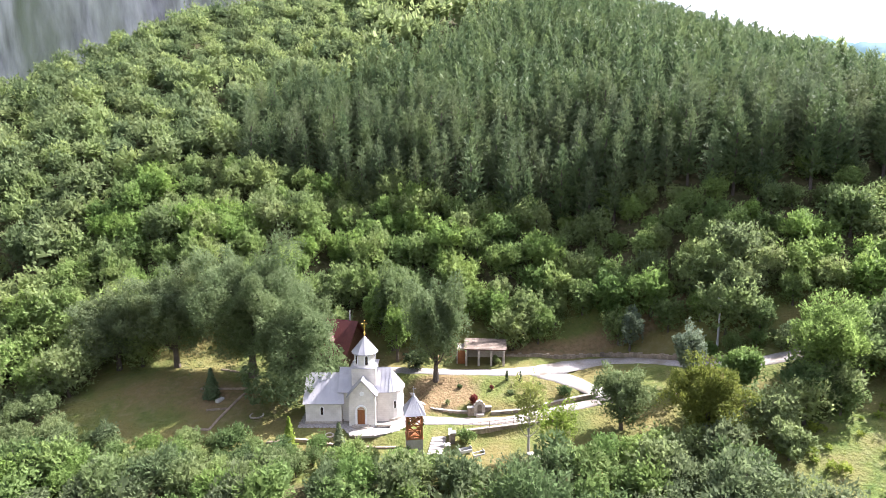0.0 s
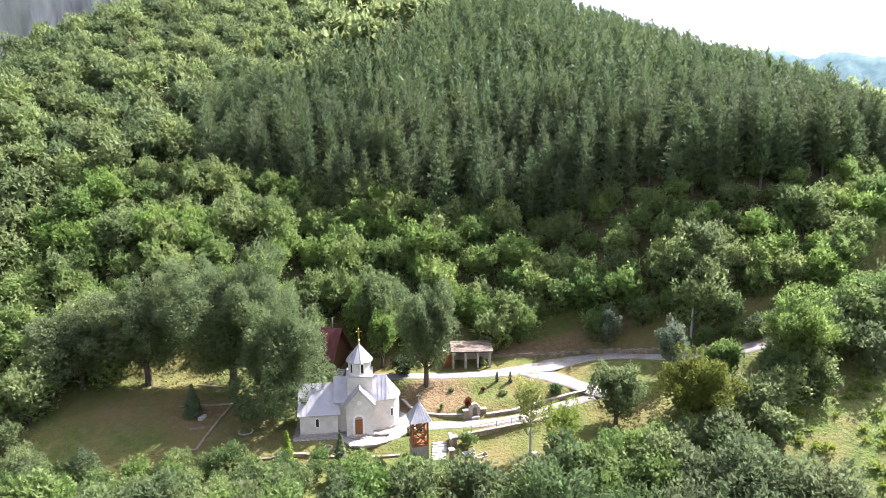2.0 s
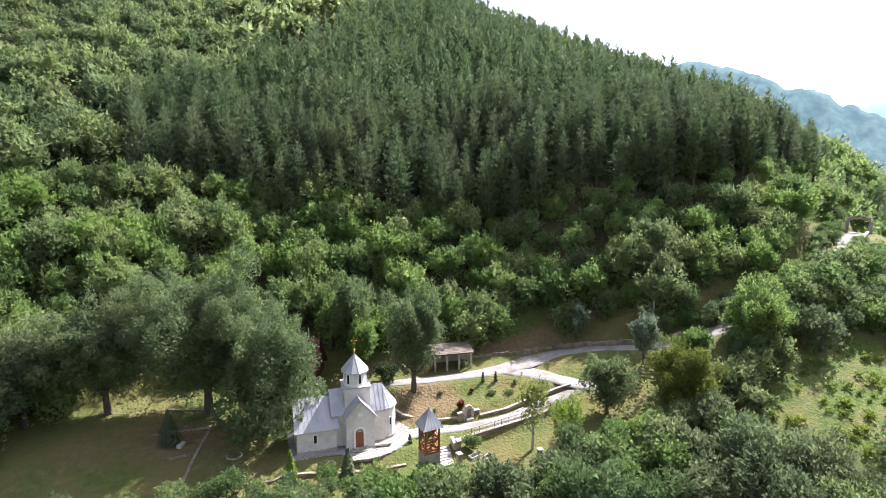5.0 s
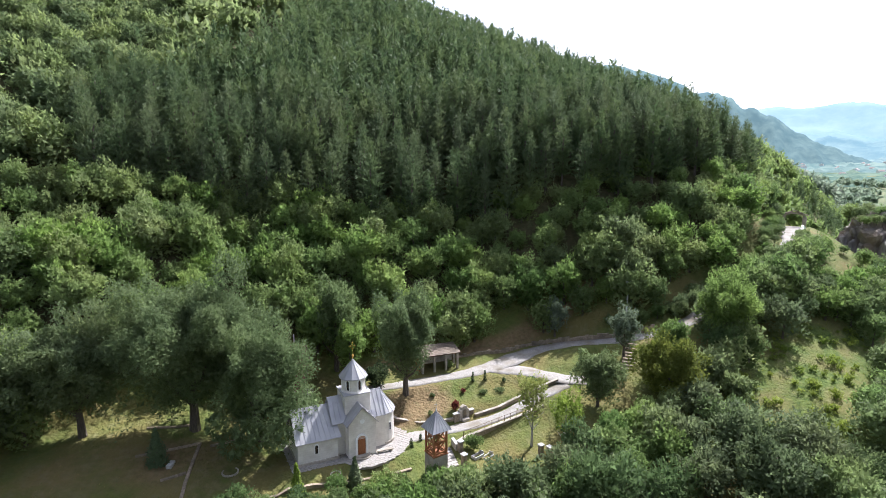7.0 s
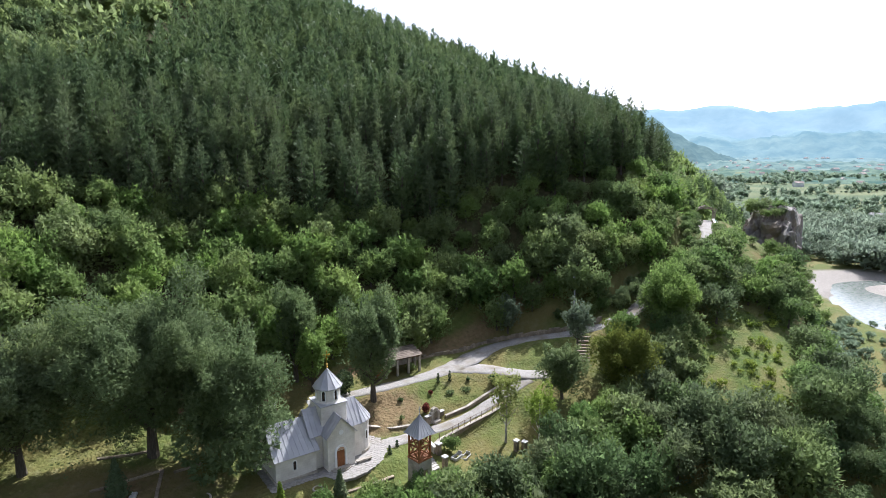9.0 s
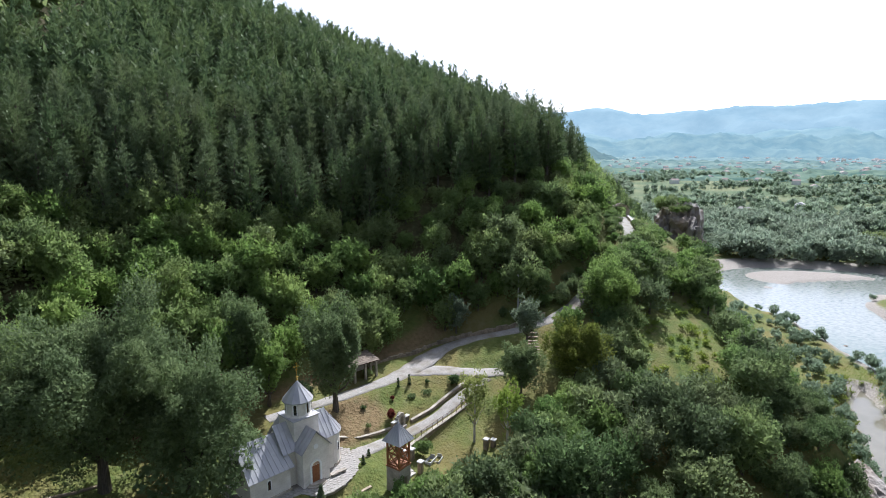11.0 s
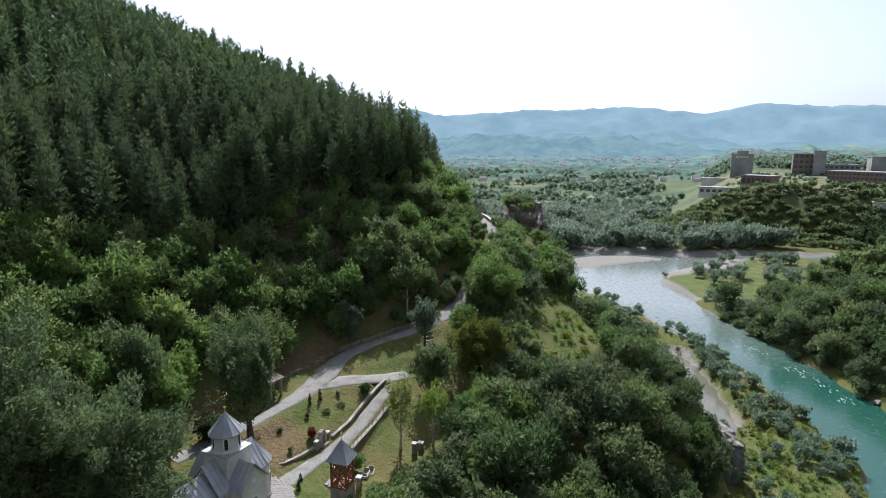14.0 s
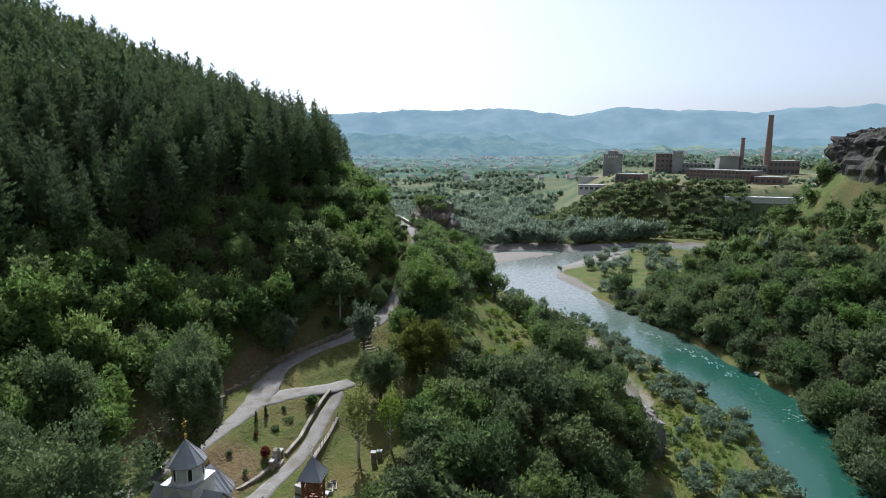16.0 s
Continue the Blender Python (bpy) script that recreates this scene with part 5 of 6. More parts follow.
def rail_fence():
    c = thing("fence", "thin dark metal railing along the terrace wall", "fence")
    way = [(2.6, 68.4, -1.06), (7, 68.9, -0.74), (12, 69.2, -0.22), (15.5, 69.6, 0.3)]
    pts = []
    for p, q in zip(way, way[1:]):
        k = max(1, int((q[0] - p[0]) / 0.9))
        pts += [tuple(p[i] + (q[i] - p[i]) * j / k for i in range(3)) for j in range(k)]
    pts.append(way[-1])
    me = None
    for p in pts:
        if me is None:
            ob = part("post", boxed(-0.025, 0.025, -0.025, 0.025, 0, 0.85), WOOD_DARK, c)
            me = ob.data
        else:
            ob = part("post", me, None, c)
        ob.matrix_local = pose(*p)
    for p, q in zip(pts, pts[1:]):
        for z in (0.42, 0.8):
            bm = bmesh.new()
            beam(bm, (p[0], p[1], p[2] + z), (q[0], q[1], q[2] + z), 0.03)
            part("rail", bm, WOOD_DARK, c)


rail_fence()


# ---- single trees ----
BIG = [
    ("old_tree", "huge old broad-leaved tree with grey-green leaves beside the church", -20.9, 77.2, 18.0, 7.6, 42000, 0.15, LEAF_BIG, -0.06),
    ("old_tree", "huge old broad-leaved tree with a wide grey-green crown", -28.0, 81.2, 22.5, 8.8, 50000, 0.155, LEAF_BIG, 0.0),
    ("old_tree", "large dark broad-leaved tree with a bare lower trunk", -40.0, 83.2, 17.0, 7.2, 28000, 0.16, LEAF_GREY, 0.06),
    ("old_tree", "large broad-leaved tree with a dense rounded crown", -49.0, 83.5, 14.0, 6.8, 20000, 0.165, LEAF_GREY, 0.02),
    ("tall_tree", "tall slender grey-green tree above the lawn", -1.0, 78.9, 16.2, 5.0, 20000, 0.15, LEAF_BIG, 0.04),
    ("tall_tree", "tall grey-green tree behind the church", -8.0, 89.0, 16.0, 3.8, 9500, 0.155, LEAF_BIG, 0.12),
    ("young_tree", "light green young tree behind the church", -7.0, 85.5, 10.5, 3.0, 4030, 0.18, LEAF[1], 0.1),
    ("round_tree", "fresh green round tree beside the drive", 21.6, 65.5, 9.3, 3.7, 8500, 0.14, LEAF[0], -0.05),
    ("olive_tree", "olive-yellow dense round tree on the slope", 30.0, 61.6, 10.2, 5.5, 16000, 0.145, LEAF_YELLOW, -0.08),
    ("round_tree", "bright green spreading tree beside the road", 45.2, 64.6, 12.0, 5.6, 13000, 0.165, LEAF_ACACIA, 0.04),
    ("silver_tree", "silvery grey-green tree beside the road", 32.2, 72.3, 8.8, 2.9, 4200, 0.16, LEAF_SILVER, 0.12),
    ("silver_tree", "silvery young tree on the bank above the road", 28.5, 84.7, 7.6, 2.8, 3600, 0.16, LEAF_SILVER, 0.1),
    ("birch", "thin light yellow-green birch with pale stems", 10.2, 64.4, 11.0, 2.2, 2300, 0.15, LEAF_LIME, 0.2),
    ("birch", "sparse yellow-green birch with bare pale twigs", 12.8, 61.0, 9.0, 2.6, 2000, 0.15, LEAF_LIME, 0.2),
    ("young_tree", "fresh green young tree on the bank below the road", 36.4, 67.2, 7.0, 2.8, 2325, 0.23, LEAF[0], 0.0),
    ("young_tree", "bright green bushy young tree on the meadow edge", 35.6, 55.2, 5.0, 2.7, 2325, 0.213, LEAF[1], 0.0),
    ("dark_shrub", "dense dark green evergreen shrub behind the church", -4.0, 82.6, 3.6, 2.3, 1705, 0.197, SPRUCE, 0.0),
]
for i, (nm, lab, x, y, h, r, n, size, leaves, low) in enumerate(BIG):
    put(tree_maker(nm, lab, "tree", "", 200 + i, h, r, n, size, leaves, BARK_PALE if nm == "birch" else BARK, low, 34 if nm == "old_tree" else 26, limbs=5,
                   skirt=16 if i == 0 else 0, stem=0.16 if nm == "birch" else None, inner=0.02 if nm == "birch" else 0.14, bumps=0.42), x, y)


def conifer(name, label, x, y, h, r, n, size, leaves=SPRUCE, power=0.9):
    """A narrow cone of drooping sprays round a stem."""
    rng = np.random.RandomState(int(abs(x * 10) + abs(y)))
    c = thing(name, label, "conifer", at=(x, y, ground_z(x, y) - 0.05))
    bm = bmesh.new()
    tube(bm, [(0, 0, -0.2), (0, 0, h * 0.9)], [0.03 * h, 0.01], 6)
    part("trunk", bm, BARK, c)
    f = rng.rand(n) ** 1.3
    ang = rng.rand(n) * math.tau
    rr = r * (1 - f) ** power * (0.5 + 0.5 * rng.rand(n)) * (0.72 + 0.4 * np.sin(ang * 5 + f * 40) ** 2) * (0.75 + 0.35 * ((f * 8) % 1)) + 0.03
    pts = np.stack([rr * np.cos(ang), rr * np.sin(ang), h * (0.04 + 0.95 * f)], 1)
    nor = np.stack([np.cos(ang), np.sin(ang), np.full(n, 0.7)], 1)
    part("crown", quad_mesh("crown", leaf_quads(rng, pts, nor, size, 0.35), leaves), leaves, c)


conifer("spruce", "small dark green spruce on the dry grass", -32.2, 76.2, 4.4, 1.5, 1500, 0.2, NEEDLES)
conifer("spruce", "small blue-green spruce in front of the church", -12.6, 65.3, 3.8, 1.2, 1000, 0.2, NEEDLES)
conifer("spruce", "yellow-green young conifer at the paved corner", -18.8, 66.0, 4.2, 1.0, 900, 0.2, LEAF_LIME)
conifer("cypress", "small dark green cypress on the lawn", 9.05, 77.9, 1.5, 0.3, 300, 0.09, SPRUCE, 0.5)
conifer("cypress", "small dark green cypress on the lawn", 10.9, 77.6, 1.6, 0.32, 300, 0.09, SPRUCE, 0.5)
conifer("cypress", "small dark green cypress beside the path", -4.3, 69.0, 1.2, 0.35, 260, 0.09, SPRUCE, 0.5)
conifer("cypress", "small green cypress at the end of the path", -2.6, 70.1, 0.9, 0.3, 200, 0.08, SPRUCE, 0.5)

shrubs = [("shrub", "dark red-leaved shrub above the fountain", 4.1, 73.7, 1.6, 0.75, 588, 0.106, RED_LEAF),
          ("shrub", "clipped round dark green bush at the end of the wall", 16.4, 73.8, 1.7, 1.1, 840, 0.114, LEAF[2]),
          ("shrub", "tiny reddish shrub on the lawn", 6.8, 76.6, 0.9, 0.4, 224, 0.0704, RED_LEAF),
          ("shrub", "tiny dark shrub on the lawn", 2.4, 77.4, 0.7, 0.45, 224, 0.0792, LEAF[2]),
          ("shrub", "small green shrub on the lawn", 9.4, 75.4, 0.6, 0.8, 280, 0.088, LEAF[0]),
          ("shrub", "small green shrub on the lawn", 11.8, 74.8, 0.6, 1.0, 308, 0.088, LEAF[0]),
          ("shrub", "small green shrub on the lawn", 13.4, 76.4, 0.8, 0.4, 168, 0.0792, LEAF[2]),
          ("shrub", "leafy green shrub inside the shelter", 8.0, 83.6, 1.4, 0.8, 448, 0.114, LEAF[1]),
          ("shrub", "green bush behind the stone gate post", 2.9, 66.4, 2.2, 1.3, 784, 0.141, LEAF[1]),
          ("shrub", "leafy creeper climbing the bell tower", -4.4, 62.4, 2.6, 0.8, 500, 0.132, LEAF[0]),
          ("shrub", "green shrub on the bank behind the shelter", 13.0, 88.6, 1.6, 1.2, 588, 0.132, LEAF[0]),
          ("bush", "dense green bush at the foot of the bell tower", -5.6, 60.9, 3.0, 1.5, 900, 0.14, LEAF[0]),
          ("bush", "light green bush at the foot of the bell tower", -3.4, 60.4, 2.7, 1.4, 900, 0.14, LEAF[1]),
          ("bush", "mid-green bush below the short stair", -1.0, 60.9, 2.8, 1.6, 900, 0.14, LEAF[0]),
          ("shrub", "small rose bush beside the path", 0.6, 74.2, 0.9, 0.4, 224, 0.0704, LEAF[0])]
for i, (nm, lab, x, y, h, r, n, size, leaves) in enumerate(shrubs):
    put(tree_maker(nm, lab, "shrub", "", 260 + i, h, r, n, size, leaves, low=0.0, clumps=8, limbs=3, stem=0.03), x, y, dz=-0.05)

# thicket in front of the terrace
thicket_kinds = [tree_maker("thicket_tree", lab, "tree", "trees below the terrace", 300 + i, 5.5, 2.7, 1250, 0.18, mt, low=0.0, clumps=26, limbs=0)
                 for i, (lab, mt) in enumerate((("mid-green bushy tree below the terrace", LEAF[0]), ("fresh green bushy tree below the terrace", LEAF[0]),
                                                ("light green bushy tree below the terrace", LEAF[1]), ("dark green bushy tree below the terrace", LEAF[2])))]
SINGLE = [(b_[2], b_[3]) for b_ in BIG]


def off_road(x, y):
    d, z, w = near_line(np.array([x]), np.array([y]), ROAD)
    return d[0], z[0]


def thicket_zone(x, y):
    top = line(x, (-90, 79), (-57, 76), (-49, 71), (-44, 67), (-34, 66), (-30, 65), (-22, 65.4), (-14, 64.6), (-7, 63), (-6, 60.2), (0, 59.6), (3, 60), (8, 57.5), (15, 57.5), (19, 59.5), (25, 60.5), (33, 60), (37, 62), (46, 66), (60, 68.5), (70, 69), (76, 65), (86, 66), (104, 66))
    low = line(x, (-90, 53), (-15, 50), (0, 40), (12, 30), (30, 28), (46, 28), (52, 32), (58, 40), (65, 47), (78, 54), (90, 59), (105, 63), (120, 68))
    meadow = math.hypot((x - 44) / 15, (y - 51.5 - 0.1 * (x - 44)) / 6.6) < 1
    bank = math.hypot((x - 55) / 11, (y - 55.5) / 5.5) < 1
    return low < y < top and land(x, y) > -14 and not meadow and not bank and min(math.hypot(x - a_, y - b_) for a_, b_ in SINGLE) > 3.4


hedge = scatter(18, -78, 4, 57.5, 78, 2.6, lambda x, y: thicket_zone(x, y) and y > line(x, (-78, 60), (-10, 59.5), (0, 57.5)))
front = scatter(13, -78, 104, 12, 92, 3.6, thicket_zone)
front = [p for p in front if not (p[0] < 4 and p[1] > line(p[0], (-78, 60), (-10, 59.5), (0, 57.5)))]
front.sort(key=lambda p: -p[1] - 8 * smooth01((p[0] - 20) / 20))
for x, y, u, t in hedge:
    if x > -46:
        put(thicket_kinds[int(u * 991) % 4], x, y, 0.45 + 0.35 * u, t)
def tall_zone(x, y):
    return x > 8 and y < line(x, (8, 51), (24, 51), (34, 47), (46, 42), (60, 45), (70, 58), (80, 62))


lower = scatter(27, 8, 100, 22, 66, 5.4, lambda x, y: thicket_zone(x, y) and tall_zone(x, y))
front = [p for p in front if not tall_zone(p[0], p[1])]
deep_kinds = [tree_maker("bushy_tree", lab, "tree", "trees on the slope above the river", 340 + i, 8.0, 3.9, 2600, 0.19, mt, low=-0.05, clumps=44, limbs=0)
              for i, (lab, mt) in enumerate((("mid-green tree on the slope above the river", LEAF[0]), ("dark green tree on the slope above the river", LEAF[2]),
                                             ("deep green tree on the slope above the river", LEAF[2])))]
for x, y, u, t in lower:
    s = 0.7 + 0.55 * u
    if x > 68:
        s = min(s, 0.62)
    s *= 1 - 0.5 * smooth01((x - 30) / 10) * smooth01((42 - y) / 6)
    put(deep_kinds[int(u * 991) % 3], x, y, s, t)
for x, y, u, t in front[:95]:
    s = 0.75 + 0.6 * u
    if 68 < x < 98:
        s = min(s, (line(x, (68, 21), (84, 18.5), (92, 14), (98, 8)) - ground_z(x, y)) / 5.5)
    if s > 0.25:
        put(thicket_kinds[int(u * 991) % 4], x, y, s, t)
lip = scatter(30, 28, 62, 26, 43, 2.9, lambda x, y: thicket_zone(x, y) and tall_zone(x, y))
low_broad = [crown_quads(np.random.RandomState(80 + i), 6.0, 2.9, 900, 0.21, 0.0, 18) for i in range(4)]
wood("lip_thicket", "dense dark green thicket along the edge above the backwater", lip, low_broad, (0.45, 0.75), LEAF[2])
wood("hedge_thicket", "dense green thicket beside the dry meadow", [p for p in hedge if p[0] <= -46], low_broad, (0.45, 0.75), LEAF[0])
for k, nm in enumerate(("thicket", "thicket_light")):
    if len(front) > 96 + k:
        wood(nm, "dense green thicket on the slope above the river", [p for p in front[95 + k::2] if p[0] < 68 or p[1] < 70], low_broad, (0.75, 1.25), (LEAF[0], LEAF[2])[k])
roadside = scatter(14, 46, 88, 64, 86, 2.5, lambda x, y: 1.3 < off_road(x, y)[0] < 5.6 and y < line(x, (46, 72.2), (54, 72.4), (62, 73), (70.8, 74.6), (78, 78), (88, 84.5)))
for x, y, u, t in roadside:
    d, z = off_road(x, y)
    s = (z + line(x, (46, 5.0), (58, 5.0), (66, 4.0), (74, 2.6), (80, 1.6), (88, 0.4)) + 1.4 * u - ground_z(x, y)) / 5.5
    if s > 0.25:
        put(thicket_kinds[(1, 0, 1)[int(u * 983) % 3]], x, y, s, t)
verge = scatter(16, 36, 101, 72, 100, 2.5, lambda x, y: 1.9 < near_line(np.array([x]), np.array([y]), ROAD)[0][0] < 5.0 and y > line(x, (36, 76.6), (46, 72.2), (62, 73), (78, 78), (98, 92)))
for x, y, u, t in verge:
    put(thicket_kinds[int(u * 991) % 4], x, y, 0.38 + 0.3 * u, t)
left_trees = scatter(15, -95, -44, 60, 88, 5.2, lambda x, y: y > 74 + 0.3 * (x + 60) or x < -62)
for x, y, u, t in left_trees:
    put(slope_kinds[int(u * 983) % 5], x, y, 0.8 + 0.5 * u, t)


# grass and weeds that stand up from the ground
def tufts(name, label, places_n, seed, keep, x0, x1, y0, y1, height, leaves):
    rng = np.random.RandomState(seed)
    P = np.stack([rng.uniform(x0, x1, places_n), rng.uniform(y0, y1, places_n)], 1)
    P = P[keep(P[:, 0], P[:, 1])]
    n = len(P)
    t, hh = rng.rand(n) * math.tau, height * (0.4 + 0.6 * rng.rand(n) + 1.2 * rng.rand(n) ** 8)
    u = np.stack([np.cos(t), np.sin(t), np.zeros(n)], 1) * (hh * 0.7)[:, None]
    base = np.stack([P[:, 0], P[:, 1], land(P[:, 0], P[:, 1]) - 0.05], 1)
    lean = np.stack([rng.normal(size=n), rng.normal(size=n), np.zeros(n)], 1) * (hh * 0.4)[:, None]
    tip = base + lean + np.array([0, 0, 1.0]) * hh[:, None]
    q = np.stack([base - u * 0.3, base + u * 0.3, tip], 1)
    return tagged(new(name, quad_mesh(name, q, leaves)), label, "grass", kind="stuff")


GRASS = leaf_mat("grass_blades", (0.09, 0.125, 0.028), (0.15, 0.17, 0.045), 0.1)
GRASS_FRESH = leaf_mat("fresh_grass_blades", (0.13, 0.185, 0.035), (0.20, 0.25, 0.055), 0.1)
GRASS_DRY = leaf_mat("dry_grass_blades", (0.16, 0.13, 0.05), (0.24, 0.19, 0.08), 0.1)


def clear(x, y):
    ways = np.minimum(np.minimum(near_line(x, y, ROAD)[0], near_line(x, y, BRANCH)[0]), near_line(x, y, PATH)[0])
    return (ways > 1.9) & ~((x > -20.5) & (x < -3) & (y > 66.5) & (y < 78.2))


tufts("lawn_grass", "short uneven grass round the church", 14000, 1, clear, -48, 26, 63, 86, 0.13, GRASS)
tufts("dry_grass", "dry yellow grass on the bank and lawn", 12000, 2, lambda x, y: clear(x, y) & ((np.hypot(x + 38, (y - 77) * 1.6) < 11) | (np.hypot(x, (y - 76.5) * 1.4) < 8) | (y > 84.6)),
      -50, 44, 66, 94, 0.16, GRASS_DRY)
tufts("meadow_grass", "tall green grass and weeds in the meadow", 60000, 3, lambda x, y: (np.hypot((x - 45) / 19, (y - 51 - 0.15 * (x - 45)) / 8) < 1) | (np.hypot((x - 55) / 13, (y - 55.5) / 7) < 1), 24, 70, 40, 64, 0.13, GRASS_FRESH)
tufts("bank_grass", "green grass and weeds on the river flat", 46000, 4, lambda x, y: (land(x, y) > -16.2) & (land(x, y) < -13.6), 25, 120, 0, 45, 0.3, GRASS_FRESH)


weed_bush = [crown_quads(np.random.RandomState(130 + i), 1.6, 1.1, 90, 0.16, -0.1, 9) for i in range(3)]
weeds = scatter(28, 26, 68, 42, 63, 1.5, lambda x, y: (math.hypot((x - 44) / 16, (y - 51.5) / 7.5) < 1 or math.hypot((x - 55) / 12, (y - 55.5) / 6.2) < 1) and noise.noise(Vector((x * 0.3, y * 0.4, 7.7))) > 0.02)
wood("meadow_weeds", "tall weeds and small bushes standing in the meadow", weeds, weed_bush, (0.25, 0.9), GRASS_FRESH, "weeds")
flat_weeds = scatter(29, 34, 112, 0, 40, 1.9, lambda x, y: -16.3 < land(x, y) < -13.4 and noise.noise(Vector((x * 0.16, y * 0.22, 1.7))) > 0.0)
wood("bank_weeds", "tall weeds on the river flat", flat_weeds, weed_bush, (0.3, 1.0), GRASS_FRESH, "weeds")


# ---- river banks and distance ----
south_kinds = [tree_maker("bank_tree", lab, "tree", "trees on the far bank", 400 + i, 9.0, 4.3, 1250, 0.3, mt, low=-0.02, clumps=38, limbs=0)
               for i, (lab, mt) in enumerate((("deep green tree on the steep far bank", LEAF[2]), ("mid-green tree on the steep far bank", LEAF[0]), ("dark green tree on the steep far bank", LEAF[2]),
                                              ("grey-green tree on the steep far bank", LEAF_GREY)))]


def over_river(x, y):
    return max((x - 103) * 0.45 - (y + 1) * 0.89, -(y + 8))


def open_slope(x, y):
    """The grassy top of the far hill, with few low trees and a crag."""
    return x > 122 and y < -24 and (math.hypot(x - 165, y + 56) < 15 or math.sin(x * 0.33 + y * 0.2) + math.sin(y * 0.4 - x * 0.15) < -0.35)


def river_meadow(x, y):
    """The flat green on the inside of the bend, with a few trees."""
    return x > 140 and y > line(x, (140, 19), (160, 15), (178, 10), (200, 3), (240, -10)) and math.sin(x * 0.21 + 0.6) + math.sin(y * 0.33) < 1.35


south = scatter(17, 30, 205, -75, 34, 6.0, lambda x, y: over_river(x, y) > 0.0 and (x < 175 or land(x, y) > -12) and not open_slope(x, y) and not river_meadow(x, y))
south.sort(key=lambda p: over_river(p[0], p[1]))
for x, y, u, t in south[:200]:
    put(south_kinds[int(u * 977) % 4], x, y, (0.55 if x > 122 and y < -24 else 0.75) + 0.6 * u * u, t)
if len(south) > 200:
    wood("bank_wood", "green broad-leaved wood on the far hillside", south[200:], crest_broad, (0.6, 1.1), LEAF[0])
brush_kinds = [crown_quads(np.random.RandomState(150 + i), 3.6, 2.3, 150, 0.32, -0.1, 12, wild=0.25) for i in range(3)]
brush = scatter(37, 118, 208, -78, 12, 3.6, lambda x, y: over_river(x, y) > 2 and land(x, y) > -12 and noise.noise(Vector((x * 0.09, y * 0.11, 2.2))) > -0.22 and math.hypot(x - 166, y + 55) > 15)
for k, nm in enumerate(("hill_brush", "hill_brush_dark")):
    wood(nm, "dense green brushwood on the far hillside", brush[k::2], brush_kinds, (0.45, 1.25), (LEAF[0], LEAF[2])[k], "bushes")
willow = [crown_quads(np.random.RandomState(90 + i), 4.0, 2.3, 300, 0.26, 0.0, 10, wild=0.2) for i in range(3)]


def off(x, y, way):
    return near_line(np.array([x]), np.array([y]), way)[0][0]


bushes = scatter(19, 30, 165, -2, 76, 3.2, lambda x, y: -16.3 < land(x, y) < (-13.5 if x < 100 else -7) and y < line(x, (30, 30), (46, 26), (58, 39), (78, 53), (105, 63), (165, 90)) and off(x, y, RIVER) > 10.5
                 and off(x, y, POND) > 3.4 and (math.sin(x * 0.31 + y * 0.2) + math.sin(y * 0.43 - x * 0.17)) > -0.25)
wood("willow_scrub", "grey-green willow scrub on the gravelly river bank", bushes, willow, (0.3, 0.95), LEAF_WILLOW, "bushes")
edge = scatter(26, 40, 150, -18, 40, 2.8, lambda x, y: -6.0 < over_river(x, y) < 1.5 and off(x, y, RIVER) > 8.4 + 0.02 * (x - 60))
wood("bank_scrub", "grey-green bushes hanging over the water of the far bank", edge, willow, (0.5, 1.3), LEAF_GREY, "bushes")
island = scatter(20, 150, 262, -30, 50, 7.5, lambda x, y: off(x, y, RIVER) > 14 and land(x, y) > -16.3 and (math.sin(x * 0.13) + math.sin(y * 0.23 + 1)) > 0.1)
wood("island_scrub", "green bushes on the river meadow", island, willow, (0.5, 1.7), LEAF_WILLOW, "bushes")
mid_broad = [crown_quads(np.random.RandomState(98 + i), 9.0, 4.5, 330, 0.52, 0.0, 14, wild=0.13) for i in range(3)]
grove = scatter(21, 200, 400, -75, 230, 6.3, lambda x, y: math.sin(x * 0.07 + 1) + math.sin(y * 0.09) + 0.7 * math.sin(x * 0.19 - y * 0.13) > -0.75 and off(x, y, RIVER) > 12 and land(x, y) > -16.3
                and (x - 231) * 0.82 + (y - 71) * 0.57 > 14 and bar_at(x, y) > 1.6 and (x < 318 or y > 78))
for k, (nm, lv) in enumerate((("riverside_wood", LEAF_WILLOW), ("riverside_wood_green", LEAF_HAZY))):
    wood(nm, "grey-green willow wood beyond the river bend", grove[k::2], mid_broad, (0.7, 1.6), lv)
far_conifers = [pine_quads(np.random.RandomState(160 + i), 15, 2.8, 160, 0.9) for i in range(2)]
scarp = scatter(24, 312, 372, -60, 100, 5.0, lambda x, y: math.sin(x * 0.21) + math.sin(y * 0.17) > -1.6)
wood("scarp_wood", "dense green bushes on the terrace scarp", scarp, [crown_quads(np.random.RandomState(120 + i), 5.0, 3.6, 120, 0.65, 0.0, 9, wild=0.15) for i in range(3)], (0.5, 1.2), LEAF[0], "bushes")
row = scatter(22, 306, 330, -120, -38, 5.0, lambda x, y: True)
wood("conifer_row", "row of dark conifers below the factory", row, far_conifers, (0.95, 1.3), SPRUCE)
tiny = [crown_quads(np.random.RandomState(95 + i), 8.0, 4.2, 64, 1.15, 0.0, 9, wild=0.1) for i in range(4)]
plain_trees = scatter(23, 330, 960, -300, 560, 10.5, lambda x, y: 2.2 * noise.fractal(Vector((x * 0.011, y * 0.016, 3.3)), 0.9, 2.0, 4) > 0.0
                      and not (330 < x < 650 and -200 < y < 64) and land(x, y) > -16.4)
plain_trees.sort(key=lambda p: p[2])
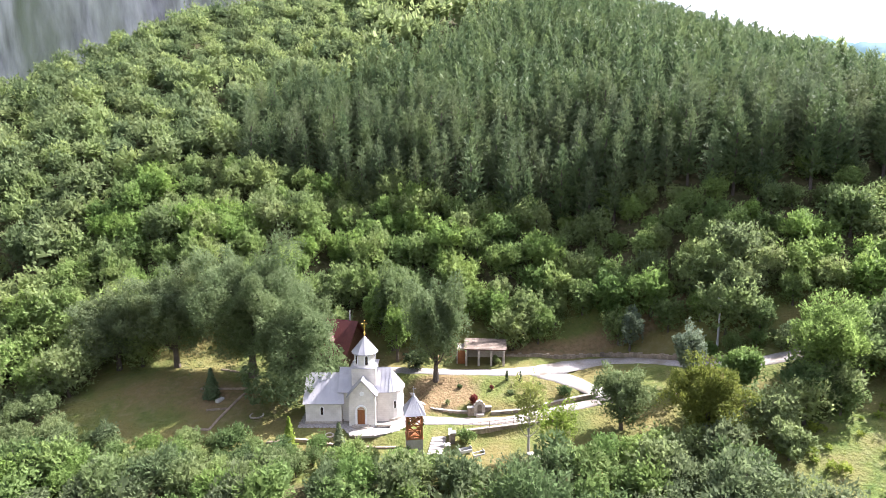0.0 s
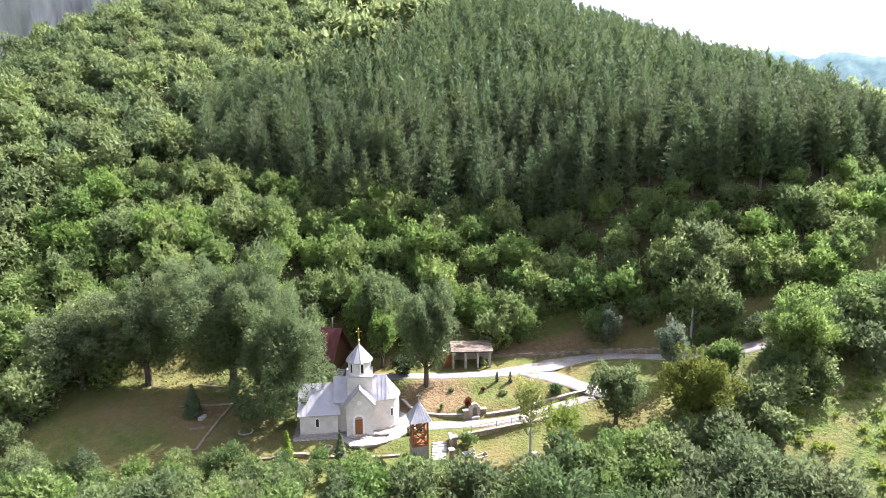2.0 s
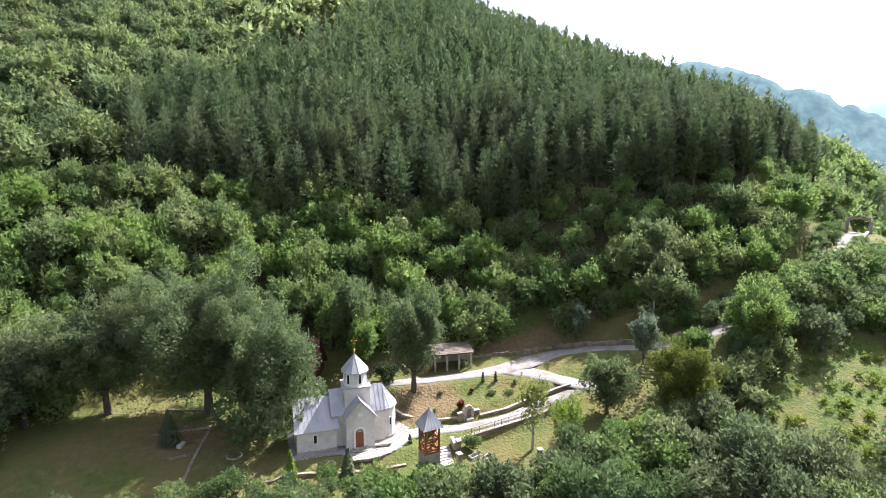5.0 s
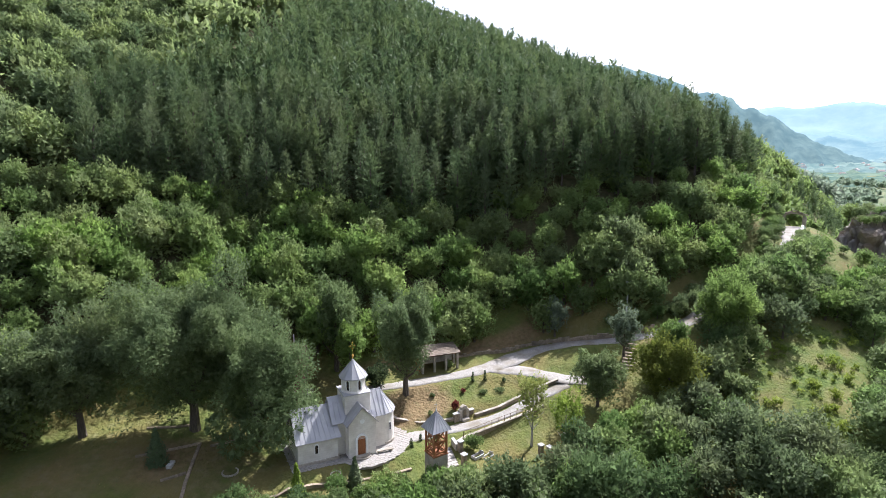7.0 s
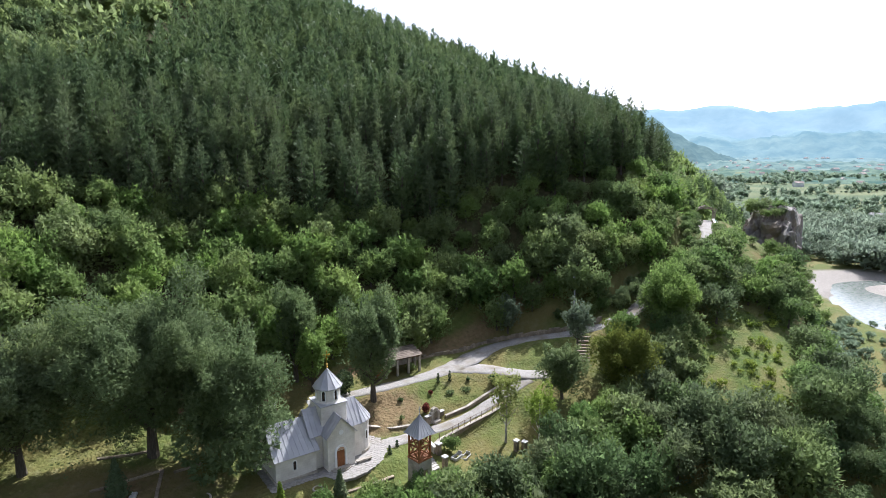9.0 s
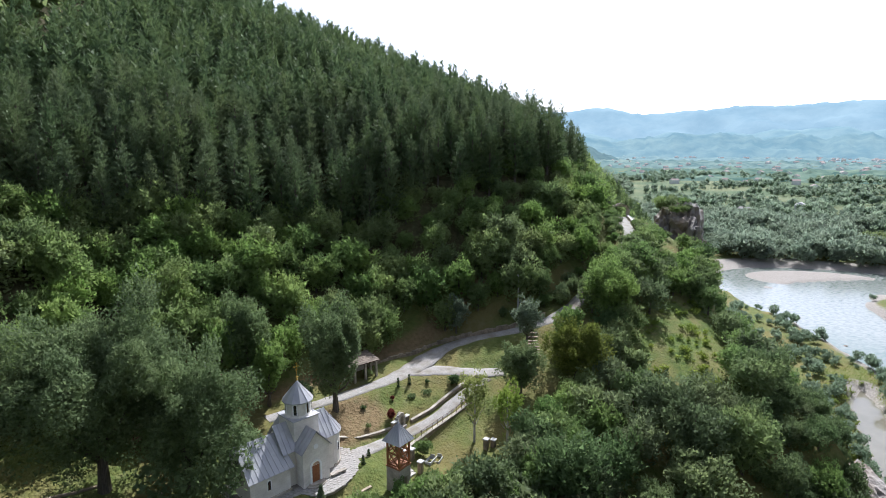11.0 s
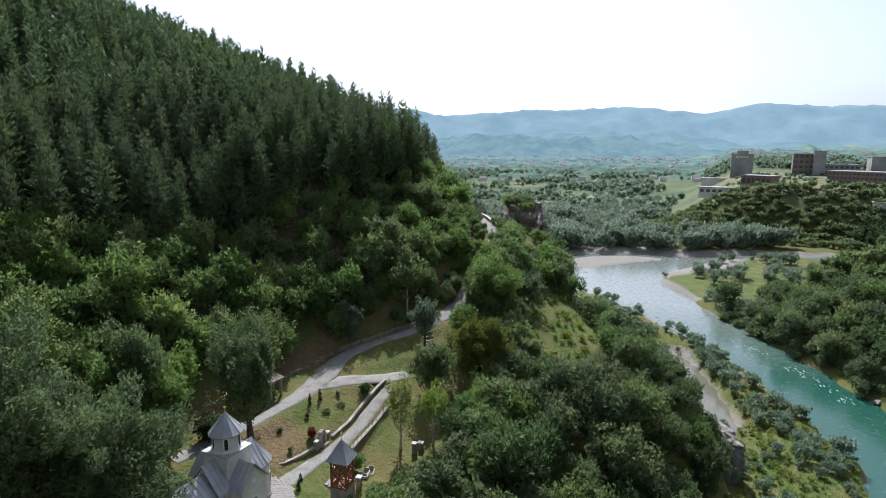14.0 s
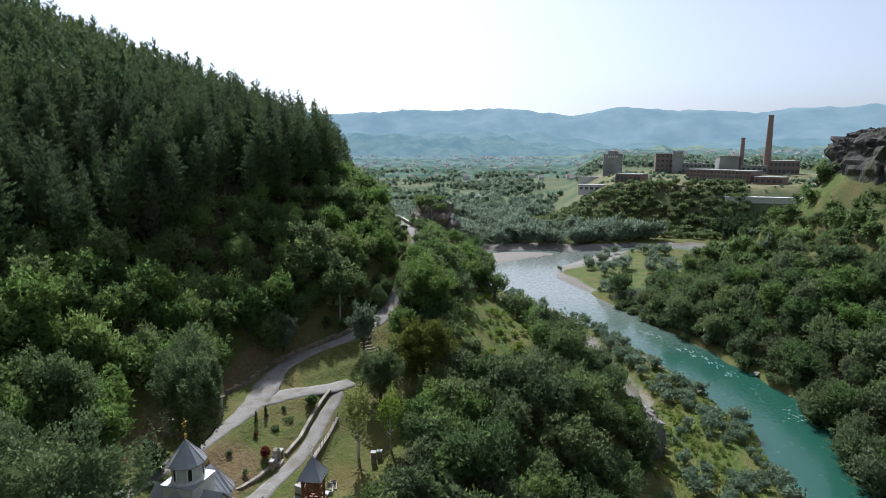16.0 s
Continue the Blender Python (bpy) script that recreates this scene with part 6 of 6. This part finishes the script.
# both halves take pale leaves, so their colour carries the haze
for k, (nm, lv) in enumerate((("valley_trees", LEAF_HAZY), ("valley_trees_grey", LEAF_WILLOW))):
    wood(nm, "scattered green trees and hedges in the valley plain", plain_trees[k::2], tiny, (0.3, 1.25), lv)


yard_bush = [crown_quads(np.random.RandomState(140 + i), 3.0, 2.4, 60, 0.7, -0.1, 8, wild=0.15) for i in range(3)]
yard = scatter(34, 362, 540, -130, 40, 8.0, lambda x, y: noise.noise(Vector((x * 0.05, y * 0.06, 4.4))) > 0.08)
wood("yard_bushes", "low green bushes on the overgrown factory yard", yard, yard_bush, (0.35, 1.0), LEAF_HAZY, "bushes")
# Factory panes are paler than DARK_GLASS: distance haze put into the colour.
FAR_GLASS = mat("hazy_window_glass", (0.06, 0.065, 0.07), (0.13, 0.135, 0.14), 0.4, 0.4)


# ---- the disused factory on its terrace ----
def factory_block(name, label, x, y, w, d, h, material, floors, bays, turn=0.0, roof=None, z=None):
    """A building whose long front looks west: floors of recessed windows between piers, and a flat roof slab."""
    c = thing(name, label, "factory building", at=(x, y, ground_z(x, y) if z is None else z), turn=turn)
    part("wall", boxed(0, d, -w / 2, w / 2, -3, h), material, c)
    part("roof", boxed(-0.5, d + 0.5, -w / 2 - 0.5, w / 2 + 0.5, h, h + 0.5), roof or DUSTY, c)
    pane = pier = None
    fh, bw = h / max(floors, 1), w / max(bays, 1)
    for j in range(bays + 1 if bays else 0):
        if pier is None:
            ob = part("pier", boxed(-0.35, 0, -0.3, 0.3, -3, h), material, c)
            pier = ob.data
        else:
            ob = part("pier", pier, None, c)
        ob.matrix_local = pose(0, -w / 2 + j * bw, 0)
    for i in range(floors):
        for j in range(bays):
            if pane is None:
                ob = part("window", boxed(-0.12, 0.05, -bw * 0.3, bw * 0.3, fh * 0.3, fh * 0.75), FAR_GLASS, c)
                pane = ob.data
            else:
                ob = part("window", pane, None, c)
            ob.matrix_local = pose(0, -w / 2 + (j + 0.5) * bw, i * fh)
    return c


silo = factory_block("silo_tower", "grey concrete factory tower with a painted sign near the roof", 547, 14, 18, 15, 19, DUSTY, 0, 0)
for k in range(5):
    part("sign_bar", boxed(-0.2, -0.02, -4.2 + k * 2.0, -2.9 + k * 2.0, 15.6, 17.4), WHITE_WALL, silo, "pale plain bar of the painted sign")
part("roof_hut", boxed(4, 10, -5, 5, 19.5, 22), DUSTY, silo)
factory_block("brick_hall", "red brick factory annex with tall windows", 388, 9, 19, 12, 6.5, BRICK_RED, 1, 6, turn=-28)
factory_block("frame_building", "ruined multi-storey concrete and brick frame building", 545, -34, 16, 14, 18, BRICK_RED, 4, 4)
factory_block("stair_tower", "bare concrete stair tower of the factory", 540, -45, 9, 12, 20, DUSTY, 0, 0)
factory_block("frame_building", "open grey concrete frame building with empty floors", 545, -62, 26, 14, 9, DUSTY, 2, 7)
factory_block("long_hall", "long four-storey factory hall of brick and concrete", 418, -56, 50, 16, 8.5, BRICK_RED, 3, 18, turn=-42)
factory_block("boiler_house", "tall grey concrete boiler house", 545, -91, 17, 18, 16, DUSTY, 0, 0)
factory_block("pump_house", "low grey concrete block between the two chimneys", 542, -112, 22, 14, 8, DUSTY, 1, 5)
factory_block("power_house", "dark brick power house beside the tall chimney", 545, -138, 25, 20, 12.5, BRICK_RED, 2, 7)
factory_block("shed", "low dark factory shed with a pale roof", 392, -84, 18, 14, 5, BRICK_RED, 1, 5, turn=-30)
factory_block("warehouse", "long low warehouse with a pale sheet roof", 350, -82, 66, 16, 6, WHITE_WALL, 0, 0, roof=WHITE_WALL, z=1.0)
factory_block("office", "low ruined white building at the terrace edge", 420, 32, 24, 12, 4.5, WHITE_WALL, 1, 6)
factory_block("store", "low white store building beside the tower", 560, 36, 22, 12, 6, WHITE_WALL, 0, 0)
for x, y, h, r0, r1, lab in ((548, -124, 54, 3.4, 2.1, "very tall round red-brick factory chimney"), (552, -103, 33.5, 2.4, 1.6, "shorter round red-brick factory chimney")):
    c = thing("chimney", lab, "chimney", at=(x, y, ground_z(x, y)))
    bm = bmesh.new()
    tube(bm, [(0, 0, -2), (0, 0, h * 0.5), (0, 0, h)], [r0, (r0 + r1) / 2, r1], 16)
    part("shaft", bm, BRICK_RED, c)
    bm = bmesh.new()
    tube(bm, [(0, 0, h - 1.4), (0, 0, h + 0.1)], [r1 + 0.25, r1 + 0.3], 16)
    part("rim", bm, BRICK_RED, c)


# ---- village houses in the plain ----
def village(name, label, places, wall_m, roof_m):
    verts, faces, mats = [], [], []
    rng = np.random.RandomState(31)
    for x, y, u, t in places:
        z, k = ground_z(x, y), len(verts)
        w, d, h, r = 8 + 4 * u, 7 + 2 * u, 2.6 + 2.4 * rng.rand(), 2.2
        m = pose(x, y, z, 0, 0, t)
        for v in ((-w, -d, -1), (w, -d, -1), (w, d, -1), (-w, d, -1), (-w, -d, h * 2), (w, -d, h * 2), (w, d, h * 2), (-w, d, h * 2), (-w, 0, h * 2 + r * 2), (w, 0, h * 2 + r * 2)):
            verts.append(tuple(m @ (Vector(v) * 0.5)))
        for f, mi in (((0, 1, 5, 4), 0), ((2, 3, 7, 6), 0), ((1, 2, 6, 9, 5), 0), ((3, 0, 4, 8, 7), 0), ((4, 5, 9, 8), 1), ((6, 7, 8, 9), 1)):
            faces.append(tuple(k + i for i in f)), mats.append(mi)
    me = link_mesh(name, verts, faces, [wall_m, roof_m])
    me.polygons.foreach_set("material_index", mats)
    return tagged(new(name, me), label, "houses", kind="stuff")


homes = scatter(33, 760, 2300, -600, 900, 76, lambda x, y: math.sin(x * 0.006 + 1) + math.sin(y * 0.008) > -0.5 and not (380 < x < 680 and -190 < y < 60))
village("village_houses", "small white houses with red tiled roofs in the valley", homes, WHITE_WALL, TILE_ROOF)
near_house = village("farm_houses", "white farm houses below the wooded spur", [(395, 118, 0.5, 20), (430, 160, 0.3, 70), (505, 140, 0.6, 10)], WHITE_WALL, DUSTY)


# ---- rock outcrops ----
def crag(name, label, x, y, w, d, z0, z1, seed, turn=0.0, material=None, rough=0.28, fine=5, cracks=7.0, deep=1.0, smooth=False):
    """A broken rock face: a block pushed about by noise, split by upright cracks."""
    bm = bmesh.new()
    bmesh.ops.create_icosphere(bm, subdivisions=fine, radius=1.0)
    h = (z1 - z0) / 2
    off_ = Vector((seed, seed * 0.7, 0))
    for v in bm.verts:
        p = v.co.copy()
        q = Vector((math.copysign(abs(p.x) ** 0.6, p.x), math.copysign(abs(p.y) ** 0.6, p.y), math.copysign(abs(p.z) ** 0.7, p.z)))
        up = Vector((p.x * cracks, p.y * cracks, p.z * cracks * 0.16)) + off_
        k = noise.fractal(p * 1.7 + off_, 0.8, 2.1, 4) * rough
        k += deep * ((abs(noise.noise(up)) - 0.25) * 0.30 + (abs(noise.noise(up * 2.6)) - 0.25) * 0.13 + noise.noise(p * cracks * 4 + off_) * 0.035)
        v.co = Vector((q.x * w / 2 * (1 + k), q.y * d / 2 * (1 + k), q.z * h * (1 + 0.35 * k)))
    bmesh.ops.transform(bm, matrix=pose(x, y, (z0 + z1) / 2, 0, 0, turn), verts=bm.verts)
    ob = part(name, bm, material or ROCK, None, smooth=smooth)
    return tagged(ob, label, "rock", kind="structure")


crag("cliff", "dark grey rock cliff above the river bend", 112.5, 81.5, 25, 13, -17, 21.5, 3, 24)
crag("cliff", "grey rock face over the backwater", 48.5, 27.6, 12, 4, -18, -7.5, 9, 35, fine=4)
crag("crag", "dark rocky crag on the far hillside", 169, -58, 40, 22, 6, 45, 11, 15, ROCK_SHADED, fine=5)
caps = scatter(35, 98, 126, 72, 94, 2.6, lambda x, y: math.hypot((x - 109) / 9, (y - 81 - 0.4 * (x - 109)) / 4.2) < 1)
for x, y, u, t in caps:
    ob = put(thicket_kinds[int(u * 991) % 4], x, y, 0.3 + 0.5 * u * u, t)
    ob.matrix_basis = Matrix.Translation((0, 0, max(0, 19.6 - ob.matrix_basis.translation.z))) @ ob.matrix_basis

spur_bushes = scatter(36, 88, 110, 70, 92, 2.6, lambda x, y: off_road(x, y)[0] > 2.4 and y < line(x, (88, 84), (101, 92), (110, 96)) and math.hypot((x - 112) / 12, (y - 82) / 6) > 0.9)
for x, y, u, t in spur_bushes:
    s = (line(x, (88, 16.0), (96, 13.5), (103, 9), (110, 3)) + 1.5 * u - ground_z(x, y)) / 5.5
    if s > 0.2:
        put(thicket_kinds[(1, 0, 1, 2)[int(u * 991) % 4]], x, y, min(s, 1.3), t)

# big stones in the rapids and along the water
rng = np.random.RandomState(41)
for k in range(26):
    u = rng.rand()
    x = 60 + 90 * u
    side = rng.choice((-1, 1, 1))
    y = np.interp(x, [r_[0] for r_ in RIVER], [r_[1] for r_ in RIVER]) + side * (9.5 + rng.rand() * 2.2)
    bm = bmesh.new()
    bmesh.ops.create_icosphere(bm, subdivisions=2, radius=0.3 + 0.7 * rng.rand() ** 2)
    for v in bm.verts:
        v.co *= 1 + 0.35 * noise.noise(v.co * 2 + Vector((k, 0, 0)))
        v.co.z *= 0.6
    o = thing("boulder", "grey boulder at the water's edge", "boulder", "boulders along the river", at=(x, y, max(ground_z(x, y), -17.2)))
    part("stone", bm, ROCK, o)


# white water where the river breaks over stones
rng = np.random.RandomState(51)
verts, faces = [], []
for k in range(110):
    x = (98, 108, 119, 71)[k % 4] + rng.normal() * (4.5, 4.0, 2.5, 2.0)[k % 4]
    y = np.interp(x, [r_[0] for r_ in RIVER], [r_[1] for r_ in RIVER]) - (4.5, 5.0, 3.0, 6.5)[k % 4] + rng.normal() * 1.5
    L, w, t = rng.uniform(0.12, 0.6), rng.uniform(0.04, 0.13), 0.45 + rng.normal() * 0.4
    b0 = len(verts)
    for a_, h_ in ((0, 0.03), (1.2, 0.05), (2.2, 0.03), (3.14, 0.05), (4.2, 0.03), (5.2, 0.04)):
        px, py = L * math.cos(a_), w * math.sin(a_) * rng.uniform(0.6, 1.3)
        verts.append((x + px * math.cos(t) - py * math.sin(t), y + px * math.sin(t) + py * math.cos(t), -17.0 + h_))
    faces.append(tuple(b0 + i for i in range(6)))
tagged(new("foam", link_mesh("foam", verts, faces, mat("white_water", (0.38, 0.46, 0.45), (0.6, 0.66, 0.65), 3.0, 0.6))), "white foam streaks on the rapids", "foam", kind="stuff")


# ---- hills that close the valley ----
def haze_mat(name, c1, c2, strength, sc, solid_=0.25):
    """Distant land, its bright haze put into glow and colour: patches of wood and field, partly lit by the sun."""
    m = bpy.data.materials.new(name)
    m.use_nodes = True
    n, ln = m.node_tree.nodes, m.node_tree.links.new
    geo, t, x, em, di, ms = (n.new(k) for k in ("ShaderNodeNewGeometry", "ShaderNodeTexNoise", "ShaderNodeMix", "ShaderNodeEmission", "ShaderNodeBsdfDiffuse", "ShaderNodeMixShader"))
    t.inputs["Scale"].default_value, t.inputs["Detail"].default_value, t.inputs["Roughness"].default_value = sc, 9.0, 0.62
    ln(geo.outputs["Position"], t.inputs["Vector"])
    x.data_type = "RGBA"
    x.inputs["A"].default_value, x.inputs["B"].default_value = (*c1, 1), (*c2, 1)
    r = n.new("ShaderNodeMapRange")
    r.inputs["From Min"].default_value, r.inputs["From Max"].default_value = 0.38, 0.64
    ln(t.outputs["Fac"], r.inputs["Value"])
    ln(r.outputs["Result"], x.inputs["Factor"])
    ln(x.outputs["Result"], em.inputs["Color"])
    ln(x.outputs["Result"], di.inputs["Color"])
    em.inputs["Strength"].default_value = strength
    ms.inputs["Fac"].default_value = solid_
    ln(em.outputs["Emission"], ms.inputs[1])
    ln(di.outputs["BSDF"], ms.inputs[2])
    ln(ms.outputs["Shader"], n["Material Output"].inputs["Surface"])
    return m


def range_of_hills(name, dist, az0, az1, heights, base, label, material, seed, deep=0.16, rough=0.014):
    """A range seen from far off: a crest that follows the heights, with spurs and hollows on the side towards the valley."""
    k, rows_n = 260, 12
    verts, faces = [], []
    us = np.linspace(0, 1, k + 1)
    crest_h = np.interp(us, np.linspace(0, 1, len(heights)), heights)
    for _ in range(6):
        crest_h[1:-1] = (crest_h[:-2] + 2 * crest_h[1:-1] + crest_h[2:]) / 4
    for i, u in enumerate(us):
        az = radians(az0 + (az1 - az0) * u)
        sx, sy = math.sin(az), math.cos(az)
        top = crest_h[i] + dist * rough * (noise.fractal(Vector((u * 14 + seed, seed, 0)), 0.9, 2.0, 6) + 0.12 * noise.noise(Vector((u * 220, seed, 0))))
        for j in range(rows_n + 1):
            v = j / rows_n
            d = dist * (1 + deep * v)
            spur = noise.fractal(Vector((u * 26 + seed + 0.8 * v, v * 2.2, seed)), 0.9, 2.0, 5)
            z = base + (top - base) * (v ** 0.8) + (top - base) * 0.16 * spur * math.sin(math.pi * v)
            verts.append((-40 + d * sx, 20 + d * sy, z))
        verts.append((-40 + dist * (1 + deep + 0.1) * sx, 20 + dist * (1 + deep + 0.1) * sy, base))
    w = rows_n + 2
    for i in range(k):
        for j in range(w - 1):
            faces.append((i * w + j, i * w + j + 1, (i + 1) * w + j + 1, (i + 1) * w + j))
    return tagged(new(name, link_mesh(name, verts, faces, material, True)), label, "hills", kind="structure")


def tall(dist, el):
    """The height of a crest that stands el degrees over the eye at that distance."""
    return 35 + dist * math.tan(radians(el))


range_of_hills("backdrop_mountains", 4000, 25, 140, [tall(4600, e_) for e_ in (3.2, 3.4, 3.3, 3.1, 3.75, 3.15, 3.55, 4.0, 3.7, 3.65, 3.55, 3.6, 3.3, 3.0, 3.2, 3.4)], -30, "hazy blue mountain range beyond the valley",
               haze_mat("distant_mountains", (0.295, 0.43, 0.495), (0.375, 0.51, 0.56), 0.85, 0.0045, 0.14), 5)
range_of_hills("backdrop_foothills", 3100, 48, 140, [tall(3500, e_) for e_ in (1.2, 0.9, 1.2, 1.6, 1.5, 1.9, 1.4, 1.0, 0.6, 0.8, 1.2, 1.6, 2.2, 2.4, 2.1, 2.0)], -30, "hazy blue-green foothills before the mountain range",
               haze_mat("distant_foothills", (0.245, 0.38, 0.425), (0.33, 0.46, 0.48), 0.85, 0.007, 0.16), 9)
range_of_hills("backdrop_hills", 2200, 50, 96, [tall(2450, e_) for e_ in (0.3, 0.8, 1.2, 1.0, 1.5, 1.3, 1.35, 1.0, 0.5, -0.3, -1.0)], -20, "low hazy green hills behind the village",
               haze_mat("distant_low_hills", (0.20, 0.325, 0.365), (0.30, 0.42, 0.425), 0.85, 0.012, 0.14), 6)
range_of_hills("backdrop_slopes", 1650, 84, 130, [tall(1900, e_) for e_ in (-1.2, -0.3, 0.15, 0.3, 0.1, 0.35, 0.5, 0.4, 0.6, 0.5)], -20, "hazy pale green far slopes and fields behind the factory",
               haze_mat("distant_fields", (0.17, 0.27, 0.245), (0.37, 0.455, 0.34), 0.85, 0.012), 8)
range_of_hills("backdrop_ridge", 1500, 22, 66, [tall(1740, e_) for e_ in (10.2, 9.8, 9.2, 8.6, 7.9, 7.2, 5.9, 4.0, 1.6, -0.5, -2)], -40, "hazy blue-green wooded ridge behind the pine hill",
               haze_mat("distant_ridge", (0.12, 0.195, 0.205), (0.19, 0.275, 0.265), 0.85, 0.03), 7)


range_of_hills("backdrop_shoulder", 520, 14, 47, [tall(600, e_) for e_ in (11.0, 11.0, 10.9, 10.6, 10.1, 9.1, 8.0, 6.6, 4.0, 0.5)], -40, "dark wooded shoulder of the hill beyond the pine wood",
               mat("shoulder_wood", (0.045, 0.072, 0.04), (0.085, 0.118, 0.062), 0.11, 0.95, 2.5, c3=(0.10, 0.135, 0.06), big=0.02), 12, 0.16, 0.004)


def backdrop_plain(name, d0, d1, az0, az1, label, material, seed, lumps):
    """A stretch of the far valley floor: fields, with hedges and groves standing up from it."""
    na, nd = 300, 18
    A, D = np.meshgrid(np.radians(np.linspace(az0, az1, na)), d0 * (d1 / d0) ** np.linspace(0, 1, nd))
    X, Y = -40 + D * np.sin(A), 20 + D * np.cos(A)
    rng = np.random.RandomState(seed)
    grove = np.clip(waves(X, Y, 120, seed) + waves(X, Y, 45, seed + 1) - 0.1, 0, 1)
    Z = land(X, Y) + 1.0 + lumps * grove * rng.uniform(0.3, 1.0, X.shape)
    Z[0] -= 8
    ids = np.arange(na * nd).reshape(nd, na)
    f = np.stack([ids[:-1, :-1], ids[:-1, 1:], ids[1:, 1:], ids[1:, :-1]], -1).reshape(-1, 4)
    return tagged(new(name, link_mesh(name, np.stack([X, Y, Z], -1).reshape(-1, 3).tolist(), f.tolist(), material)), label, "valley", kind="structure")


backdrop_plain("backdrop_valley_near", 900, 1250, 42, 130, "green fields and hedges of the valley floor in thin haze", haze_mat("hazy_fields_near", (0.085, 0.15, 0.125), (0.23, 0.30, 0.215), 0.85, 0.022, 0.45), 61, 7)
backdrop_plain("backdrop_valley_mid", 1250, 1700, 42, 130, "fields and groves of the valley floor in blue haze", haze_mat("hazy_fields_mid", (0.135, 0.22, 0.215), (0.29, 0.375, 0.325), 0.85, 0.017, 0.3), 62, 8)
backdrop_plain("backdrop_valley_far", 1700, 2700, 42, 130, "far end of the valley floor in blue haze", haze_mat("hazy_fields_far", (0.20, 0.305, 0.32), (0.325, 0.43, 0.41), 0.85, 0.012, 0.2), 63, 9)
crag("far_rock_wall", "high pale grey rock wall of the mountain behind", -300, 520, 520, 150, -60, 330, 17, -22, ROCK_PALE, 0.2, 6, 13.0, 0.2, True)
